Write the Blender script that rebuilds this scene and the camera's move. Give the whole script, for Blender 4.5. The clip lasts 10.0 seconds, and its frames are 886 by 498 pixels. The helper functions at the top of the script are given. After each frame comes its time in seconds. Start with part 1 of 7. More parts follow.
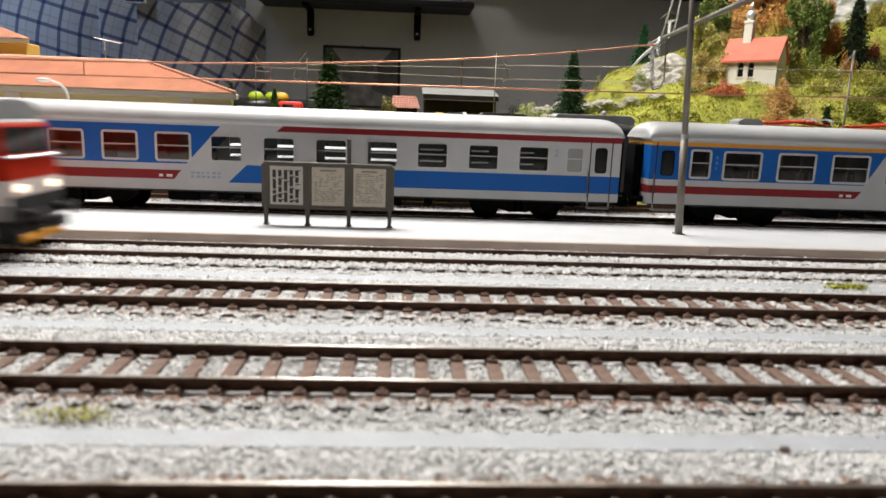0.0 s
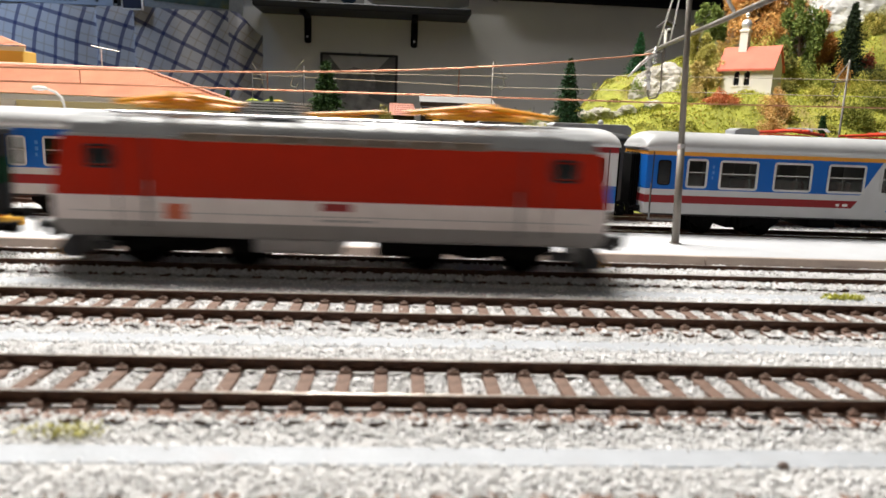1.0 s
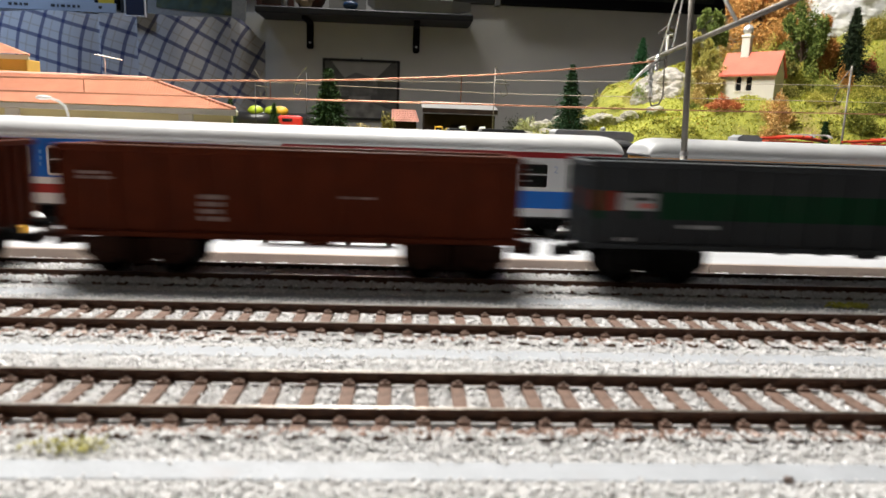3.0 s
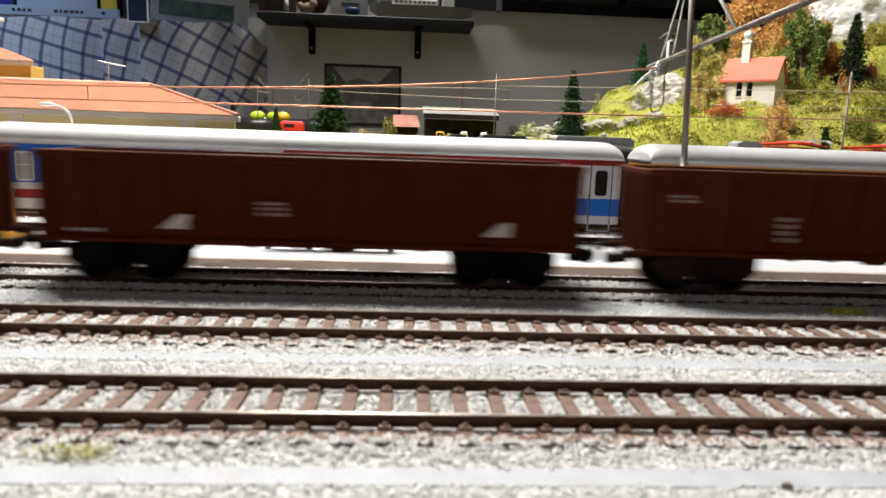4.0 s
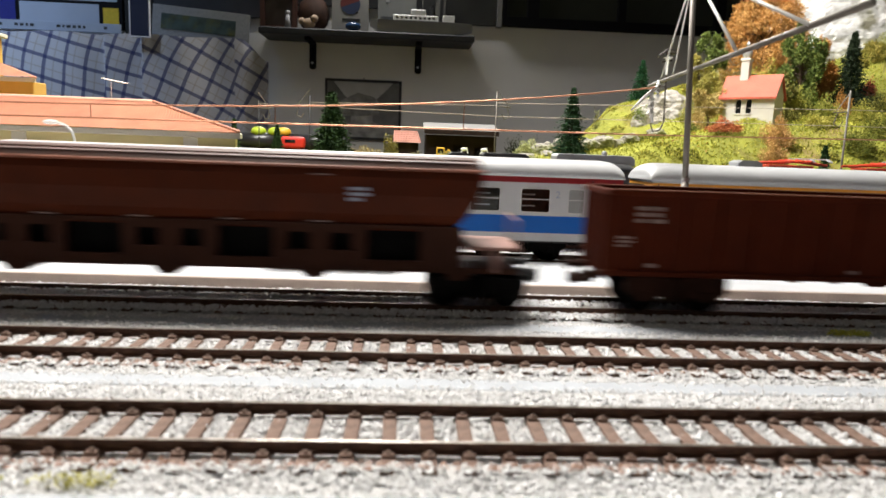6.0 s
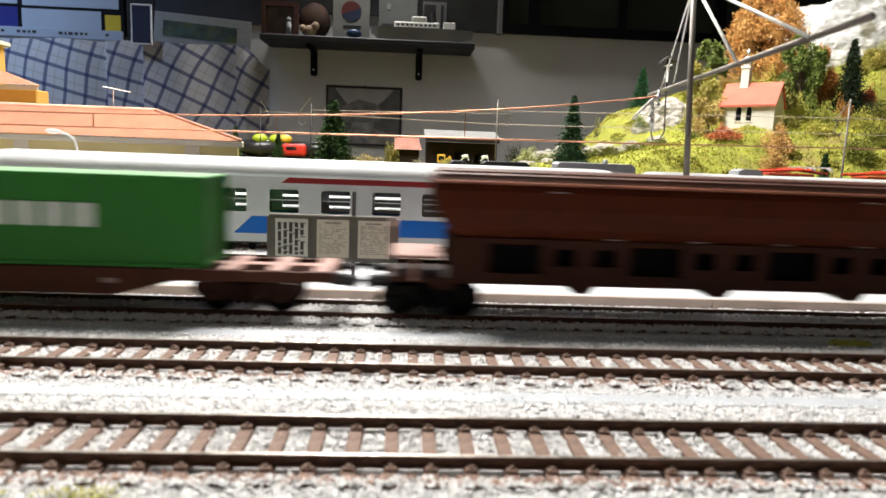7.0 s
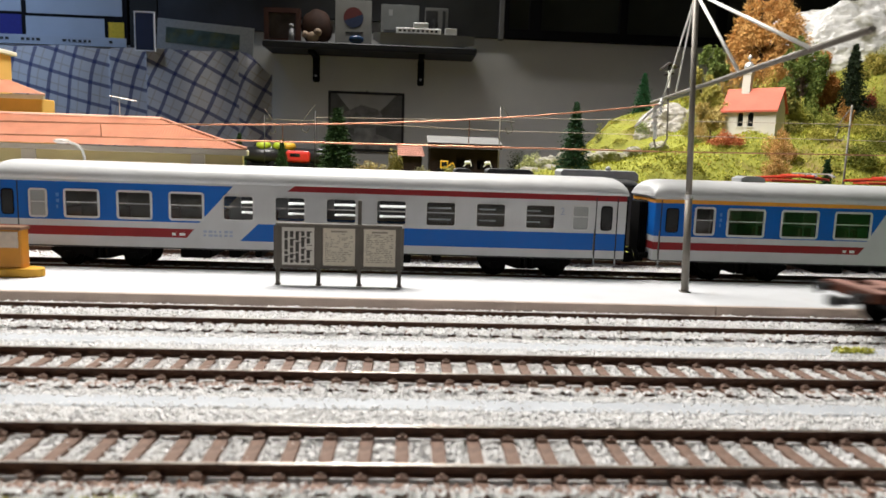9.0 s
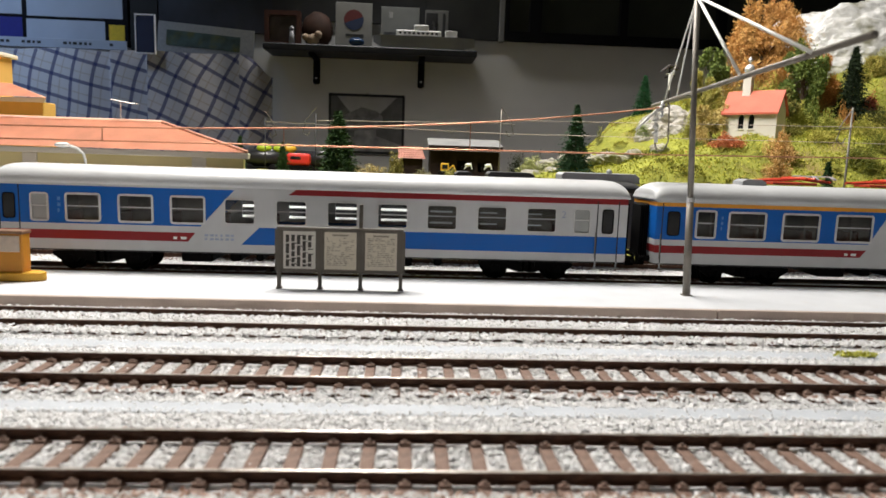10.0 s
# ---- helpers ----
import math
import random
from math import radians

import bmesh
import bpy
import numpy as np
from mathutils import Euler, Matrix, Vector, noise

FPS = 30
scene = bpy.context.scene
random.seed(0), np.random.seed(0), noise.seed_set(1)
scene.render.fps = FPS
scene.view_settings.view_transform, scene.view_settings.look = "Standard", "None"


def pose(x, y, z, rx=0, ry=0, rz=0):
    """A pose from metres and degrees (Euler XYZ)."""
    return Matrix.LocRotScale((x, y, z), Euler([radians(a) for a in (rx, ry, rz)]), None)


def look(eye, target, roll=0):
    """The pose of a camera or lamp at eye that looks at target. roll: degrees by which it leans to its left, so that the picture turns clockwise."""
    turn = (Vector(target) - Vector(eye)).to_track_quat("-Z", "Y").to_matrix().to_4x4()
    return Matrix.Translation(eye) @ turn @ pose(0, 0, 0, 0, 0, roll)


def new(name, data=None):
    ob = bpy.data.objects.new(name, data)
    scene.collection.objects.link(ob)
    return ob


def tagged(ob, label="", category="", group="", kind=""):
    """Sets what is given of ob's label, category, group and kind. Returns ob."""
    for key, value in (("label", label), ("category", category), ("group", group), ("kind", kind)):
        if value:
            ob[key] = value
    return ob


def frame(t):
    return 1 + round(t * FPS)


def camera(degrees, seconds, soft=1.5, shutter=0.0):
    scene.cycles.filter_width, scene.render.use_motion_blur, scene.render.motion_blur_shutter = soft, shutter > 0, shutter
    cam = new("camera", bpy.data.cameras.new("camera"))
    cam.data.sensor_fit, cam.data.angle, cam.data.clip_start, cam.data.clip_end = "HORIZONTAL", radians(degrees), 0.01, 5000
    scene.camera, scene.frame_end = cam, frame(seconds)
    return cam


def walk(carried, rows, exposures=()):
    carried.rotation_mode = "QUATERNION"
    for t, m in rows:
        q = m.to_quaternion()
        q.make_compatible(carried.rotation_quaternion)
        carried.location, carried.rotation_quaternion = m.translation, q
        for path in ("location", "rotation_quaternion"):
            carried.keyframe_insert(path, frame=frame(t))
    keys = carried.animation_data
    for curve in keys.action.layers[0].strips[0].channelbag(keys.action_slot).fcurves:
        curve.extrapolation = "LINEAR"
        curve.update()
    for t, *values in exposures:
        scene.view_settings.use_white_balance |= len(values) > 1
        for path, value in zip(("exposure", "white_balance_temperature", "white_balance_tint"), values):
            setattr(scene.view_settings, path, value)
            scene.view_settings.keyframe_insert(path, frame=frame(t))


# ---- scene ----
MM = 0.001  # the layout is a 1:87 model: dimensions below are millimetres

# seconds, eye x y z (mm), yaw, pitch, lean (degrees)
EYES = [
    (0.0, -4.11, -121.58, 45.94, -3.436, -11.058, 2.117),
    (0.5, -4.34, -121.59, 46.69, -3.649, -10.665, 2.248),
    (1.0, -4.08, -120.77, 47.11, -3.690, -10.515, 2.214),
    (1.5, -3.85, -120.98, 47.57, -3.625, -10.313, 2.112),
    (2.0, -3.56, -118.30, 47.90, -3.557, -10.450, 2.075),
    (2.5, -4.00, -119.31, 48.32, -3.533, -10.369, 2.050),
    (4.0, -4.45, -121.72, 49.35, -3.340, -9.767, 2.012),
    (4.5, -4.66, -120.74, 50.05, -3.369, -9.692, 2.017),
    (5.0, -5.67, -121.95, 51.00, -3.485, -8.887, 2.314),
    (5.5, -5.40, -121.20, 51.29, -3.440, -8.801, 2.202),
    (7.0, -5.79, -121.61, 53.36, -3.297, -8.193, 2.137),
    (7.5, -6.02, -121.77, 53.78, -3.302, -8.003, 2.137),
    (8.0, -5.95, -123.82, 54.16, -3.305, -7.766, 2.086),
    (8.5, -7.02, -123.80, 55.06, -3.182, -7.949, 2.031),
    (9.0, -7.33, -123.55, 55.20, -3.130, -7.840, 1.925),
    (9.5, -7.63, -123.27, 55.62, -3.137, -7.821, 1.932),
    (10.0, -7.84, -123.30, 55.95, -3.107, -7.691, 1.874),
]


def eye_pose(x, y, z, yaw, pitch, lean):
    a, b = radians(yaw), radians(pitch)
    way = Vector((-math.sin(a) * math.cos(b), math.cos(a) * math.cos(b), math.sin(b)))
    eye = Vector((x, y, z)) * MM
    return look(eye, eye + way, lean)


cam = camera(66.76, 10.0, soft=1.5, shutter=0.8)
cam.data.dof.use_dof = True
cam.data.dof.focus_distance = 0.45
cam.data.dof.aperture_fstop = 29.0
walk(cam, [(t, eye_pose(*r)) for t, *r in EYES],
     [(0.0, -0.22), (0.5, -0.23), (1.0, 0.12), (1.5, 0.16), (2.0, 0.03), (2.5, 0.0), (4.0, 0.10), (5.5, 0.10), (7.0, 0.30), (7.5, 0.17), (8.0, 0.20), (8.5, 0.0), (9.0, -0.13), (10.0, -0.16)])

# ---- light: one lamp panel over the layout, one at the back, unseen fills added ----
world = bpy.data.worlds.new("room_air")
world.use_nodes = True
world.node_tree.nodes["Background"].inputs[0].default_value = (0.8, 0.9, 1.0, 1)
world.node_tree.nodes["Background"].inputs[1].default_value = 0.007
scene.world = world


def area_lamp(name, eye, target, sx, sy, power, colour):
    d = bpy.data.lights.new(name, "AREA")
    d.shape, d.size, d.size_y, d.energy, d.color = "RECTANGLE", sx * MM, sy * MM, power, colour
    ob = new(name, d)
    ob.matrix_basis = look(Vector(eye) * MM, Vector(target) * MM)
    return ob


area_lamp("layout_lamp", (-110, 330, 560), (-50, 170, 0), 400, 130, 8.3, (1.0, 0.955, 0.895)).data.spread = radians(174)
# Weak unseen fill added for the train and coach sides facing the viewer.
area_lamp("front_lamp", (-160, -420, 700), (-60, 60, 0), 500, 120, 0.28, (1.0, 0.93, 0.84))
area_lamp("back_lamp", (-110, 1240, 600), (-30, 60, 0), 260, 120, 4.0, (1.0, 0.97, 0.93))
# Unseen bluish fill added to brighten the cloth and painting on the left.
area_lamp("room_lamp", (-1050, 700, 1250), (-900, 1330, 260), 200, 200, 1.25, (0.52, 0.70, 1.0)).data.spread = radians(50)
# Unseen fill added over the slope to brighten the hill and chapel.
area_lamp("hill_lamp", (200, 490, 540), (390, 550, 90), 260, 60, 1.25, (1.0, 0.95, 0.88)).data.spread = radians(110)


# ---- materials ----
def material(name, colour, rough=0.6, metal=0.0, var=0.12, scale=300.0, bump=0.0, bump_scale=900.0, spots=None, spec=0.5):
    m = bpy.data.materials.new(name)
    m.use_nodes = True
    nt = m.node_tree
    N, L = nt.nodes, nt.links
    bs = N["Principled BSDF"]
    bs.inputs["Roughness"].default_value, bs.inputs["Metallic"].default_value = rough, metal
    bs.inputs["Specular IOR Level"].default_value = spec
    co = N.new("ShaderNodeTexCoord")
    n1 = N.new("ShaderNodeTexNoise")
    n1.inputs["Scale"].default_value, n1.inputs["Detail"].default_value = scale, 6
    L.new(co.outputs["Object"], n1.inputs["Vector"])
    ramp = N.new("ShaderNodeMapRange")
    ramp.inputs[1].default_value, ramp.inputs[2].default_value = 0.3, 0.7
    ramp.inputs[3].default_value, ramp.inputs[4].default_value = 1 - var, 1 + var
    L.new(n1.outputs[0], ramp.inputs[0])
    mul = N.new("ShaderNodeVectorMath")
    mul.operation = "SCALE"
    mul.inputs[0].default_value = colour
    L.new(ramp.outputs[0], mul.inputs["Scale"])
    out = mul.outputs[0]
    if spots:
        n2 = N.new("ShaderNodeTexNoise")
        n2.inputs["Scale"].default_value, n2.inputs["Detail"].default_value = spots[1], 4
        L.new(co.outputs["Object"], n2.inputs["Vector"])
        r2 = N.new("ShaderNodeMapRange")
        r2.inputs[1].default_value, r2.inputs[2].default_value = spots[2], spots[2] + 0.15
        L.new(n2.outputs[0], r2.inputs[0])
        mx = N.new("ShaderNodeMix")
        mx.data_type = "RGBA"
        mx.inputs[7].default_value = (*spots[0], 1)
        L.new(r2.outputs[0], mx.inputs[0])
        L.new(out, mx.inputs[6])
        out = mx.outputs[2]
    L.new(out, bs.inputs["Base Color"])
    if bump:
        n3 = N.new("ShaderNodeTexNoise")
        n3.inputs["Scale"].default_value, n3.inputs["Detail"].default_value = bump_scale, 5
        L.new(co.outputs["Object"], n3.inputs["Vector"])
        b = N.new("ShaderNodeBump")
        b.inputs["Strength"].default_value, b.inputs["Distance"].default_value = bump, 0.0005
        L.new(n3.outputs[0], b.inputs["Height"])
        L.new(b.outputs[0], bs.inputs["Normal"])
    return m


def grains(name, low, high, rough=0.8, spec=0.4, soft=0.0):
    """Stones and leaves: a tone of its own for each loose piece of the mesh."""
    m = bpy.data.materials.new(name)
    m.use_nodes = True
    N, L = m.node_tree.nodes, m.node_tree.links
    bs = N["Principled BSDF"]
    bs.inputs["Roughness"].default_value = rough
    bs.inputs["Specular IOR Level"].default_value = spec
    if soft:
        bs.inputs["Subsurface Weight"].default_value = soft
        bs.inputs["Subsurface Radius"].default_value = (1.0, 1.0, 1.0)
        bs.inputs["Subsurface Scale"].default_value = 0.0012
    g = N.new("ShaderNodeNewGeometry")
    ramp = N.new("ShaderNodeValToRGB")
    ramp.color_ramp.elements[0].color, ramp.color_ramp.elements[1].color = (*low, 1), (*high, 1)
    L.new(g.outputs["Random Per Island"], ramp.inputs[0])
    L.new(ramp.outputs[0], bs.inputs["Base Color"])
    return m


def livery(name, base, bands, rough=0.35, dirt=0.1, grime=(0.10, 0.08, 0.07), spec=0.3):
    """Paint in bands along a vehicle's side. A band: colour, z low, z high, x from, lean from, x to, lean to (mm, in the thing's space)."""
    m = bpy.data.materials.new(name)
    m.use_nodes = True
    N, L = m.node_tree.nodes, m.node_tree.links
    bs = N["Principled BSDF"]
    bs.inputs["Roughness"].default_value = rough
    bs.inputs["Specular IOR Level"].default_value = spec
    co = N.new("ShaderNodeTexCoord")
    sep = N.new("ShaderNodeSeparateXYZ")
    L.new(co.outputs["Object"], sep.inputs[0])

    def math_(op, a, b):
        n = N.new("ShaderNodeMath")
        n.operation = op
        for k, v in enumerate((a, b)):
            if isinstance(v, (int, float)):
                n.inputs[k].default_value = v
            else:
                L.new(v, n.inputs[k])
        return n.outputs[0]

    x, z = math_("MULTIPLY", sep.outputs[0], 1000.0), math_("MULTIPLY", sep.outputs[2], 1000.0)
    col = None
    for colour, z0, z1, x0, s0, x1, s1 in bands:
        dz = math_("SUBTRACT", z, z0)
        a = math_("GREATER_THAN", math_("SUBTRACT", x, math_("MULTIPLY", dz, s0)), x0)
        b = math_("LESS_THAN", math_("SUBTRACT", x, math_("MULTIPLY", dz, s1)), x1)
        c = math_("MULTIPLY", math_("GREATER_THAN", z, z0), math_("LESS_THAN", z, z1))
        mask = math_("MULTIPLY", math_("MULTIPLY", a, b), c)
        mx = N.new("ShaderNodeMix")
        mx.data_type = "RGBA"
        mx.inputs[7].default_value = (*colour, 1)
        if col is None:
            mx.inputs[6].default_value = (*base, 1)
        else:
            L.new(col, mx.inputs[6])
        L.new(mask, mx.inputs[0])
        col = mx.outputs[2]
    n1 = N.new("ShaderNodeTexNoise")
    n1.inputs["Scale"].default_value, n1.inputs["Detail"].default_value = 120.0, 6
    L.new(co.outputs["Object"], n1.inputs["Vector"])
    mr = N.new("ShaderNodeMapRange")
    mr.inputs[1].default_value, mr.inputs[2].default_value = 0.4, 0.75
    mr.inputs[3].default_value, mr.inputs[4].default_value = 0.0, dirt
    L.new(n1.outputs[0], mr.inputs[0])
    mx = N.new("ShaderNodeMix")
    mx.data_type = "RGBA"
    mx.inputs[6].default_value, mx.inputs[7].default_value = (*base, 1), (*grime, 1)
    if col is not None:
        L.new(col, mx.inputs[6])
    L.new(mr.outputs[0], mx.inputs[0])
    L.new(mx.outputs[2], bs.inputs["Base Color"])
    return m


def glow(name, colour, strength):
    m = bpy.data.materials.new(name)
    m.use_nodes = True
    bs = m.node_tree.nodes["Principled BSDF"]
    bs.inputs["Emission Color"].default_value = (*colour, 1)
    bs.inputs["Emission Strength"].default_value = strength
    return m


def pane_glass(name, tint=(0.75, 0.8, 0.8)):
    m = bpy.data.materials.new(name)
    m.use_nodes = True
    N, L = m.node_tree.nodes, m.node_tree.links
    N.remove(N["Principled BSDF"])
    t, g, mix, f = N.new("ShaderNodeBsdfTransparent"), N.new("ShaderNodeBsdfGlossy"), N.new("ShaderNodeMixShader"), N.new("ShaderNodeFresnel")
    t.inputs[0].default_value = (*tint, 1)
    g.inputs["Roughness"].default_value = 0.05
    L.new(f.outputs[0], mix.inputs[0])
    L.new(t.outputs[0], mix.inputs[1])
    L.new(g.outputs[0], mix.inputs[2])
    L.new(mix.outputs[0], N["Material Output"].inputs[0])
    return m


RAIL_RUST = material("rusty_rail", (0.075, 0.030, 0.014), 0.6, 0.2, 0.35, 400, 0.3, 3000)
RAIL_TOP = material("bare_rail_head", (0.50, 0.45, 0.40), 0.33, 0.9, 0.25, 250, 0.1, 2000, ((0.10, 0.06, 0.04), 60, 0.58))
SLEEPER = material("brown_sleeper", (0.19, 0.118, 0.088), 0.75, 0, 0.3, 700, 0.5, 2500, ((0.20, 0.14, 0.11), 200, 0.6))
BALLAST = grains("pale_ballast", (0.61, 0.595, 0.585), (0.77, 0.775, 0.785), 0.42, 0.45, 0.85)
BALLAST_RUST = grains("rusty_ballast", (0.26, 0.13, 0.085), (0.60, 0.46, 0.40), 0.6, 0.4, 0.4)
BED = material("ballast_bed", (0.56, 0.555, 0.55), 0.85, 0, 0.2, 900, 0.5, 1500)
STRIP = material("grey_cess_path", (0.44, 0.465, 0.50), 0.65, 0, 0.08, 120, 0.3, 1200, ((0.44, 0.44, 0.46), 90, 0.62))
PLATFORM = material("pale_platform_top", (0.565, 0.58, 0.605), 0.6, 0, 0.06, 60, 0.2, 800, ((0.50, 0.47, 0.42), 45, 0.66))
KERB = material("beige_platform_edge", (0.52, 0.425, 0.365), 0.7, 0, 0.14, 60, 0.3, 900)
BLACK = material("black_plastic", (0.005, 0.0048, 0.0046), 0.7, 0, 0.3, 300, spec=0.06)
DARK = material("dark_grey_plastic", (0.035, 0.036, 0.038), 0.55, 0, 0.25, 200, spec=0.25)
GREY = material("grey_paint", (0.32, 0.33, 0.34), 0.45, 0, 0.1, 150)
SILVER = material("silver_roof_paint", (0.56, 0.57, 0.58), 0.42, 0, 0.06, 80, 0.05, 600)
# The same silver darkened for the second coach, farther from the lamp.
SILVER2 = material("shaded_silver_roof_paint", (0.48, 0.49, 0.50), 0.42, 0, 0.06, 80, 0.05, 600)
STEEL = material("mast_steel", (0.19, 0.172, 0.148), 0.5, 0.35, 0.15, 150)
COPPER = material("copper_wire", (0.52, 0.25, 0.15), 0.32, 0.8, 0.1, 100)
WHITE = material("white_paint", (0.78, 0.78, 0.76), 0.5, 0, 0.05, 100)
BRIGHT = material("bright_metal", (0.75, 0.75, 0.76), 0.25, 0.6, 0.08, 100)
# White of the bright bars and strips added behind the coach windows.
BAR_WHITE = material("window_bar_white", (0.88, 0.88, 0.88), 0.3, 0, 0.04, 100)
GLASS = pane_glass("coach_glass", (0.85, 0.88, 0.88))
SEAT = material("brown_seats", (0.17, 0.08, 0.06), 0.8, 0, 0.3, 150)
CREAM_IN = material("coach_inner_wall", (0.26, 0.21, 0.17), 0.7, 0, 0.1, 100)


# ---- building helpers (millimetres) ----
def at(x, y, z, rx=0, ry=0, rz=0):
    return pose(x * MM, y * MM, z * MM, rx, ry, rz)


def data_of(name, bm, mats, smooth=False):
    bmesh.ops.scale(bm, vec=(MM, MM, MM), verts=bm.verts[:])
    bmesh.ops.recalc_face_normals(bm, faces=bm.faces[:])
    me = bpy.data.meshes.new(name)
    bm.to_mesh(me)
    bm.free()
    for m in mats if isinstance(mats, (list, tuple)) else [mats]:
        me.materials.append(m)
    if smooth:
        me.shade_smooth()
    return me


def part(name, bm, mat, parent=None, label="", m=None, smooth=False):
    """One mesh object from a bmesh (or ready mesh data) in mm, under a thing or a part."""
    me = bm if isinstance(bm, bpy.types.Mesh) else data_of(name, bm, mat, smooth)
    ob = new(name, me)
    if parent:
        ob.parent = parent
    if m is not None:
        ob.matrix_basis = m
    return tagged(ob, label)


def thing(name, m, label, category, group="", kind=""):
    ob = new(name)
    ob.empty_display_size = 0.01
    ob.matrix_basis = m
    return tagged(ob, label, category, group, kind)


def box(bm, x0, x1, y0, y1, z0, z1, bev=0.0, mi=0, seg=1):
    r = bmesh.ops.create_cube(bm, size=1)
    vs = r["verts"]
    for v in vs:
        v.co = ((x0 + x1) / 2 + v.co.x * (x1 - x0), (y0 + y1) / 2 + v.co.y * (y1 - y0), (z0 + z1) / 2 + v.co.z * (z1 - z0))
    fs = list({f for v in vs for f in v.link_faces})
    for f in fs:
        f.material_index = mi
    if bev:
        bmesh.ops.bevel(bm, geom=list({e for v in vs for e in v.link_edges}), offset=bev, segments=seg, profile=0.5, affect="EDGES")
    return bm


def rod(bm, p0, p1, r0, r1=None, seg=8, mi=0):
    p0, p1 = Vector(p0), Vector(p1)
    d = p1 - p0
    m = Matrix.Translation((p0 + p1) / 2) @ d.to_track_quat("Z", "Y").to_matrix().to_4x4()
    r = bmesh.ops.create_cone(bm, cap_ends=True, segments=seg, radius1=r0, radius2=r0 if r1 is None else r1, depth=d.length, matrix=m)
    for f in {f for v in r["verts"] for f in v.link_faces}:
        f.material_index = mi
    return bm


def ball(bm, c, r, sx=1, sy=1, sz=1, sub=2):
    q = bmesh.ops.create_icosphere(bm, subdivisions=sub, radius=r)
    for v in q["verts"]:
        v.co = Vector((v.co.x * sx, v.co.y * sy, v.co.z * sz)) + Vector(c)
    return bm


def tube(bm, pts, r, seg=6):
    """One bent round wire through the points, in a plane y = const."""
    rings = []
    for i, p in enumerate(pts):
        d = (Vector(pts[min(i + 1, len(pts) - 1)]) - Vector(pts[max(i - 1, 0)])).normalized()
        n = Vector((-d.z, 0, d.x))
        rings.append([bm.verts.new(Vector(p) + n * r * math.cos(a) + Vector((0, r * math.sin(a), 0))) for a in [2 * math.pi * k / seg for k in range(seg)]])
    for a, b in zip(rings, rings[1:]):
        for k in range(seg):
            bm.faces.new((a[k], a[(k + 1) % seg], b[(k + 1) % seg], b[k]))
    bm.faces.new(rings[0]), bm.faces.new(rings[-1])
    return bm


def extrude_poly(bm, pts, axis, a, b, bev=0.0, mi=0):
    """A solid from a polygon: axis 'x' takes pts as (y, z), 'y' as (x, z), 'z' as (x, y)."""
    def place(p, h):
        return {"x": (h, p[0], p[1]), "y": (p[0], h, p[1]), "z": (p[0], p[1], h)}[axis]
    v0, v1 = [bm.verts.new(place(p, a)) for p in pts], [bm.verts.new(place(p, b)) for p in pts]
    fs = [bm.faces.new(v0), bm.faces.new(v1[::-1])]
    for i in range(len(pts)):
        j = (i + 1) % len(pts)
        fs.append(bm.faces.new((v0[j], v0[i], v1[i], v1[j])))
    for f in fs:
        f.material_index = mi
    if bev:
        bmesh.ops.recalc_face_normals(bm, faces=fs)
        bmesh.ops.bevel(bm, geom=list({e for f in fs for e in f.edges}), offset=bev, segments=2, profile=0.5, affect="EDGES")
    return bm


def panel(bm, x0, x1, z0, z1, holes, y0, y1):
    """An upright wall along x with rectangular openings that go through it."""
    xs = sorted({x0, x1, *[h[0] for h in holes], *[h[1] for h in holes]})
    zs = sorted({z0, z1, *[h[2] for h in holes], *[h[3] for h in holes]})
    nx, nz = len(xs) - 1, len(zs) - 1

    def solid(i, k):
        if not (0 <= i < nx and 0 <= k < nz):
            return False
        cx, cz = (xs[i] + xs[i + 1]) / 2, (zs[k] + zs[k + 1]) / 2
        return not any(h[0] < cx < h[1] and h[2] < cz < h[3] for h in holes)

    V = {}

    def v(i, k, s):
        if (i, k, s) not in V:
            V[i, k, s] = bm.verts.new((xs[i], y1 if s else y0, zs[k]))
        return V[i, k, s]

    for i in range(nx):
        for k in range(nz):
            if not solid(i, k):
                continue
            bm.faces.new((v(i, k, 0), v(i + 1, k, 0), v(i + 1, k + 1, 0), v(i, k + 1, 0)))
            bm.faces.new((v(i, k, 1), v(i, k + 1, 1), v(i + 1, k + 1, 1), v(i + 1, k, 1)))
            for di, dk, a, b in ((-1, 0, (i, k), (i, k + 1)), (1, 0, (i + 1, k), (i + 1, k + 1)), (0, -1, (i, k), (i + 1, k)), (0, 1, (i, k + 1), (i + 1, k + 1))):
                if not solid(i + di, k + dk):
                    bm.faces.new((v(*a, 0), v(*b, 0), v(*b, 1), v(*a, 1)))
    return bm


def frame_ring(bm, x0, x1, z0, z1, y, w, d, r=1.2):
    """A window frame: a rounded rectangular ring, w wide and d proud towards -y."""
    def loop(a, b, c, e, rr, yy):
        out = []
        for cx, cz, s in ((b - rr, e - rr, 0), (a + rr, e - rr, 1), (a + rr, c + rr, 2), (b - rr, c + rr, 3)):
            for k in range(4):
                an = radians(90 * s + 30 * k)
                out.append(bm.verts.new((cx + rr * math.cos(an), yy, cz + rr * math.sin(an))))
        return out
    o0, i0 = loop(x0, x1, z0, z1, r, y), loop(x0 + w, x1 - w, z0 + w, z1 - w, max(r - w, 0.25), y)
    o1, i1 = loop(x0, x1, z0, z1, r, y - d), loop(x0 + w, x1 - w, z0 + w, z1 - w, max(r - w, 0.25), y - d)
    for i in range(16):
        j = (i + 1) % 16
        for a, b in ((o1, i1), (o0, o1), (i1, i0)):
            bm.faces.new((a[i], a[j], b[j], b[i]))
    return bm


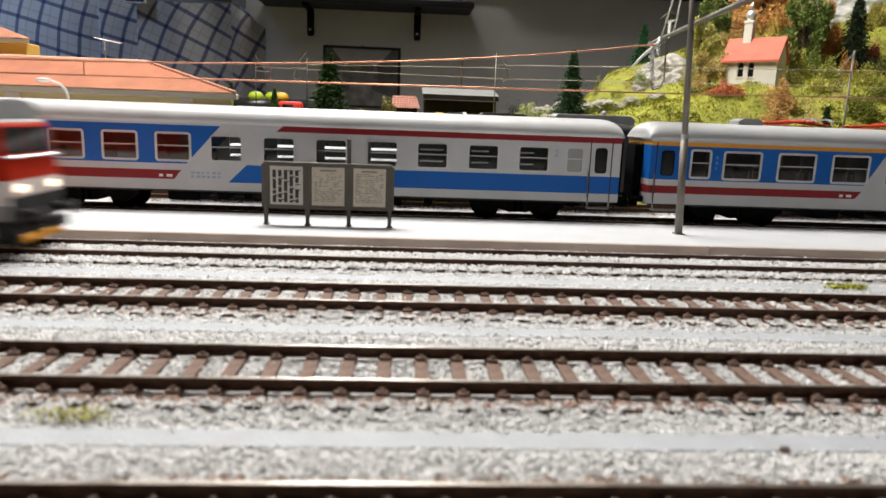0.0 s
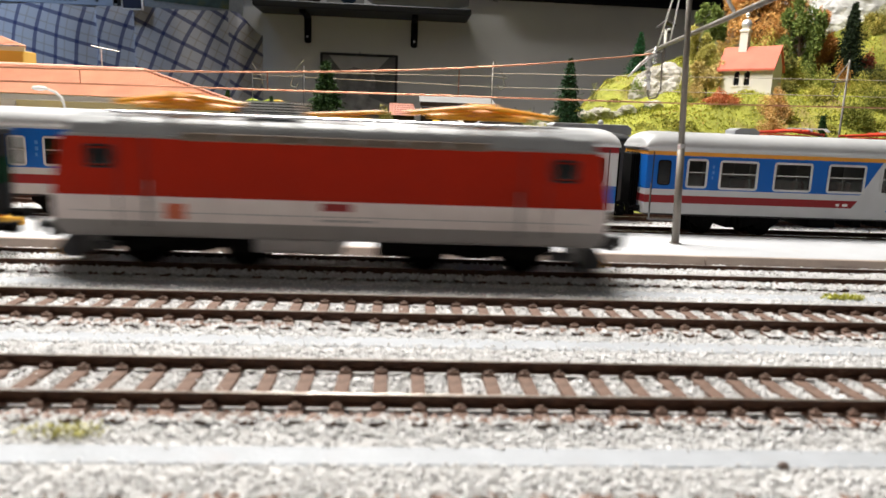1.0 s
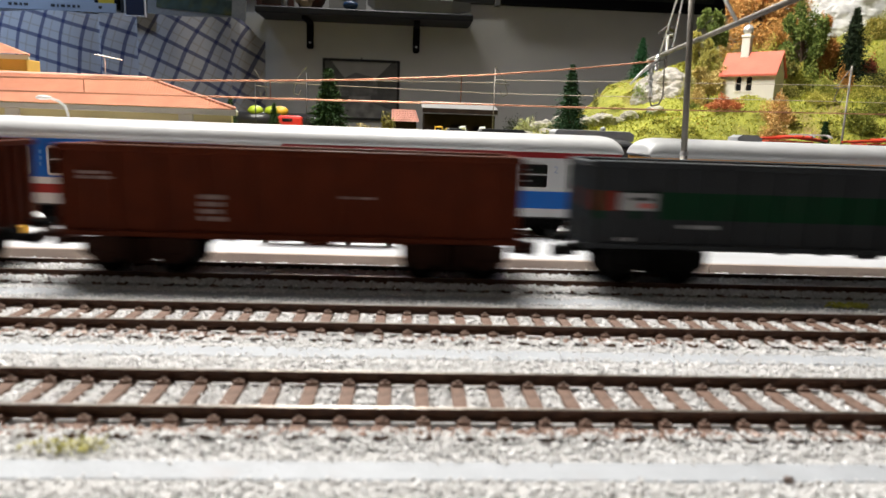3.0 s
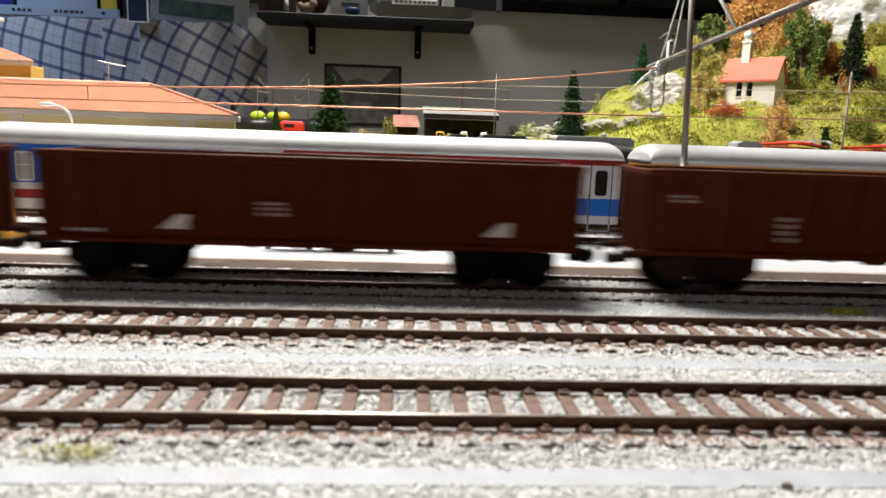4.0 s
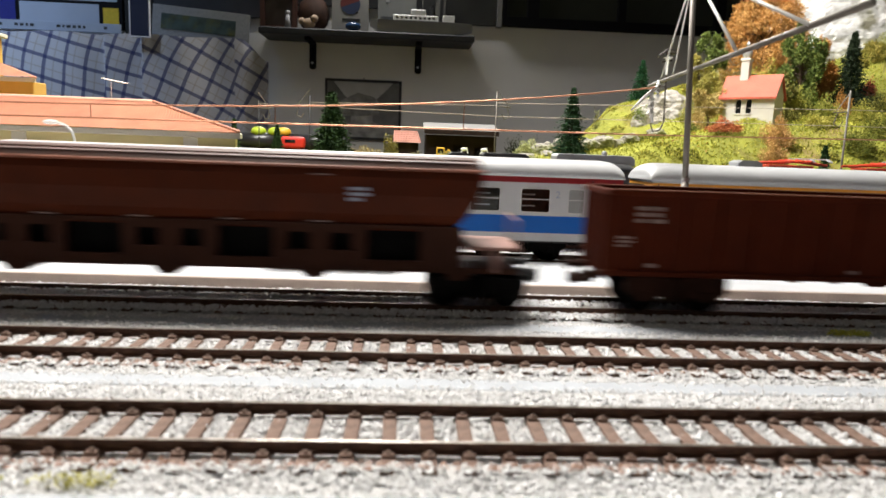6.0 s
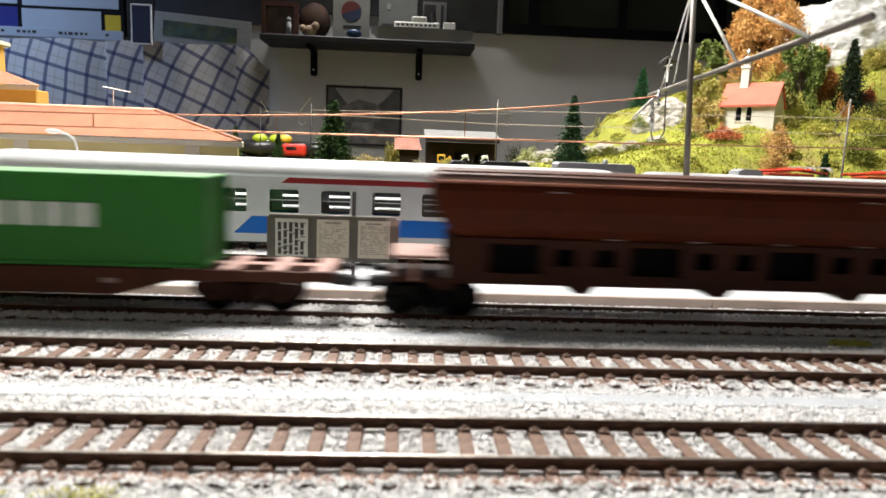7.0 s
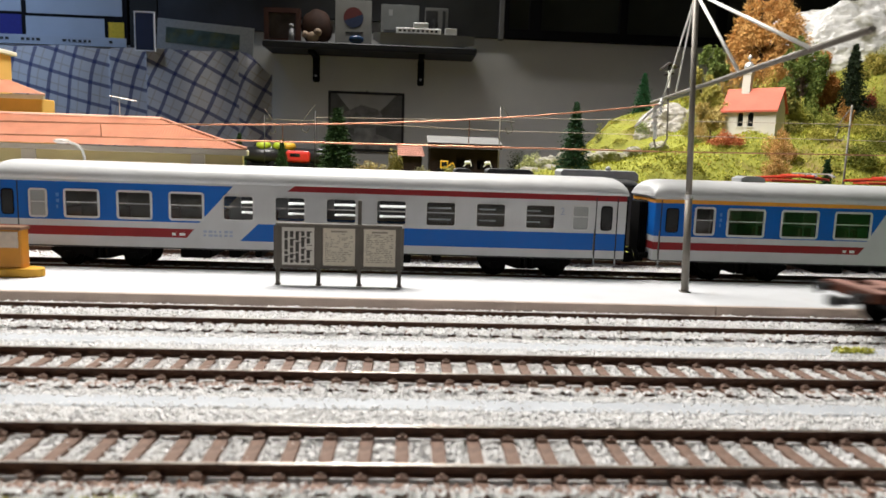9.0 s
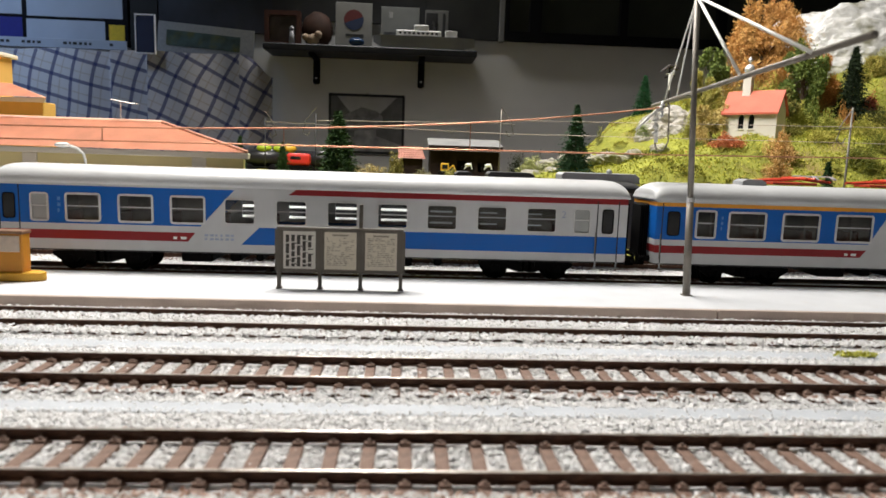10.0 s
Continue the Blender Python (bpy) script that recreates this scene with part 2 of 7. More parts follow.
def loose(name, verts, faces, mat, parent=None, label="", category="", kind="", m=None):
    """Many small pieces joined into one mesh, from arrays in mm."""
    me = bpy.data.meshes.new(name)
    me.from_pydata((np.asarray(verts) * MM).tolist(), [], faces)
    me.materials.append(mat)
    ob = new(name, me)
    if parent:
        ob.parent = parent
    if m is not None:
        ob.matrix_basis = m
    return tagged(ob, label, category, "", kind)


def scatter_stones(centres, sizes, rng, flat=0.55):
    """Angular little stones: jittered octahedra."""
    base = np.array([(1, 0, 0), (-1, 0, 0), (0, 1, 0), (0, -1, 0), (0, 0, 1), (0, 0, -1)], float)
    tris = np.array([(0, 2, 4), (2, 1, 4), (1, 3, 4), (3, 0, 4), (2, 0, 5), (1, 2, 5), (3, 1, 5), (0, 3, 5)])
    n = len(centres)
    v = base[None] * rng.uniform(0.65, 1.25, (n, 6, 1)) + rng.uniform(-0.3, 0.3, (n, 6, 3))
    v[:, :, 2] *= flat
    a = rng.uniform(0, 6.28, n)
    c, s = np.cos(a)[:, None], np.sin(a)[:, None]
    v = np.stack([v[:, :, 0] * c - v[:, :, 1] * s, v[:, :, 0] * s + v[:, :, 1] * c, v[:, :, 2]], 2)
    v = v * np.asarray(sizes)[:, None, None] + np.asarray(centres)[:, None, :]
    f = (tris[None] + (np.arange(n) * 6)[:, None, None]).reshape(-1, 3)
    return v.reshape(-1, 3), f.tolist()


def scatter_leaves(centres, sizes, rng):
    """Small folded leaves or clumps: two triangles each, turned at random."""
    n = len(centres)
    q = rng.normal(size=(n, 4, 3))
    q /= np.linalg.norm(q, axis=2, keepdims=True)
    v = q * np.asarray(sizes)[:, None, None] + np.asarray(centres)[:, None, :]
    k = (np.arange(n) * 4)[:, None]
    f = np.concatenate([k + np.array([[0, 1, 2]]), k + np.array([[1, 3, 2]])]).tolist()
    return v.reshape(-1, 3), f


def scatter_sprigs(centres, away, lengths, widths, rng, spread=0.8):
    """Thin curved twigs of lichen or needles: each bends once and points roughly away from its stem."""
    n = len(centres)
    d = np.asarray(away) + rng.normal(size=(n, 3)) * spread
    d /= np.linalg.norm(d, axis=1, keepdims=True) + 1e-9
    s = np.cross(d, rng.normal(size=(n, 3)))
    s /= np.linalg.norm(s, axis=1, keepdims=True) + 1e-9
    c, ln, w = np.asarray(centres), np.asarray(lengths)[:, None], np.asarray(widths)[:, None]
    mid = c + d * ln * 0.55 + rng.normal(size=(n, 3)) * ln * 0.12
    tip = c + d * ln + rng.normal(size=(n, 3)) * ln * 0.25
    v = np.stack([c - s * w * 0.5, c + s * w * 0.5, mid + s * w, mid - s * w * 0.7, tip], 1)
    k = (np.arange(n) * 5)[:, None]
    f = np.concatenate([k + np.array([[0, 1, 2]]), k + np.array([[0, 2, 3]]), k + np.array([[3, 2, 4]])]).tolist()
    return v.reshape(-1, 3), f


RNG = np.random.default_rng(7)


# ---- the room ----
def room():
    # Rear wall made brighter, unseen walls and ceiling darker, to steer bounced light.
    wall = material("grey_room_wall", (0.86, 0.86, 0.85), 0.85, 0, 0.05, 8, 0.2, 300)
    side = material("low_bounce_wall", (0.42, 0.42, 0.43), 0.85, 0, 0.05, 8, 0.2, 300)
    ceil = material("room_ceiling", (0.4, 0.4, 0.39), 0.9, 0, 0.05, 8)
    floor = material("room_floor", (0.18, 0.14, 0.11), 0.7, 0, 0.2, 6)
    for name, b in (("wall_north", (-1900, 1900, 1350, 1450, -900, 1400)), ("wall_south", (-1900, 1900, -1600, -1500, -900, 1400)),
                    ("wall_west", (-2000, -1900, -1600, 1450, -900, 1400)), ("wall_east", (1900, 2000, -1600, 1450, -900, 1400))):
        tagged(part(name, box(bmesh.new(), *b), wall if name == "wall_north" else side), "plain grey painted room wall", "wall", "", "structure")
    tagged(part("ceiling", box(bmesh.new(), -2000, 2000, -1600, 1450, 1400, 1450), ceil), "plain pale room ceiling", "ceiling", "", "structure")
    tagged(part("floor", box(bmesh.new(), -2000, 2000, -1600, 1450, -950, -900), floor), "dark room floor below the layout", "floor", "", "structure")


room()


# ---- the layout's ground ----
def smooth(v):
    v = min(1, max(0, v))
    return v * v * (3 - 2 * v)


def hill_z(x, y):
    left = smooth((x + 110) / 40)
    z = -4.5 + 40 * (left * smooth((y - 262) / 110) + (1 - left) * smooth((y - 470) / 70))
    z += min(1.15, max(0, (x - 90 - 70 * smooth((y - 400) / 100)) / 130)) * 42 * smooth((y - 385) / 95)
    z += smooth((y - 470) / 170) * (min(0.9, max(0, (x - 150 - 0.25 * max(0, y - 590)) / 65)) * 50 + 50 * smooth((x - 400) / 130))
    z += 9 * smooth((x - 40) / 60) * smooth((y - 385) / 40) * (1 - smooth((x - 215) / 60)) * (1 - smooth((y - 470) / 60))
    n = noise.noise(Vector((x, y, 0)) * 0.02) * 5 + noise.noise(Vector((x, y, 5)) * 0.07) * 2
    return z + n * smooth((y - 275) / 60)


GRASS = material("mossy_grass", (0.26, 0.27, 0.04), 0.95, 0, 0.35, 60, 0.8, 900, ((0.24, 0.18, 0.06), 25, 0.56))


def ground():
    bm = bmesh.new()
    bmesh.ops.create_grid(bm, x_segments=150, y_segments=90, size=0.5)
    for v in bm.verts:
        x, y = v.co.x * 1200, v.co.y * 600
        v.co = (x, y, -3.12 + noise.noise(Vector((x, y, 0)) * 0.2) * 0.2)
    tagged(part("ground", bm, BED), "pale grey ballasted station yard ground", "ground", "", "structure")
    bm = bmesh.new()
    bmesh.ops.create_grid(bm, x_segments=190, y_segments=80, size=0.5)
    for v in bm.verts:
        x, y = 150 + v.co.x * 1500, 482 + v.co.y * 444
        v.co = (x, y, hill_z(x, y))
    tagged(part("hillside", bm, GRASS, smooth=True), "grassy hillside with moss and earth behind the station", "hillside", "", "structure")
    tagged(part("layout_board", box(bmesh.new(), -640, 920, -320, 720, -60, -10, 2), material("board_wood", (0.3, 0.2, 0.12), 0.7, 0, 0.2, 40)), "wooden board under the layout", "board", "", "structure")
    for y0, y1, x in ((-28.4, -22.4, 420), (25.0, 32.2, 420), (75.2, 84.0, 420)):
        tagged(part("path", box(bmesh.new(), -x, x, y0, y1, -5, -2.9, 0.3), STRIP), "smooth grey strip between the tracks", "path", "", "structure")


ground()

TRACKS = (-51.8, 0.0, 51.6, 105.0, 201.7)
PHASE = (2.0, 0.0, 4.5, 1.0, 3.0)


def sleeper_data():
    bm = bmesh.new()
    box(bm, -1.35, 1.35, -15, 15, -4.4, -2.25, 0.15)
    for y in (-8.7, 8.7):
        for s in (-1, 1):
            box(bm, -1.1, 1.1, y + s * 1.6 - 0.75, y + s * 1.6 + 0.75, -2.3, -1.55, 0.2)
            box(bm, -0.45, 0.45, y + s * 1.5 - 0.35, y + s * 1.5 + 0.35, -1.6, -1.1, 0.12)
    return data_of("sleeper", bm, SLEEPER)


def rail_data(half):
    prof = [(-0.95, -2.25), (0.95, -2.25), (0.95, -1.95), (0.22, -1.7), (0.22, -0.75), (0.5, -0.6), (0.5, -0.1), (0.4, 0), (-0.4, 0), (-0.5, -0.1), (-0.5, -0.6), (-0.22, -0.75), (-0.22, -1.7), (-0.95, -1.95)]
    bm = extrude_poly(bmesh.new(), prof, "x", -half, half)
    for f in bm.faces:
        if abs(f.calc_center_median().z) < 0.02:
            f.material_index = 1
    return data_of("rail", bm, [RAIL_RUST, RAIL_TOP])


def tracks():
    sl, rl = sleeper_data(), rail_data(420)
    for y, ph in zip(TRACKS, PHASE):
        t = thing("track", at(0, y, 0), "model railway track with rusty rails on brown sleepers", "track", "station tracks", "structure")
        for s in (-8.7, 8.7):
            part("rail", rl, None, t, "rusty brown rail with a bare shiny head", at(0, s, 0))
        n = 30 if y < 150 else 24
        for k in range(-n, n + 1):
            part("sleeper", sl, None, t, "", at(ph + 7.2 * k, 0, RNG.uniform(-0.08, 0.08), 0, 0, RNG.uniform(-0.6, 0.6)))


tracks()


def ballast():
    pts, sz, rp, rs = [], [], [], []
    for i, (y0, y1, half, dens, r) in enumerate(((-96, -28.4, 90, 2.7, 0.60), (-22.4, 25.0, 135, 2.5, 0.64), (32.0, 75.6, 170, 2.3, 0.64), (83.5, 127, 210, 2.0, 0.66))):
        n = int((y1 - y0) * 2 * half * dens)
        x, y = RNG.uniform(-half, half, n), RNG.uniform(y0, y1, n)
        c, ph = TRACKS[i], PHASE[i]
        dx = np.abs((x - ph + 3.6) % 7.2 - 3.6)
        dy = np.abs(y - c)
        on_sleeper = (dy < 15.3) & (dx < 1.9) & (RNG.random(n) > (1.0 if i == 3 else 0.04 + 0.8 * (dy > 12.6)))
        on_rail = np.abs(dy - 8.7) < (1.25 if i == 3 else 1.5)
        keep = ~(on_sleeper | on_rail)
        x, y, dy = x[keep], y[keep], dy[keep]
        edge = np.minimum(y - y0, y1 - y)
        z = np.where(dy < 7.4, -2.78, -3.0) + RNG.uniform(-0.35, 0.35, len(x)) - np.clip((4 - edge) / 4, 0, 1) * 0.3
        if i == 3:
            z = z + np.where(dy < 17, 1.25, 0.0)
        # stones heaped over the sleepers' outer ends
        z = np.where((dy > 12.6) & (dy < 15.6) & (np.abs((x - ph + 3.6) % 7.2 - 3.6) < 1.9) & (i < 3), -2.15, z)
        s = r * RNG.uniform(0.55, 1.3, len(x))
        patch = np.array([noise.noise(Vector((a * 0.03, b * 0.15, 3.0))) for a, b in zip(x, y)])
        rust = (np.abs(dy - 11) < 3.0) & (patch > -0.12) & (RNG.random(len(x)) < (0.0 if i == 3 else 0.6))
        q = np.stack([x, y, z], 1)
        pts.append(q[~rust]), sz.append(s[~rust]), rp.append(q[rust]), rs.append(s[rust])
    # loose stones under and behind the parked coaches
    n = 30000
    x, y = RNG.uniform(-210, 270, n), RNG.uniform(184, 286, n)
    clear = np.abs(np.abs(y - 201.7) - 8.7) > 1.5
    pts.append(np.stack([x, y, np.full(n, -2.5)], 1)[clear]), sz.append((0.8 * RNG.uniform(0.5, 1.2, n))[clear])
    # stray stones over the paths
    for y0, y1, half in ((-28.9, -22.0, 100), (24.5, 32.7, 140), (74.7, 84.5, 180)):
        n = int((y1 - y0) * 2 * half * (0.7 if y0 < 0 else 1.3))
        x, y = RNG.uniform(-half, half, n), RNG.uniform(y0, y1, n)
        lane = np.abs(y - (y0 + y1) / 2) > (y1 - y0) * 0.5 * RNG.uniform(0.5 if y0 < 0 else 0.15, 1.0, n)
        pts.append(np.stack([x, y, np.full(n, -2.8)], 1)[lane]), sz.append((0.5 * RNG.uniform(0.5, 1.2, n))[lane])
    v, f = scatter_stones(np.concatenate(pts), np.concatenate(sz), RNG)
    loose("ballast", v, f, BALLAST, None, "pale grey and white crushed stone ballast", "ballast", "stuff")
    v, f = scatter_stones(np.concatenate(rp), np.concatenate(rs), RNG)
    loose("rusty_ballast", v, f, BALLAST_RUST, None, "rust-stained ballast stones beside the rails", "ballast", "stuff")
    st = bmesh.new()
    ball(st, (0, 0, 0), 0.75, 1.2, 0.9, 0.8, 2)
    for q in st.verts:
        q.co *= 1 + 0.3 * noise.noise(q.co * 1.8)
    tagged(part("stone", st, material("brown_stone", (0.2, 0.15, 0.13), 0.8, 0, 0.3, 600), None, "", at(55.8, -28.3, -2.6)), "single brown stone lying on the grey path", "stone")


ballast()


def grass_tuft(x, y, rx, ry, n, low, high, label):
    a, r = RNG.uniform(0, 6.28, n), np.sqrt(RNG.random(n))
    c = np.stack([x + rx * r * np.cos(a), y + ry * r * np.sin(a), -2.6 + RNG.uniform(0, 1.1, n)], 1)
    v, f = scatter_leaves(c, RNG.uniform(0.35, 0.8, n), RNG)
    loose("grass_tuft", v, f, grains("tuft_leaf", low, high, 0.9), None, label, "grass", "stuff")


grass_tuft(137, 79, 7, 1.8, 300, (0.45, 0.46, 0.04), (0.74, 0.72, 0.20), "small yellow-green grass tuft in the ballast")
grass_tuft(-56, -19.5, 7, 2.2, 130, (0.55, 0.52, 0.16), (0.78, 0.75, 0.42), "faded yellow grass tuft by the track")
grass_tuft(-76, -19.5, 9, 2.2, 170, (0.55, 0.52, 0.16), (0.78, 0.75, 0.42), "faded yellow grass tuft by the track")


def platform():
    p = thing("platform", at(0, 0, 0), "low pale station platform with a beige edge", "platform", "", "structure")
    part("platform_top", box(bmesh.new(), -420, 420, 129.2, 182.4, -4, 0.8, 0.25), PLATFORM, p, "almost white smooth platform surface")
    for x0, x1 in ((-420, -230), (-229.7, 113.6), (114.0, 285), (285.3, 420)):
        part("edge_slab", box(bmesh.new(), x0, x1, 127.4, 129.2, -4.5, 0.82, 0.25), KERB, p, "beige concrete platform edge")


platform()


# ---- coaches ----
def wheelset(parent, x, r, z, mat, gauge=16.5):
    bm = bmesh.new()
    for s in (-1, 1):
        y = s * (gauge / 2 + 0.9)
        rod(bm, (0, y - 1.0, 0), (0, y + 1.0, 0), r, seg=20)
        rod(bm, (0, s * (gauge / 2 - 0.6) - 0.3, 0), (0, s * (gauge / 2 - 0.6) + 0.3, 0), r + 0.9, seg=20)
        rod(bm, (0, y + s * 1.0, 0), (0, y + s * 1.5, 0), r * 0.35, seg=10)
    rod(bm, (0, -gauge / 2, 0), (0, gauge / 2, 0), 1.1)
    return part("wheelset", bm, mat, parent, "", at(x, 0, z), True)


def bogie(parent, x, base, r, half_y, mat, wheel_mat, high=9.0, length=None):
    b = part("bogie", bmesh.new(), mat, parent, "", at(x, 0, 0))
    bm = bmesh.new()
    L = length or base / 2 + 6
    for s in (-1, 1):
        y0, y1 = sorted((s * half_y, s * (half_y - 2.2)))
        extrude_poly(bm, [(-L, r + 1.4), (-base / 2 - 2.5, r - 1.8), (-base / 2 + 2.5, r - 1.8), (-base / 2 + 4.5, r + 0.2), (-4, r - 1.6), (4, r - 1.6), (base / 2 - 4.5, r + 0.2), (base / 2 - 2.5, r - 1.8), (base / 2 + 2.5, r - 1.8), (L, r + 1.4), (L, high - 1.2), (5, high - 0.4), (-5, high - 0.4), (-L, high - 1.2)], "y", y0, y1)
        for xx in (-base / 2, base / 2):
            box(bm, xx - 1.9, xx + 1.9, s * half_y - 0.7, s * half_y + 0.7, r - 1.6, r + 1.6, 0.3)
        for xx in (-3, 0, 3):
            rod(bm, (xx, s * (half_y + 0.2), r - 1.4), (xx, s * (half_y + 0.2), high - 1), 1.0, seg=8)
    box(bm, -3, 3, -half_y, half_y, r - 1, high)
    me = data_of("bogie", bm, mat)
    b.data = me
    for xx in (-base / 2, base / 2):
        wheelset(b, xx, r, r + 0.05, wheel_mat)
    return b


def buffers(parent, x, s, mat, z=12.0):
    for y in (-10, 10):
        bm = bmesh.new()
        rod(bm, (x, y, z), (x + s * 4, y, z), 1.5, seg=10)
        rod(bm, (x + s * 4, y, z), (x + s * 6.4, y, z), 1.0, seg=10)
        rod(bm, (x + s * 6.4, y, z), (x + s * 7.0, y, z), 2.5, seg=14)
        part("buffer", bm, mat, parent)
    bm = bmesh.new()
    box(bm, min(x, x + s * 7), max(x, x + s * 7), -1.6, 1.6, z - 4.5, z - 2.2, 0.3)
    box(bm, min(x + s * 5.5, x + s * 8.5), max(x + s * 5.5, x + s * 8.5), -2.6, 2.6, z - 5, z - 1.4, 0.4)
    part("coupling", bm, mat, parent)


def roof_loft(half, w, z0, rise, inset=7.0, n=9):
    bm = bmesh.new()
    xs = [-half, -half + 0.5, -half + 1.6, -half + 3.2, -half + 5.2, -half + inset + 1.5]
    xs += [-x for x in reversed(xs)]
    rings = []
    for x in xs:
        d = min(1.0, (half - abs(x)) / (inset + 1.5))
        k = math.sqrt(max(0.0, 1 - (1 - d) ** 2)) * 0.62 + 0.38
        ring = []
        for i in range(2 * n + 1):
            a = math.pi * i / (2 * n)
            c, s = math.cos(a), math.sin(a)
            y = -w * math.copysign(abs(c) ** 0.62, c)
            ring.append(bm.verts.new((x, y, z0 + rise * k * abs(s) ** 0.85)))
        rings.append(ring)
    for a, b in zip(rings, rings[1:]):
        for i in range(2 * n):
            bm.faces.new((a[i], a[i + 1], b[i + 1], b[i]))
        bm.faces.new((a[0], b[0], b[-1], a[-1]))
    bm.faces.new(rings[0])
    bm.faces.new(rings[-1])
    return bm


BLUE, RED, PALE, ORANGE = (0.006, 0.115, 0.45), (0.27, 0.016, 0.02), (0.56, 0.565, 0.57), (0.75, 0.33, 0.04)


def coach(m, label, windows, small, doors, paint, roof_mat, through_x, vents, group):
    """windows, small, doors: (x0, x1, z0, z1, frame width) on both sides; through_x: the stretch with no inner partition."""
    H, W = 145.0, 16.25
    c = thing("passenger_coach", m, label, "railway coach", group)
    holes = [w[:4] for w in windows + small]
    for s, nm in ((-1, "side_wall"), (1, "side_wall")):
        y0, y1 = sorted((s * W, s * (W - 0.9)))
        part(nm, panel(bmesh.new(), -H + 1, H - 1, 10.0, 39.6, holes, y0, y1), paint, c, "")
    for s in (-1, 1):
        e = bmesh.new()
        x0, x1 = sorted((s * (H - 0.95), s * (H - 1.9)))
        box(e, x0, x1, -W + 0.9, W - 0.9, 10, 39.5)
        part("end_wall", e, paint, c)
        g = bmesh.new()
        for k in range(4):
            xa, xb = sorted((s * (H - 1 + k * 1.1), s * (H + k * 1.1 - 0.2)))
            box(g, xa, xb, -6.6, 6.6, 11.5, 37.5 - 0.2 * (k % 2), 0.5)
        part("gangway", g, BLACK, c, "black rubber gangway bellows")
        buffers(c, s * (H - 2), s, BLACK, 11.5)
    part("roof", roof_loft(H, W, 39.6, 8.2), roof_mat, c, "smooth painted metal roof", None, True)
    f = bmesh.new()
    box(f, -H + 2, H - 2, -W + 0.9, W - 0.9, 9.2, 12)
    part("underframe", f, DARK, c)
    a, b = through_x
    for x0, x1 in ((-H + 4, a), (b, H - 4)):
        if x1 - x0 > 2:
            part("partition", box(bmesh.new(), x0, x1, 3.0, 4.0, 12, 39), CREAM_IN, c, "brownish inner compartment wall")
    for k in range(-5, 6):
        x = k * 23.05 - 0.2
        if not a - 4 < x < b + 4:
            part("partition", box(bmesh.new(), x - 0.5, x + 0.5, -12, 2.9, 12, 38.5), CREAM_IN, c, "brownish inner compartment wall")
    for k in range(-5, 5):
        x = k * 23.05 + 11.3
        for d in (-7.5, 7.5):
            seats = box(bmesh.new(), x + d - 3, x + d + 3, -14, 1.5, 12, 18, 0.8)
            box(seats, x + d * 1.25 - 1, x + d * 1.25 + 1, -14, 1.5, 18, 27, 0.6)
            part("seat", seats, SEAT, c, "reddish-brown compartment seat")
    for x0, x1, z0, z1, fw in windows + small:
        gm = FROST if x1 - x0 < 8 else GLASS
        g = part("window", bmesh.new(), gm, c)
        gb = box(bmesh.new(), x0, x1, -W + 0.3, -W + 0.5, z0, z1)
        g.data = data_of("window", gb, gm)
        g.visible_shadow = False
        fm = bmesh.new()
        frame_ring(fm, x0 - fw * 0.8, x1 + fw * 0.8, z0 - fw * 0.8, z1 + fw * 0.8, -W + 0.1, fw, 0.35, 1.5)
        box(fm, x0, x1, -W - 0.05, -W + 0.3, (z0 + z1) / 2 + 0.3, (z0 + z1) / 2 + 0.75)
        part("window_frame", fm, FRAME_GREY, g, "pale grey window frame")
    for x0, x1, w0, w1 in doors:
        d = part("door", bmesh.new(), paint, c)
        db = bmesh.new()
        for x in (x0, x1):
            box(db, x - 0.25, x + 0.25, -W - 0.12, -W + 0.3, 10.2, 38.5)
        d.data = data_of("door", db, DARK)
        wb = frame_ring(bmesh.new(), w0, w1, 23.2, 34.8, -W - 0.02, 0.45, 0.15, 1.5)
        part("door_frame", wb, BLACK, d)
        part("door_pane", box(bmesh.new(), w0 + 0.3, w1 - 0.3, -W - 0.12, -W + 0.1, 23.5, 34.5, 0.05), DARK_GLASS, d, "dark door glass")
        hb = rod(bmesh.new(), (min(x0, x1) - 0.6, -W - 0.7, 12), (min(x0, x1) - 0.6, -W - 0.7, 24), 0.25, seg=6)
        part("handrail", hb, STEEL, d)
        sb = bmesh.new()
        box(sb, min(x0, x1), max(x0, x1), -W - 0.5, -W + 3, 6.6, 7.2, 0.1)
        for x in (x0, x1):
            box(sb, x - 0.3, x + 0.3, -W - 0.3, -W + 0.3, 7.0, 10.3)
        part("step", sb, GREY, d)
    for x in (-98, 98):
        bogie(c, x, 29.0, 5.3, 12.6, BLACK, BLACK, 9.6, 22)
    for x0, x1, z in ((-62, -48, 5.0), (-40, -35, 5.6), (-28, -25, 6), (-18, 20, 5.0), (34, 44, 5.2), (54, 58, 5.8)):
        part("equipment_box", box(bmesh.new(), x0, x1, -13.5, 13.5, z, 9.4, 0.6), BLACK, c)
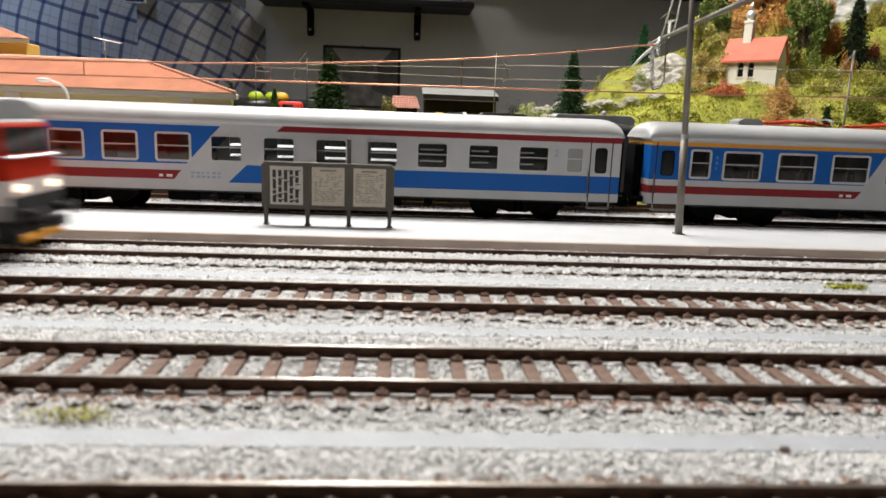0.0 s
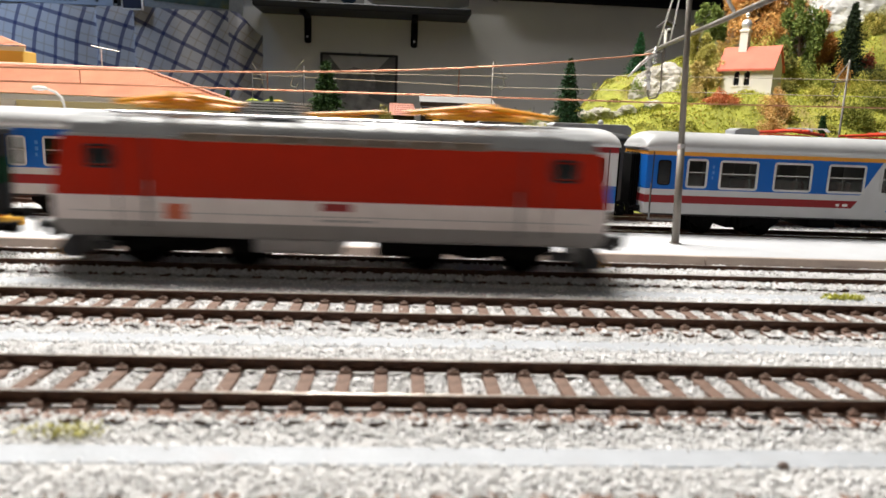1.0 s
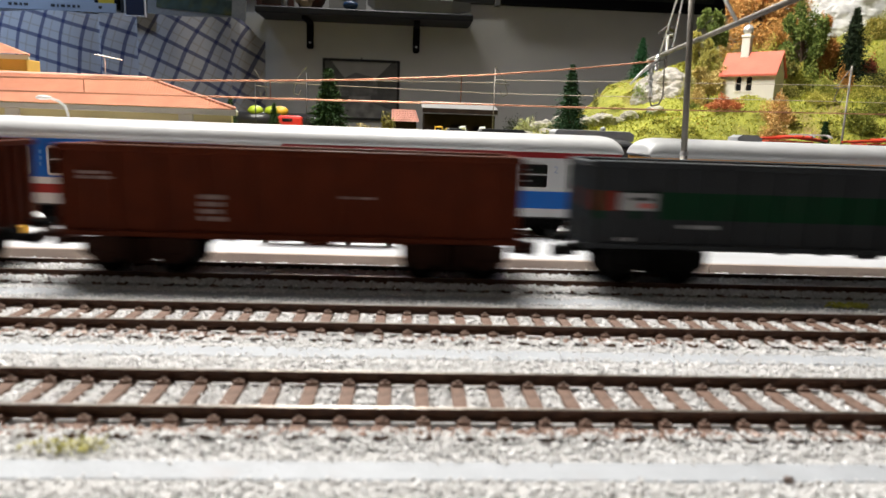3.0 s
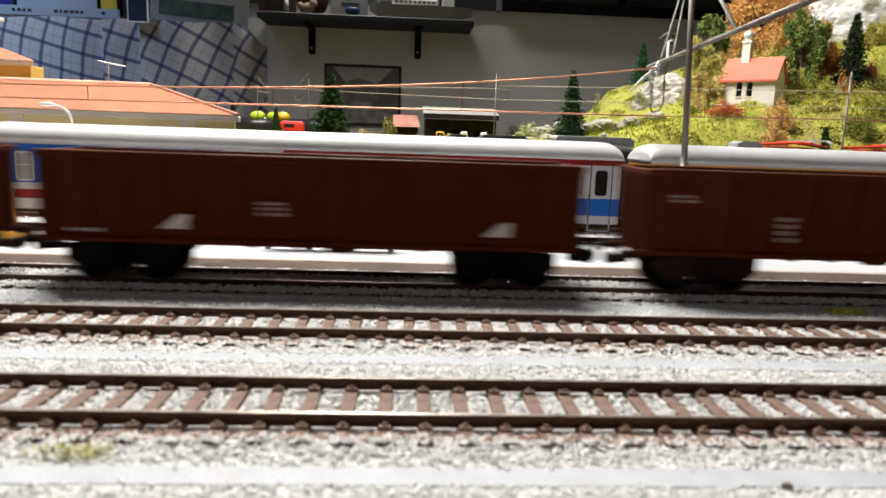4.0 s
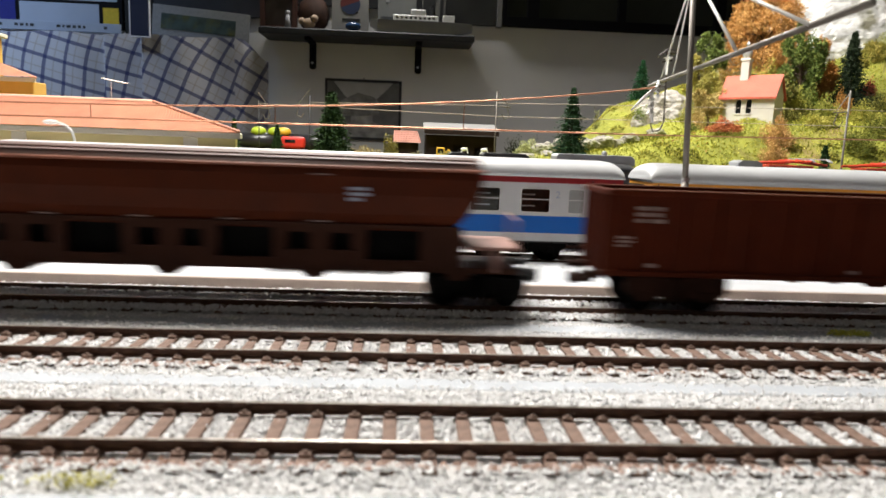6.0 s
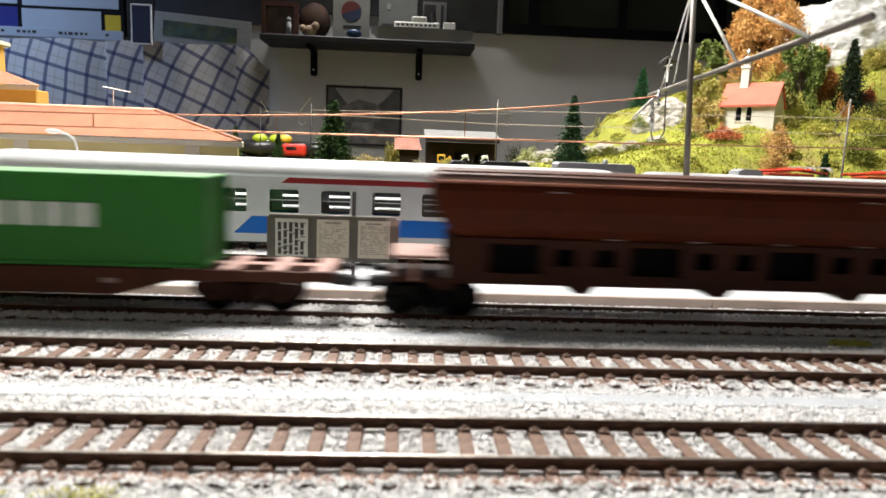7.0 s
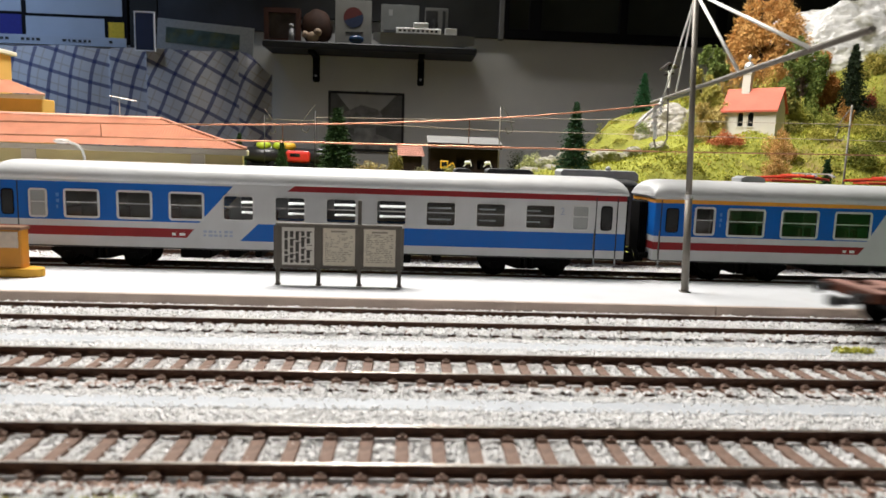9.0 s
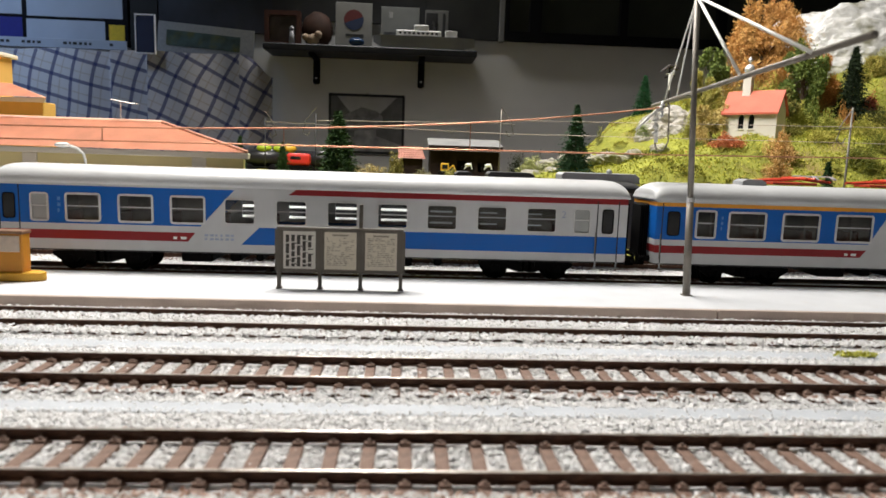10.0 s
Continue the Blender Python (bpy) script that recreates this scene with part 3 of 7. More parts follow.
    for k, w in enumerate(windows):
        if w[4] < 1:
            # reflectors added on the far side, slanted to the lamp behind, seen through both windows
            if k < 7:
                for zr in (24.0, 29.2):
                    part("window_sill", extrude_poly(bmesh.new(), [(16.3, zr - 0.55), (17.4, zr + 0.55), (17.7, zr + 0.25), (16.6, zr - 0.85)], "x", w[0], w[1]), BAR_WHITE, c, "white slanted strip added behind the far window to catch light")
            else:
                # White bars stand in for light that comes through the far windows.
                lo, hi, e = ((0.08, 0.86, 0.42), (0.1, 0.68, 0.36), (0.02, 0.5, 0.34))[k - 7]
                for zr in (26.3, 31.5):
                    part("luggage_rack", extrude_poly(bmesh.new(), [(-15.6, zr + e), (-15.2, zr - e), (-14.9, zr - e), (-15.3, zr + e)], "x", w[0] + lo * (w[1] - w[0]), w[0] + hi * (w[1] - w[0])), BAR_WHITE, c, "thin white bar standing in for light through the far windows")
    for x in vents:
        vb = bmesh.new()
        extrude_poly(vb, [(x - 6, 46.8), (x + 6, 46.8), (x + 6, 49.2), (x + 3.5, 50.6), (x - 3.5, 50.6), (x - 6, 49.4)], "y", -5, 5)
        part("roof_vent", vb, GREY, c, "grey angular roof ventilator")
    return c


FRAME_GREY = material("window_frame_grey", (0.60, 0.60, 0.59), 0.4, 0.2, 0.05, 100)
FROST = material("frosted_pane", (0.34, 0.35, 0.34), 0.35, 0, 0.1, 100)
DARK_GLASS = material("dark_glazing", (0.012, 0.013, 0.014), 0.12, 0, 0.1, 100)


def bars(parent, name, x0, x1, z0, z1, y, mat, n, rows=1, label="", seed=1):
    """Small unreadable lettering: bars of its size."""
    r = random.Random(seed)
    bm = bmesh.new()
    for k in range(rows):
        zz0 = z0 + (z1 - z0) * k / rows
        zz1 = zz0 + (z1 - z0) / rows * 0.6
        for i in range(n):
            a = x0 + (x1 - x0) * (i + 0.1) / n
            b = x0 + (x1 - x0) * (i + r.uniform(0.55, 0.95)) / n
            box(bm, a, b, y - 0.06, y + 0.06, zz0, zz1)
    return part(name, bm, mat, parent, label)


def coaches():
    # first coach, second class: centre at x -49.2
    o = 49.2
    wins = []
    for k, xc in enumerate((-153.2, -130.1, -107.1, -84.0, -60.8, -37.6, -14.7, 8.0, 31.2, 54.4)):
        hw = 7.6 if k < 3 else 7.1
        fw = 1.0 if k < 3 else 0.55
        wins.append((xc + o - hw + 0.5, xc + o + hw - 0.5, 23.2 if k < 3 else 23.5, 34.7 if k < 3 else 34.2, fw))
    small = [(-175.6 + o, -168.8 + o, 23.0, 34.6, 0.9), (69.8 + o, 77.0 + o, 23.4, 34.3, 0.6)]
    doors = [(-189.5 + o, -181.0 + o, -188.2 + o, -182.6 + o), (80.6 + o, 90.6 + o, 82.8 + o, 88.4 + o)]
    paint = livery("second_class_livery", PALE, [
        (BLUE, 21.6, 38.6, -150, 0, -101.6 + o, 0.9), (RED, 14.6, 18.7, -150, 0, -107.2 + o, 0.8),
        (BLUE, 13.8, 21.8, -83.4 + o, 1.03, 150, 0), (RED, 37.0, 39.7, -62.0 + o, 1.3, 150, 0)], 0.35, 0.08)
    c = coach(at(-49.2, 201.7, 0), "grey and blue passenger coach with red stripes at the platform", wins, small, doors, paint, SILVER, (-100 + o, -2 + o), [], "parked coaches")
    bars(c, "logo", -114 + o, -107.5 + o, 15.6, 17.6, -16.3, WHITE, 2, 1, "white railway emblem drawn as bars")
    bars(c, "lettering", -100 + o, -86 + o, 15.5, 19.0, -16.3, BLUE_PAINT, 6, 2, "tiny blue lettering")
    bars(c, "class_mark", -164.5 + o, -162.8 + o, 26.5, 34.5, -16.3, PALE_BLUE, 1, 3)
    num = bpy.data.curves.new("class_number", "FONT")
    num.body, num.size, num.extrude = "2", 4.6 * MM, 0.05 * MM
    num.materials.append(BLUE_PAINT)
    two = new("class_number", num)
    two.parent, two.matrix_basis = c, at(63.6 + o, -16.3, 30.2, 90, 0, 0)
    tagged(two, "small blue-grey class number two")
    # second coach, first class
    o2 = -252.6
    wins = [(143.9 + 26.2 * k + o2, 161.0 + 26.2 * k + o2, 22.7, 34.7, 1.0) for k in range(9)]
    small = [(128.2 + o2, 136.8 + o2, 23.0, 35.0, 1.0)]
    doors = [(111.5 + o2, 123.5 + o2, 113.8 + o2, 120.0 + o2)]
    paint = livery("first_class_livery", PALE, [
        (BLUE, 21.4, 37.0, -150, 0, 212.7 + o2, 0.6), (ORANGE, 37.0, 38.8, -150, 0, 150, 0), (RED, 15.0, 18.6, -150, 0, 209.0 + o2, 0.8),
        (BLUE, 13.8, 21.4, 226 + o2, 1.0, 150, 0)], 0.35, 0.08)
    c = coach(at(252.6, 201.7, 0), "blue and grey first class coach with an orange line", wins, small, doors, paint, SILVER2, (60, 130), [160 + o2], "parked coaches")
    bars(c, "logo", 201 + o2, 207.5 + o2, 15.8, 17.8, -16.3, WHITE, 2, 1, "white railway emblem drawn as bars")
    bars(c, "class_mark", 139.6 + o2, 140.9 + o2, 26.5, 34.0, -16.3, PALE_BLUE, 1, 3)


PALE_BLUE = material("pale_blue_print", (0.08, 0.22, 0.52), 0.5)
BLUE_PAINT = material("faint_blue_print", (0.33, 0.38, 0.50), 0.5)
coaches()


# ---- on the platform ----
def notice_board():
    b = thing("notice_board", at(-35, 151.8, 0.8), "grey metal timetable board with three posters on four legs", "notice board")
    fr = material("board_frame_grey", (0.11, 0.098, 0.082), 0.5, 0.2, 0.12, 120)
    for x in (-24.9, -8.3, 8.3, 24.9):
        tall = 35.5 if x == 8.3 else 25.2
        lg = bmesh.new()
        box(lg, x - 0.75, x + 0.75, -0.8, 0.8, 0, tall, 0.15)
        box(lg, x - 1.2, x + 1.2, -1.3, 1.3, 0, 0.6, 0.2)
        box(lg, x - 1.6, x + 1.6, -0.6, 0.6, 7.2, 24.5, 0.1)
        part("leg", lg, fr, b)
    rl = bmesh.new()
    box(rl, -25.6, 25.6, -1.0, 1.0, 24.4, 25.6, 0.2)
    box(rl, -25.2, 25.2, -0.6, 0.6, 6.8, 7.8, 0.2)
    part("rail", rl, fr, b, "top and bottom rails")
    back = material("board_back", (0.14, 0.12, 0.10), 0.6)
    paper = material("yellowed_paper", (0.62, 0.57, 0.47), 0.8, 0, 0.06, 300)
    paper2 = material("grey_paper", (0.60, 0.58, 0.53), 0.8, 0, 0.06, 300)
    ink = material("dark_print", (0.06, 0.055, 0.05), 0.8)
    faint = material("faint_print", (0.30, 0.27, 0.22), 0.8)
    r = random.Random(5)
    for k, x0 in enumerate((-23.4, -6.8, 9.8)):
        p = part("poster_panel", box(bmesh.new(), x0, x0 + 13.6, -0.4, 0.4, 7.8, 24.4), back, b)
        part("poster", box(bmesh.new(), x0 + 0.3, x0 + 13.3, -0.62, -0.4, 8.4, 23.8), paper2 if k == 0 else paper, p, "printed timetable poster")
        t = bmesh.new()
        if k == 0:
            for c in range(5):
                z = 22.3
                while z > 9.6:
                    hgt = r.uniform(1.4, 4.2)
                    if r.random() < 0.97:
                        box(t, x0 + 1.3 + c * 2.25, x0 + 2.65 + c * 2.25, -0.7, -0.6, max(9.3, z - hgt), z)
                    if r.random() < 0.5:
                        box(t, x0 + 1.3 + c * 2.25, x0 + 3.4 + c * 2.25, -0.7, -0.6, z - 0.4, z)
                    z -= hgt + 0.5
        else:
            box(t, x0 + 3.5, x0 + 10, -0.7, -0.6, 22.2, 22.9)
            z = 21.3
            while z > 9.4:
                x = x0 + 1.2
                while x < x0 + 11.5:
                    w = r.uniform(0.5, 2.6)
                    if r.random() < 0.75:
                        box(t, x, min(x + w, x0 + 12.4), -0.7, -0.6, z, z + 0.32)
                    x += w + 0.5
                z -= 0.75
        part("print", t, ink if k == 0 else faint, p, "unreadable print as bars")


notice_board()


def catenary_mast():
    m = thing("catenary_mast", at(112.8, 155.5, 0.8), "tall grey steel catenary mast with a long cross arm", "mast")
    top = Vector((-5.5, 0, 123.5))
    b = bmesh.new()
    rod(b, (0, 0, 0), (-1.6, 0, 41), 1.6, 1.5, seg=14)
    rod(b, (-1.6, 0, 41), tuple(top), 1.25, 1.1, seg=14)
    part("pole", b, STEEL, m, "", None, True)
    c = rod(bmesh.new(), (-1.5, 0, 40.2), (-1.6, 0, 42.0), 1.75, seg=14)
    part("collar", c, BRIGHT, m)
    part("base_plate", box(bmesh.new(), -2, 2, -2, 2, -0.2, 0.5, 0.2), STEEL, m)
    a = bmesh.new()
    rod(a, (-14.5, -124, 86.6), (8, 80, 86.4), 0.95, seg=10)
    part("cross_arm", a, STEEL, m, "long grey tubular cross arm", None, True)
    s = bmesh.new()
    for p, r in (((-12.2, -96, 86.8), 0.62), ((-9, -49, 86.8), 0.62), ((2.5, 34, 86.8), 0.4), ((5, 56, 86.6), 0.4)):
        rod(s, tuple(top), p, r, seg=8)
    part("stay", s, WHITE_STEEL, m, "pale stay rods from the mast head", None, True)
    f = bmesh.new()
    for x, y in ((1, 47),):
        rod(f, (x, y, 86), (x, y, 78), 0.5, seg=8)
        for k in range(4):
            rod(f, (x, y, 84.5 - 1.7 * k), (x, y, 83.7 - 1.7 * k), 1.1, seg=10)
    part("insulator", f, BRIGHT, m, "", None, True)
    d = bmesh.new()
    hook = ((4.2, 46.5, 84.5), (4.9, 46.5, 66.7), (3.2, 46.5, 62.8), (-0.2, 46.5, 61.9), (-1.4, 46.5, 65), (-2.4, 46.5, 82.7), (4.2, 46.5, 83.6))
    for p, q in zip(hook, hook[1:]):
        rod(d, p, q, 0.4, seg=6)
    part("dropper_bracket", d, STEEL, m, "dark bent wire hanger")
    d = bmesh.new()
    rod(d, (0.4, 46, 83), (-6, 46, 77.6), 1.0, 0.8, seg=10)
    rod(d, (-6, 46, 77.6), (-11.6, 46, 71.6), 0.8, 0.4, seg=10)
    rod(d, (-2.3, 46, 80), (-1.3, 46, 66), 0.9, seg=10)
    for k in range(3):
        rod(d, (-2.2, 46, 77.5 - 3.2 * k), (-2.1, 46, 76.2 - 3.2 * k), 1.5, seg=12)
    part("registration_arm", d, WHITE_STEEL, m, "pale registration arm with insulator", None, True)


WHITE_STEEL = material("pale_galvanised_rod", (0.78, 0.77, 0.74), 0.4, 0.05, 0.08, 100)
catenary_mast()


def catenary_wire(y, contact, sag0, sag1, x_left, x_right, mat, r, label):
    w = thing("catenary_wire", at(0, y, 0), label, "wire", "catenary")
    a = bmesh.new()
    xm = 113.0
    rod(a, (x_left, 0, contact - 1.2), (xm, 0, contact + 2.4), r, seg=6)
    rod(a, (xm, 0, contact + 2.4), (x_right, 0, contact + 7.5), r * 0.8, seg=6)
    part("contact_wire", a, mat, w)
    b = bmesh.new()
    n = 24
    pts = []
    for i in range(n + 1):
        u = i / n
        x = xm + (x_left - xm) * u
        z = sag0 + (sag1 - sag0) * (1 - (1 - u) ** 3.4)
        pts.append((x, 0, z))
    tube(b, pts, r)
    part("carrier_wire", b, mat, w)
    for x in (-150.5, -67, 21):
        u = (x - xm) / (x_left - xm)
        d = rod(bmesh.new(), (x, 0, contact - 1 + 3 * (1 - u)), (x, 0, sag0 + (sag1 - sag0) * (1 - (1 - u) ** 3.4)), 0.25, seg=5)
        part("dropper", d, mat, w)
    return w


catenary_wire(201, 58.6, 83.5, 64.2, -330, 420, COPPER, 0.38, "copper-coloured overhead wires on droppers")


def column_stand():
    s = thing("platform_stand", at(-168.7, 157, 0.8), "yellow-orange stand with a pale sign on a rounded base", "stand")
    o = material("stand_orange", (0.60, 0.25, 0.02), 0.5, 0, 0.1, 100)
    b = bmesh.new()
    pts = [(8 * math.cos(a) + math.copysign(5, math.cos(a)), 4.5 * math.sin(a)) for a in [math.pi * 2 * k / 24 + 0.01 for k in range(24)]]
    extrude_poly(b, pts, "z", 0, 3.6, 0.5)
    part("base", b, material("stand_yellow", (0.72, 0.38, 0.03), 0.5, 0, 0.1, 100), s, "rounded yellow base")
    part("column", box(bmesh.new(), -10, 5.8, -3, 3, 3.4, 19.5, 0.5), o, s)
    part("sign", box(bmesh.new(), -9, 4.8, -3.4, -2.9, 12, 18.6, 0.2), material("sign_cream", (0.55, 0.45, 0.36), 0.6), s, "pale reddish sign plate")
    part("rim", box(bmesh.new(), -10.4, 6.2, -3.4, 3.4, 19.2, 20.6, 0.2), material("stand_brown", (0.22, 0.12, 0.07), 0.5), s)


column_stand()


def street_lamp():
    l = thing("street_lamp", at(-164.5, 214, -3), "thin pale street lamp with a curved arm", "street lamp")
    b = bmesh.new()
    pts = [(0, 0, 0), (0, 0, 52), (-0.8, -0.3, 55.5), (-3.2, -1, 58.0), (-6.5, -2, 59.2)]
    for p, q in zip(pts, pts[1:]):
        rod(b, p, q, 0.6, seg=8)
    part("pole", b, WHITE_STEEL, l)
    h = ball(bmesh.new(), (-9.5, -2.6, 59.4), 2.0, 1.9, 1.0, 0.6)
    part("lamp_head", h, WHITE_STEEL, l, "", None, True)


street_lamp()


# ---- behind the coaches: a second train, masts ----
def hidden_train():
    t = thing("track", at(0, 256, 0), "model railway track behind the coaches", "track", "station tracks", "structure")
    rl = rail_data(420)
    for s in (-8.7, 8.7):
        part("rail", rl, None, t, "rusty brown rail with a bare shiny head", at(0, s, 0))
    part("track_bed", box(bmesh.new(), -420, 420, -14, 14, -4.4, -2.4, 0.3), SLEEPER, t)
    r = thing("railcar", at(20, 256, 0), "railcar with dark grey roof equipment on a rear track, body darkened as shade", "railcar")
    # Body colour darkened so the coach windows in front look black inside.
    pale = livery("railcar_shade_paint", (0.06, 0.055, 0.05), [((0.02, 0.02, 0.022), 24, 35, -90, 0, 90, 0)], 0.4, 0.1)
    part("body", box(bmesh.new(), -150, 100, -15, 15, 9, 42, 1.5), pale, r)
    part("roof", roof_loft(125, 15, 42, 4.5), DARK, r, "dark grey roof", at(-25, 0, 0), True)
    for x0, x1, z in ((57, 101, 50.4), (16, 42, 49.4), (-2, 8, 49.0)):
        b = bmesh.new()
        extrude_poly(b, [(x0, 45), (x1, 45), (x1, z - 1.8), (x1 - 2.5, z), (x0 + 1.5, z), (x0, z - 1.2)], "y", -8, 8, 0.3)
        part("roof_unit", b, GREY if x0 > 50 else DARK, r, "grey roof unit")
    b = ball(bmesh.new(), (84, -6, 51.2), 1.6)
    rod(b, (84, -6, 45), (84, -6, 51), 0.6, seg=8)
    part("horn", b, GREY, r)
    for x in (-105, 55):
        bogie(r, x, 29, 5.3, 12.6, BLACK, BLACK, 9.6, 22)
    l = thing("electric_locomotive", at(255, 256, 0), "dark locomotive with folded red pantographs on a rear track", "locomotive")
    redp = material("red_pantograph", (0.55, 0.05, 0.02), 0.4)
    part("body", box(bmesh.new(), -90, 90, -15, 15, 9, 43, 1.5), livery("rear_loco_paint", (0.10, 0.12, 0.14), [], 0.4, 0.2), l)
    part("roof", box(bmesh.new(), -86, 86, -12, 12, 43, 45.5, 1), DARK, l)
    for x in (-45, 12):
        pb = part("pantograph", box(bmesh.new(), x - 12, x + 14, -7, 7, 47.2, 48.6, 0.2), redp, l, "folded red pantograph")
        for y in (-6, 6):
            part("arm", rod(bmesh.new(), (x - 20, y * 0.5, 49), (x + 6, y, 50.8), 0.7, seg=6), redp, pb)
            part("arm", rod(bmesh.new(), (x + 24, y * 0.5, 49), (x + 4, y, 51.4), 0.7, seg=6), redp, pb)
        for d in (4, 9):
            part("cross_tube", rod(bmesh.new(), (x + d, -13, 51.0), (x + d, 13, 51.0), 0.6, seg=6), redp, pb)
        h = bmesh.new()
        for d in (2, 12):
            extrude_poly(h, [(-13, 50.6), (-9, 52), (9, 52), (13, 50.6), (13, 51.2), (9, 52.7), (-9, 52.7), (-13, 51.2)], "x", x + 8 + d - 1, x + 8 + d + 1)
        part("contact_strip", h, BRIGHT, l)
    for x in (-50, 50):
        bogie(l, x, 32, 6.2, 13, BLACK, BLACK, 10, 24)


hidden_train()


def small_mast(x, y, z0, z1, side, arm_z):
    m = thing("catenary_mast", at(x, y, z0), "slim grey catenary mast with a bracket", "mast", "rear catenary masts")
    h = z1 - z0
    part("pole", rod(bmesh.new(), (0, 0, 0), (0, 0, h), 0.75 if y < 300 else 0.5, 0.6 if y < 300 else 0.4, seg=10), DARK if x < 0 else STEEL, m, "", None, True)
    a = bmesh.new()
    z = arm_z - z0
    rod(a, (0, 0, z), (side * 11, -2, z - 1), 0.4, seg=6)
    rod(a, (0, 0, z + 12), (side * 9, -2, z), 0.28, seg=6)
    for p, q in (((8, z - 1), (10, z - 8)), ((10, z - 8), (6, z - 10)), ((6, z - 10), (4, z - 6))):
        rod(a, (side * p[0], -2, p[1]), (side * q[0], -2, q[1]), 0.32, seg=6)
    part("bracket", a, STEEL, m)


for a in ((272.5, 298, -4, 96, -1, 83), (62, 400, 20, 94.5, 1, 84), (-82, 420, 20, 87, -1, 80), (-132, 470, 20, 85, 1, 79)):
    small_mast(*a)


FAR_WIRE = material("dull_pale_wire", (0.42, 0.36, 0.30), 0.5, 0.3)


def far_wire(p, q):
    w = part("overhead_wire", rod(bmesh.new(), p, q, 0.2, seg=5), FAR_WIRE)
    tagged(w, "thin overhead wire over the rear tracks", "wire", "rear wires")


for a in (((62, 398, 86), (272, 298, 84)), ((-132, 468, 82), (62, 398, 76)), ((62, 398, 76), (272, 298, 74)), ((272, 296, 84), (420, 250, 82)), ((272, 296, 74), (420, 250, 72)), ((-82, 418, 82), (62, 398, 84))):
    far_wire(*a)


# ---- the station buildings ----
CREAM = material("cream_yellow_render", (0.74, 0.64, 0.32), 0.8, 0, 0.08, 40, 0.2, 600)
WHITE_TRIM = material("cream_white_trim", (0.72, 0.67, 0.56), 0.7, 0, 0.06, 50)
TILE = material("orange_roof_tile", (0.82, 0.49, 0.36), 0.75, 0, 0.10, 90, 0.3, 800, ((0.76, 0.40, 0.27), 30, 0.6))


RIDGE = material("brown_ridge_tile", (0.42, 0.20, 0.13), 0.8, 0, 0.2, 90, 0.3, 800)


def tiled_slope(p00, p10, p01, p11, nx, rows, wave):
    """Corrugated tile rows on a slope between a lower edge p00-p10 and an upper edge p01-p11."""
    bm = bmesh.new()
    p00, p10, p01, p11 = (Vector(p) for p in (p00, p10, p01, p11))
    nrm = (p10 - p00).cross(p01 - p00).normalized()
    if nrm.z < 0:
        nrm = -nrm
    levels = [(k + e) / rows for k in range(rows) for e in (0.0, 0.94)] + [1.0]
    grid = []
    for li, v in enumerate(levels):
        lift = wave * (0.9 if li % 2 == 0 else 0.2)
        row = []
        for i in range(nx + 1):
            u = i / nx
            p = (p00.lerp(p10, u)).lerp(p01.lerp(p11, u), v)
            row.append(bm.verts.new(p + nrm * (lift + wave * math.sin(i * math.pi / 2) ** 2)))
        grid.append(row)
    for a, b in zip(grid, grid[1:]):
        for i in range(nx):
            bm.faces.new((a[i], a[i + 1], b[i + 1], b[i]))
    return bm


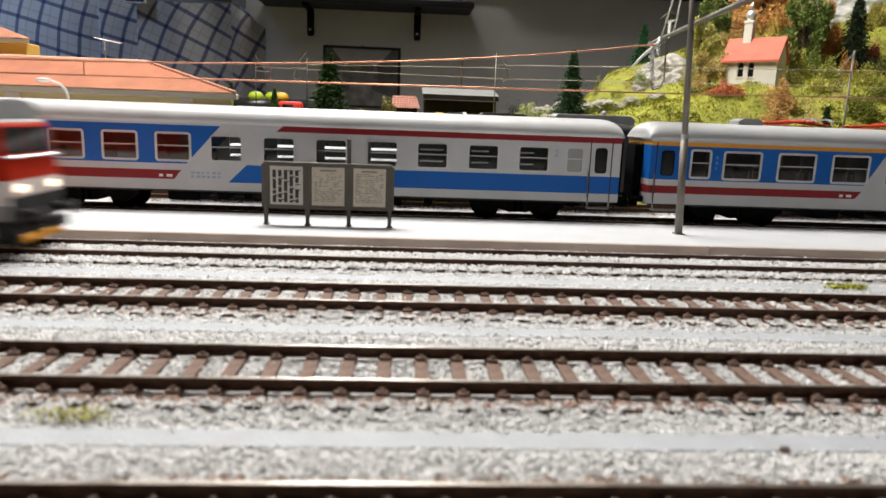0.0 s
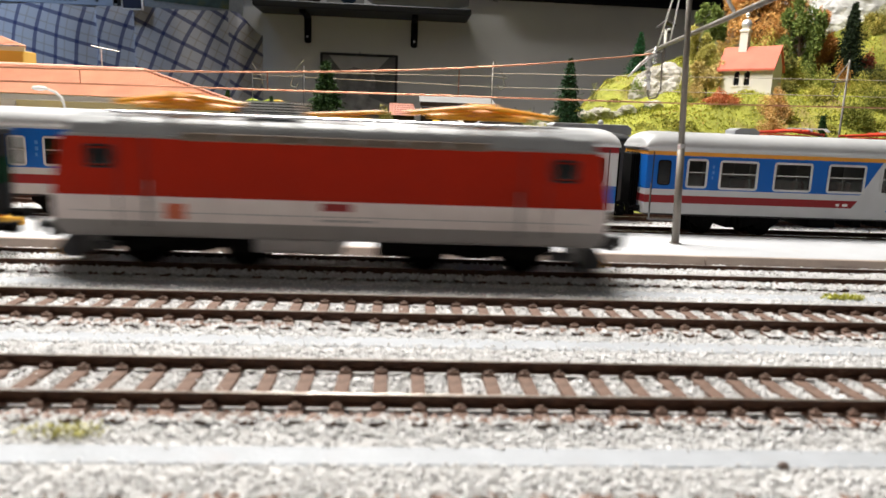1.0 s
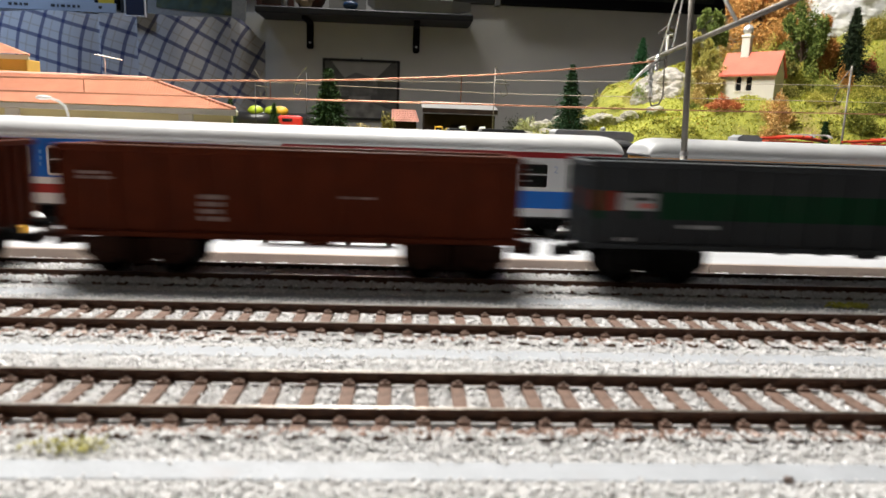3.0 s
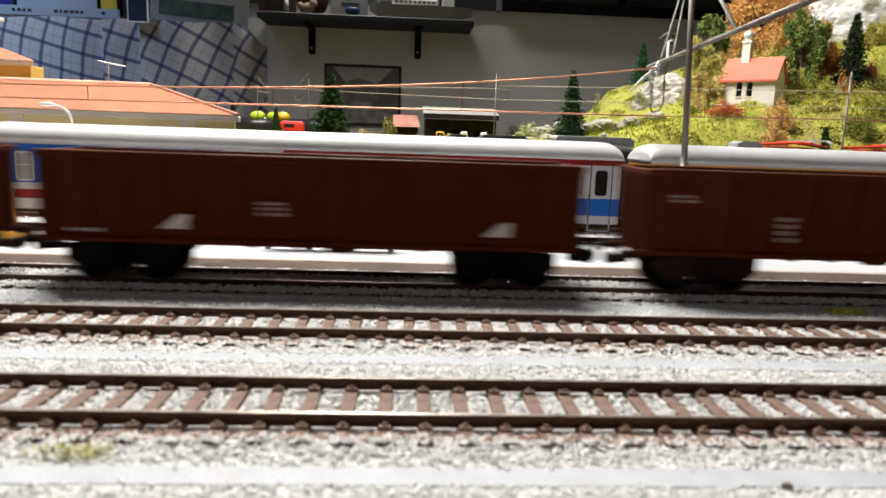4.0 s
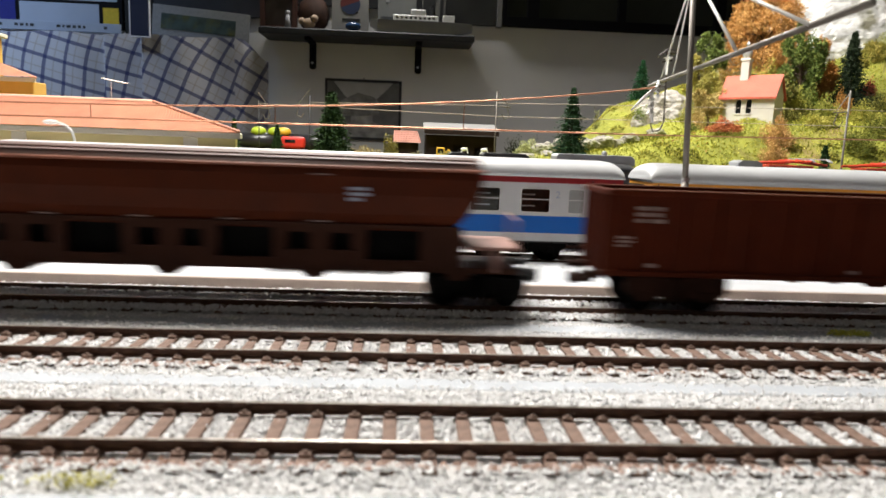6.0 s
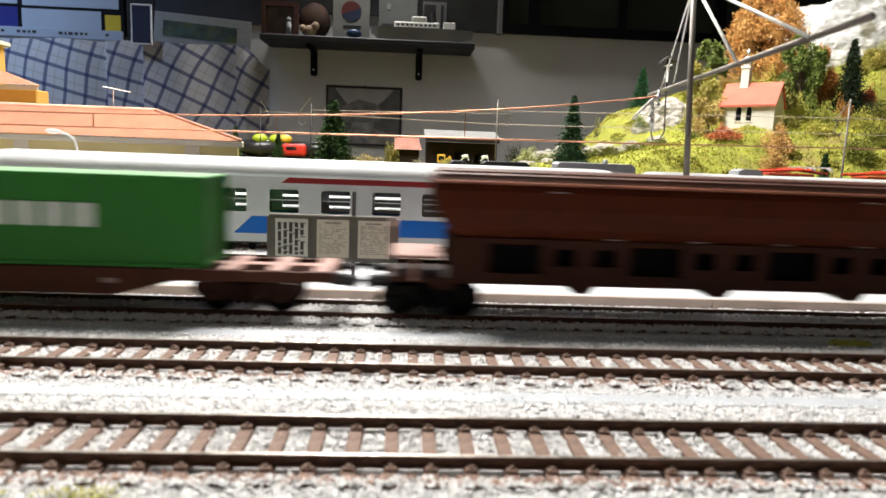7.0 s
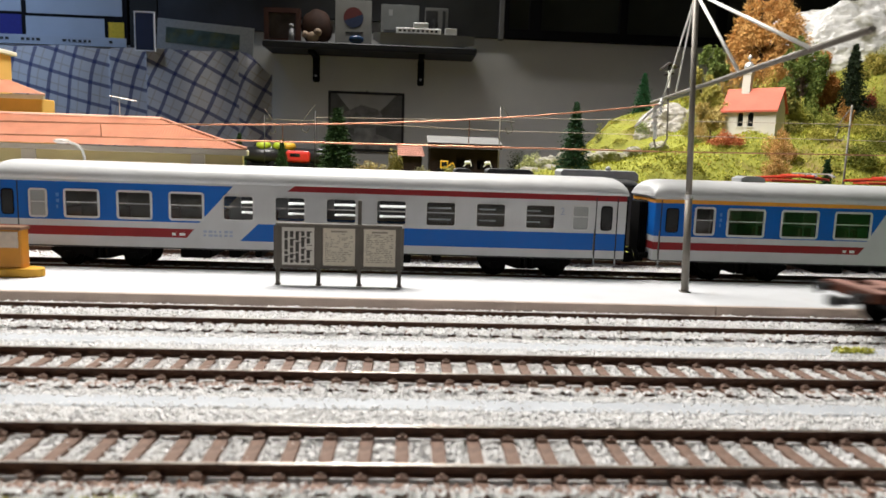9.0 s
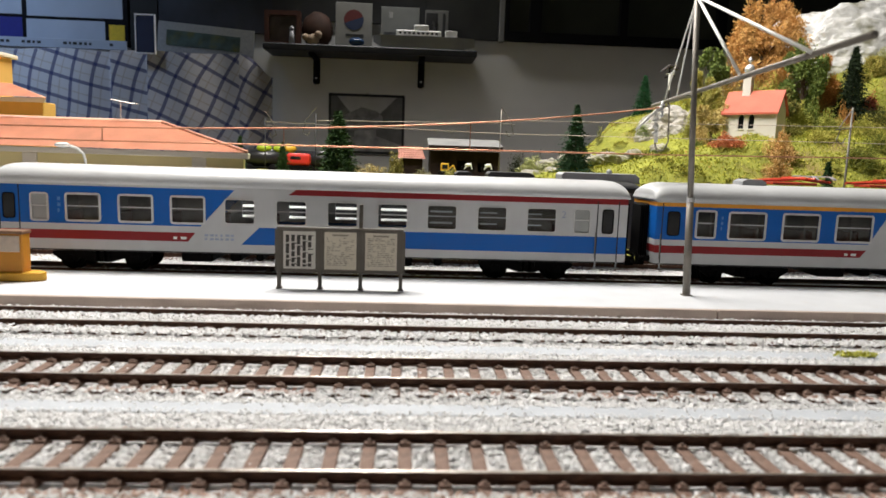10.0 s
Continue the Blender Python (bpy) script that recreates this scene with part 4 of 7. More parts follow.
def station():
    far = Matrix.Translation(Vector((-6, -122, 51)) * MM) @ Matrix.Scale(1.17, 4) @ Matrix.Translation(Vector((6, 122, -51)) * MM)
    s = thing("station_building", far @ at(0, 0, -4), "long cream station building with an orange tiled hip roof", "station building")
    x0, x1, y0, y1 = -520, -91.5, 225.5, 266
    holes = [(-128 - 40 * k, -114 - 40 * k, 10, 38) for k in range(2, 9)]
    part("wall", panel(bmesh.new(), x0, x1, 0, 55.6, holes, y0, y0 + 4), CREAM, s)
    w = bmesh.new()
    extrude_poly(w, [(x1, y0 + 4), (x1 - 21, y1), (x0, y1), (x0, y1 - 4), (x1 - 24, y1 - 4), (x1 - 4, y0 + 4)], "z", 0, 55.5)
    part("wall", w, CREAM, s)
    for h in holes:
        wn = part("window", box(bmesh.new(), h[0], h[1], y0 + 2, y0 + 2.6, h[2], h[3]), DARK_GLASS, s)
        part("window_frame", frame_ring(bmesh.new(), h[0] - 1, h[1] + 1, h[2] - 1, h[3] + 1, y0, 1.6, 0.5, 0.6), WHITE_TRIM, wn)
    c = bmesh.new()
    box(c, x0, x1 + 3.4, y0 - 4.6, y0 + 1, 55.6, 58.4, 0.5)
    extrude_poly(c, [(x1 + 3.4, y0 - 4.4), (x1 - 18, y1 + 3), (x1 - 22, y1 + 3), (x1 - 1, y0 - 4.4)], "z", 55.5, 58.3)
    part("cornice", c, WHITE_TRIM, s, "cream-white cornice under the eaves")
    for xa in (-117, -200, -290, -380):
        part("pilaster", box(bmesh.new(), xa, xa + 7, y0 - 0.8, y0 + 0.3, 0, 55.5, 0.2), WHITE_TRIM, s, "white pilaster")
    ya, yb, e, r, rx, ry = y0 - 4.2, y1 + 3, 58.2, 72.6, -139, 246
    bx = x1 - 18
    part("roof_slope", tiled_slope((x0, ya, e), (x1 + 3.2, ya, e), (x0, ry, r), (rx, ry, r), 560, 16, 0.5), TILE, s, "orange ribbed roof tiles")
    part("roof_slope", tiled_slope((x1 + 3.2, ya, e), (bx, yb, e), (rx, ry, r), (rx, ry, r), 160, 16, 0.5), TILE, s, "orange ribbed roof tiles")
    part("roof_slope", tiled_slope((x0, yb, e), (bx, yb, e), (x0, ry, r), (rx, ry, r), 60, 4, 0.5), TILE, s, "orange ribbed roof tiles")
    for k in range(24):
        q = Vector((x1 + 3.2, ya, e)).lerp(Vector((rx, ry, r)), (k + 0.5) / 24)
        rd = ball(bmesh.new(), (0, 0, 0), 1.25, 1.6, 1.0, 0.8, 1)
        part("ridge_tile", rd, RIDGE, s, "", at(q.x, q.y, q.z + 0.9, 0, 14, -48))
    rb = rod(bmesh.new(), (x0, ry, r + 0.6), (rx, ry, r + 0.6), 1.1, seg=8)
    part("ridge", rb, TILE, s)
    an = bmesh.new()
    rod(an, (-160, ry, r), (-160, ry, r + 10), 0.3, seg=5)
    rod(an, (-164, 244, r + 11.5), (-152, 248, r + 9.5), 0.3, seg=5)
    for k in range(8):
        rod(an, (-163.5 + 1.5 * k, 242, r + 11.3 - 0.25 * k), (-163.5 + 1.5 * k, 250, r + 11.3 - 0.25 * k), 0.15, seg=5)
    part("antenna", an, WHITE_STEEL, s, "comb-shaped roof antenna")


station()


def rear_house():
    h = thing("rear_house", at(0, 0, -4), "tall orange-yellow house with a tiled roof behind the station", "house")
    wall = material("orange_yellow_render", (0.72, 0.42, 0.10), 0.8, 0, 0.1, 40, 0.2, 500)
    part("wall", box(bmesh.new(), -470, -275, 390, 408, 0, 91, 0.5), wall, h)
    part("cornice", extrude_poly(bmesh.new(), [(-472, 386.5), (-272, 386.5), (-284, 411), (-472, 411)], "z", 90.5, 93.5), WHITE_TRIM, h, "cream cornice")
    part("roof_slope", tiled_slope((-472, 386, 93.6), (-271, 386, 93.6), (-472, 400, 104), (-304, 400, 104), 200, 10, 0.5), TILE, h, "orange tiles")
    part("roof_slope", tiled_slope((-271, 386, 93.6), (-284, 411, 93.6), (-304, 400, 104), (-304, 400, 104), 60, 10, 0.5), TILE, h, "orange tiles")
    part("tower", box(bmesh.new(), -400, -312, 398, 420, 93, 124, 0.5), wall, h)
    part("tower_cornice", box(bmesh.new(), -403, -309, 395, 423, 124, 127, 0.5), WHITE_TRIM, h)


rear_house()


# ---- plants and rocks ----
BARK = material("bark_brown", (0.10, 0.065, 0.04), 0.9, 0, 0.3, 300, 0.6, 900)


def conifer(x, y, z, h, r, low, high, label, n=5200):
    top, z = z + h, (hill_z(x, y) - 0.8)
    h = max(12.0, top - z)
    t = thing("conifer", at(x, y, z), label, "tree", "conifers")
    part("trunk", rod(bmesh.new(), (0, 0, -3), (0, 0, h * 0.92), r * 0.10 + 0.4, 0.15, seg=8), BARK, t)
    u = RNG.random(n) ** 1.5
    tiers = max(9, int(h / 4))
    step = np.floor(u * tiers) / tiers
    ang = RNG.uniform(0, 6.28, n)
    lob = 0.70 + 0.30 * np.sin(ang * 6 + step * 47) * np.cos(ang * 2 + step * 31)
    rad = 1.3 * r * (1 - u) ** 0.9 * lob * RNG.uniform(0.1, 1.0, n) ** 0.6 * (1.3 - 0.8 * (u * tiers % 1))
    c = np.stack([rad * np.cos(ang), rad * np.sin(ang), h * (0.05 + 0.95 * u) - rad * 0.22], 1)
    away = np.stack([np.cos(ang), np.sin(ang), np.full(n, -0.1)], 1)
    v, f = scatter_sprigs(c, away, RNG.uniform(1.0, 2.4, n) * (0.5 + r / 22), RNG.uniform(0.3, 0.6, n) * (0.5 + r / 25), RNG, 0.6)
    loose("crown", v, f, grains("needles", low, high, 0.8, 0.2), t, "dense needle crown")


def leafy_tree(x, y, z, h, rx, rz, low, high, label, n=3000, leaf=1.2, lobes=9, fat=0.0):
    top, z = z + h, (hill_z(x, y) - 0.8)
    h = max(16.0, top - z)
    t = thing("tree", at(x, y, z), label, "tree", "leafy trees")
    b = bmesh.new()
    r0 = rx * 0.05 + 0.5
    rod(b, (0, 0, -4), (0, 0, h * 0.6), r0, r0 * 0.5, seg=8)
    tips = []
    for k in range(lobes):
        a = k * 2.4 + RNG.uniform(-0.4, 0.4)
        d = RNG.uniform(0.25, 0.95)
        tip = (rx * d * math.cos(a), rx * d * math.sin(a), h - rz + rz * RNG.uniform(-0.8, 0.85) * (1.1 - 0.4 * d))
        rod(b, (0, 0, h * RNG.uniform(0.25, 0.55)), tip, r0 * 0.45, r0 * 0.12, seg=6)
        tips.append(tip)
    part("trunk", b, BARK, t)
    tips = np.array(tips)
    n *= 4
    who = RNG.integers(0, lobes, n)
    off = RNG.normal(size=(n, 3))
    off /= np.linalg.norm(off, axis=1, keepdims=True)
    size = RNG.uniform(0.75, 1.25, lobes)[who]
    lump = 0.8 + 0.35 * np.sin(off[:, 0] * 5 + who) * np.cos(off[:, 2] * 5 + who * 2)
    c = tips[who] + off * np.array([rx, rx, rz]) * (0.30 * size * lump * RNG.uniform(0.25, 1.0, n) ** 0.5)[:, None]
    v, f = scatter_sprigs(c, off + np.array([0, 0, 0.2]), leaf * RNG.uniform(1.2, 3.2, n), leaf * RNG.uniform(0.22, 0.5, n) * (1 + fat), RNG, 0.7)
    loose("crown", v, f, grains("leaves", low, high, 0.85, 0.2), t, "loose feathery crown" if fat == 0 else "dense leafy crown")


def bush(x, y, z, rx, rz, low, high, label, n=900, leaf=0.9):
    top, z = z + rz, (hill_z(x, y) - 0.8)
    rz = max(6.0, top - z)
    a = RNG.normal(size=(n, 3))
    a /= np.linalg.norm(a, axis=1, keepdims=True)
    a[:, 2] = np.abs(a[:, 2])
    n *= 2
    a = np.concatenate([a, a[::-1] * np.array([1, -1, 1])])
    lump = 0.75 + 0.3 * np.sin(a[:, 0] * 5 + x) * np.cos(a[:, 1] * 4 + y)
    c = a * np.array([rx, rx * 0.8, rz]) * (lump * RNG.uniform(0.5, 1.0, n))[:, None]
    v, f = scatter_sprigs(c, a, leaf * RNG.uniform(1.0, 2.6, n), leaf * RNG.uniform(0.3, 0.6, n), RNG, 0.8)
    loose("bush", v, f, grains("bush_leaves", low, high, 0.9, 0.2), None, label, "bush", "", at(x, y, z))


DG, LG = (0.010, 0.026, 0.010), (0.06, 0.12, 0.035)
for a in ((-57, 350, 24, 61, 18, DG, LG, "dense dark green cypress-like tree", 11000), (126, 420, 44, 57, 14, DG, (0.045, 0.11, 0.05), "small dark green fir on the slope", 7000),
          (259, 650, 112, 44, 13, DG, (0.03, 0.13, 0.05), "small fir on the hill crest"), (262, 300, 30, 31, 9.5, (0.012, 0.035, 0.014), (0.07, 0.15, 0.05), "small fir beside the rear track", 4000),
          (-196, 520, 34, 34, 9, DG, LG, "small fir behind the station"), (-168, 530, 34, 36, 8, DG, LG, "small fir behind the station"), (-128, 530, 34, 32, 8, DG, LG, "small fir behind the station"),
          (-222, 520, 34, 30, 8, DG, LG, "small fir behind the station"), (434, 545, 100, 78, 19, (0.006, 0.012, 0.007), (0.035, 0.055, 0.022), "tall dark fir below the rock", 10000)):
    conifer(*a)
OR0, OR1 = (0.38, 0.18, 0.04), (0.84, 0.52, 0.20)
leafy_tree(394, 645, 112, 132, 38, 58, OR0, OR1, "tall feathery orange autumn tree", 7500, 1.5, 36)
leafy_tree(386, 550, 95, 90, 20, 40, (0.045, 0.085, 0.016), (0.27, 0.33, 0.085), "mid-green leafy tree beside the chapel", 2600, 1.3, 22, 0.5)
leafy_tree(413, 556, 100, 78, 11, 34, (0.34, 0.13, 0.03), (0.66, 0.33, 0.10), "slim rust-brown autumn tree", 1900, 1.3, 14)
leafy_tree(300, 565, 110, 66, 12, 20, (0.05, 0.09, 0.02), (0.30, 0.36, 0.10), "small green tree behind the chapel", 1500, 1.2, 12, 0.4)
leafy_tree(282, 540, 100, 52, 12, 20, (0.26, 0.26, 0.05), (0.66, 0.58, 0.20), "yellow-green airy tree beside the chapel", 1300, 1.2, 11)
leafy_tree(274, 502, 82, 34, 15, 18, (0.30, 0.24, 0.06), (0.70, 0.56, 0.24), "olive and yellow tree beside the chapel", 2200, 1.3, 10)
bush(307, 438, 66, 16, 26, (0.42, 0.22, 0.06), (0.85, 0.58, 0.26), "round golden-brown lichen bush beside the chapel", 1900)
leafy_tree(505, 612, 120, 66, 24, 28, (0.18, 0.18, 0.03), (0.55, 0.46, 0.12), "yellowish tree at the foot of the rock", 2400, 1.6, 9)
bush(294, 418, 50, 14, 20, (0.36, 0.20, 0.06), (0.78, 0.54, 0.24), "golden-brown lichen bush on the slope", 1300)
bush(266, 452, 76, 19, 10, (0.34, 0.08, 0.03), (0.72, 0.30, 0.14), "rust-red bush below the chapel", 1300)
bush(462, 556, 130, 10, 10, (0.26, 0.05, 0.03), (0.55, 0.16, 0.10), "small red bush beside the dark fir", 700)
bush(294, 538, 112, 16, 26, (0.28, 0.28, 0.05), (0.66, 0.60, 0.20), "yellow-green bush behind the chapel", 1500)
bush(272, 540, 106, 12, 14, (0.24, 0.26, 0.05), (0.60, 0.56, 0.18), "yellow-green bush behind the chapel", 1200)
bush(352, 560, 118, 26, 38, (0.30, 0.32, 0.04), (0.68, 0.66, 0.16), "bright yellow-green bush behind the chapel", 2000)
bush(330, 590, 116, 20, 36, (0.34, 0.24, 0.05), (0.74, 0.54, 0.18), "golden bush behind the chapel", 1600)
bush(95, 432, 44, 16, 18, (0.26, 0.30, 0.10), (0.60, 0.60, 0.32), "pale green bush with yellow tips", 1600)
bush(112, 440, 44, 13, 12, (0.22, 0.26, 0.07), (0.55, 0.56, 0.26), "pale green bush with yellow tips", 1000)
bush(-18, 392, 30, 7, 32, (0.20, 0.20, 0.05), (0.52, 0.44, 0.18), "yellow-green bushy shrub by the rocks", 1100)
bush(-36, 372, 26, 18, 26, (0.34, 0.28, 0.10), (0.74, 0.62, 0.34), "dry yellowish scrub among the rocks", 1500)
bush(-58, 380, 26, 14, 24, (0.30, 0.26, 0.10), (0.68, 0.56, 0.30), "dry yellowish scrub among the rocks", 1200)
bush(2, 384, 26, 12, 22, (0.16, 0.16, 0.09), (0.42, 0.38, 0.24), "dry greyish scrub beside the rear track", 1000)
bush(24, 395, 30, 7, 22, (0.28, 0.28, 0.08), (0.60, 0.54, 0.24), "pale tall grass clump by the shed", 700)
bush(112, 622, 50, 12, 24, (0.010, 0.014, 0.008), (0.07, 0.08, 0.04), "dark shrub beside the shed", 900)
bush(136, 630, 50, 14, 20, (0.010, 0.014, 0.008), (0.06, 0.07, 0.035), "dark shrub beside the shed", 900)
bush(207, 470, 62, 9, 8, (0.04, 0.08, 0.02), (0.20, 0.26, 0.06), "low dark green bush on the slope", 700)
bush(186, 452, 56, 10, 6, (0.12, 0.16, 0.04), (0.40, 0.40, 0.12), "low green bush on the slope", 700)
bush(232, 560, 92, 12, 12, (0.10, 0.16, 0.04), (0.36, 0.42, 0.12), "mixed green bush beside the small fir", 900)
bush(360, 470, 80, 18, 14, (0.26, 0.26, 0.04), (0.62, 0.56, 0.14), "low yellow-green bush on the slope", 1100)
bush(372, 430, 74, 20, 12, (0.06, 0.09, 0.015), (0.34, 0.34, 0.07), "dark olive bush on the lower slope", 1300)
bush(410, 455, 84, 24, 14, (0.05, 0.08, 0.012), (0.36, 0.34, 0.07), "dark olive bush on the lower slope", 1500)
bush(452, 520, 108, 24, 14, (0.06, 0.08, 0.012), (0.40, 0.36, 0.08), "dark olive bush below the rock", 1500)
bush(346, 500, 92, 16, 12, (0.08, 0.10, 0.02), (0.40, 0.36, 0.09), "olive bush beside the chapel", 1100)
leafy_tree(350, 528, 95, 40, 16, 20, (0.05, 0.08, 0.015), (0.34, 0.30, 0.08), "olive-green tree beside the chapel", 2000, 1.3, 14, 0.5)
bush(535, 640, 182, 30, 20, (0.36, 0.37, 0.14), (0.66, 0.64, 0.34), "pale yellow-green moss on the rock", 1900)
bush(452, 528, 112, 17, 12, (0.012, 0.018, 0.008), (0.07, 0.08, 0.03), "dark undergrowth beside the tall fir", 1200)
bush(196, 600, 98, 5, 6, (0.10, 0.12, 0.03), (0.34, 0.32, 0.12), "small round bush on the crest", 300, 0.7)
for a in ((372, 528, 100, 15, 24, (0.24, 0.26, 0.04), (0.62, 0.58, 0.14), "tall yellow-green shrub at the foot of the trees", 1300), (396, 520, 100, 16, 20, (0.16, 0.20, 0.03), (0.52, 0.50, 0.12), "olive shrub at the foot of the trees", 1300),
          (388, 532, 106, 12, 30, (0.07, 0.11, 0.02), (0.34, 0.38, 0.09), "green shrub at the foot of the trees", 1200), (418, 528, 108, 12, 18, (0.30, 0.14, 0.03), (0.62, 0.34, 0.10), "rust-brown shrub at the foot of the trees", 1000),
          (300, 545, 106, 13, 20, (0.30, 0.28, 0.05), (0.70, 0.62, 0.20), "golden-green shrub behind the chapel", 1000), (340, 545, 112, 16, 26, (0.34, 0.35, 0.05), (0.74, 0.70, 0.20), "bright yellow-green shrub behind the chapel", 1300),
          (262, 496, 84, 13, 16, (0.34, 0.24, 0.07), (0.72, 0.54, 0.22), "golden twiggy shrub by the outcrop", 900), (250, 480, 74, 9, 8, (0.07, 0.11, 0.02), (0.30, 0.34, 0.08), "dark green shrub by the outcrop", 600)):
    bush(*a)
bush(420, 500, 92, 26, 18, (0.20, 0.22, 0.03), (0.56, 0.50, 0.12), "spreading yellow-green bush below the trees", 1500)


def moss():
    n = 90000
    x, y = RNG.uniform(70, 620, n), RNG.uniform(285, 700, n)
    z = np.array([hill_z(a, b) for a, b in zip(x, y)])
    c = np.stack([x, y, z + 0.3], 1)
    tall = np.where((x < 250) & (y > 470), 0.35, 1.0)
    v, f = scatter_sprigs(c, np.tile([0, 0, 0.8], (n, 1)), tall * RNG.uniform(1.0, 3.0, n), RNG.uniform(0.3, 0.7, n), RNG, 0.7)
    loose("moss", v, f, grains("moss_tufts", (0.17, 0.20, 0.02), (0.60, 0.57, 0.11), 0.95, 0.1), None, "yellow-green moss and grass tufts on the hillside", "moss", "stuff")
    cs = []
    for _ in range(420):
        a, b = RNG.uniform(150, 600), RNG.uniform(300, 640)
        if noise.noise(Vector((a * 0.018, b * 0.018, 4))) < 0.02 or (225 < a < 345 and 440 < b < 520):
            continue
        r, m = RNG.uniform(3.5, 11), 230
        d = RNG.normal(size=(m, 3))
        d /= np.linalg.norm(d, axis=1, keepdims=True)
        d[:, 2] = np.abs(d[:, 2])
        cs.append(np.stack([d * np.array([r, r, r * RNG.uniform(0.35, 0.7)]) * RNG.uniform(0.6, 1, (m, 1)) + np.array([a, b, hill_z(a, b) - 0.5]), d], 1))
    cs = np.concatenate(cs)
    n = len(cs)
    v, f = scatter_sprigs(cs[:, 0], cs[:, 1], RNG.uniform(1.0, 2.6, n), RNG.uniform(0.3, 0.7, n), RNG, 0.8)
    loose("ground_cover", v, f, grains("cover_leaves", (0.05, 0.075, 0.012), (0.52, 0.47, 0.10), 0.95, 0.1), None, "lumpy olive and yellow-green ground cover on the hillside", "ground cover", "stuff")
    n = 5000
    x, y = RNG.uniform(150, 560, n), RNG.uniform(330, 640, n)
    keep = np.array([noise.noise(Vector((a * 0.02, b * 0.02, 9))) > 0.2 for a, b in zip(x, y)])
    x, y = x[keep], y[keep]
    z = np.array([hill_z(a, b) for a, b in zip(x, y)])
    v, f = scatter_leaves(np.stack([x, y, z + 1.2], 1), RNG.uniform(0.5, 1.3, len(x)), RNG)
    loose("fallen_leaves", v, f, grains("leaf_litter", (0.30, 0.16, 0.05), (0.60, 0.36, 0.12), 0.95, 0.1), None, "rust-brown leaf litter on the hillside", "leaves", "stuff")


moss()
ROCK = material("pale_rock", (0.80, 0.80, 0.79), 0.9, 0, 0.3, 70, 1.0, 320, ((0.34, 0.33, 0.25), 40, 0.55), 0.2)


OUTCROP = material("grey_outcrop_rock", (0.40, 0.38, 0.345), 0.95, 0, 0.4, 160, 1.0, 420, ((0.25, 0.23, 0.17), 110, 0.53), 0.1)
BOULDER = material("grey_boulder", (0.36, 0.34, 0.29), 0.95, 0, 0.35, 90, 1.0, 300, ((0.20, 0.21, 0.08), 60, 0.5), 0.1)


def rock(x, y, z, sx, sy, sz, label, seed):
    bm = bmesh.new()
    bmesh.ops.create_icosphere(bm, subdivisions=6 if sx > 60 else (5 if sx > 13 else 4), radius=1)
    for v in bm.verts:
        p = v.co.copy()
        k = 1 + 0.26 * noise.noise(p * 1.4 + Vector((seed, 0, 0))) + 0.10 * noise.noise(p * 3.5 + Vector((0, seed, 0)))
        w = Vector((p.x * 6, p.y * 6, p.z * 5)) + Vector((0, 0, seed))
        gap = noise.voronoi(p * (3.2 if sx > 60 else 2.6) + Vector((seed, seed, 0)))[0]
        k += 0.10 * min(0.6, gap[1] - gap[0]) + (0.03 if sx > 60 else 0.10) * noise.noise(w) - 0.022 * max(0.0, 0.22 - abs(noise.noise(w * 0.6))) / 0.22 + 0.03 * noise.noise(w * 3) + 0.018 * noise.noise(w * 7)
        v.co = Vector((p.x * sx, p.y * sy, p.z * sz)) * k
    tagged(part("rock", bm, ROCK if sx > 60 else (OUTCROP if sx > 13 else BOULDER), None, "", at(x, y, z)), label, "rock", "rocks")


rock(556, 700, 188, 132, 44, 74, "large pale grey rock face on the hilltop", 3)
rock(600, 660, 140, 70, 50, 70, "large pale grey rock face on the hilltop", 8)
rock(264, 572, 90, 36, 20, 24, "pale rock outcrop under the shrine", 1)
rock(290, 562, 86, 22, 16, 26, "pale rock outcrop under the shrine", 6)
rock(242, 564, 84, 18, 14, 16, "pale rock outcrop under the shrine", 5)
for k, (x, y, z, s) in enumerate(((152, 452, 46, 8), (170, 456, 51, 6), (192, 460, 56, 7), (10, 375, 22, 15), (-12, 366, 24, 12), (-30, 362, 22, 9), (92, 424, 42, 9), (110, 428, 44, 10), (104, 436, 50, 9), (134, 440, 46, 7), (225, 500, 70, 7))):
    rock(x, y, z, s * 1.2, s, s * 0.8, "pale weathered boulder in the grass", 10 + k)


# low dry wall of loose boulders at the foot of the smooth green slope
for k in range(16):
    x, y = 98 + 5.8 * k + RNG.uniform(-2, 2), 438 + 0.9 * k + RNG.uniform(-3, 3)
    z = RNG.uniform(3.8, 7.0)
    rock(x, y, hill_z(x, y) + z * 0.9, z * RNG.uniform(1.0, 1.7), z, z * RNG.uniform(0.7, 1.1), "pale boulder in a low dry wall", 40 + k)


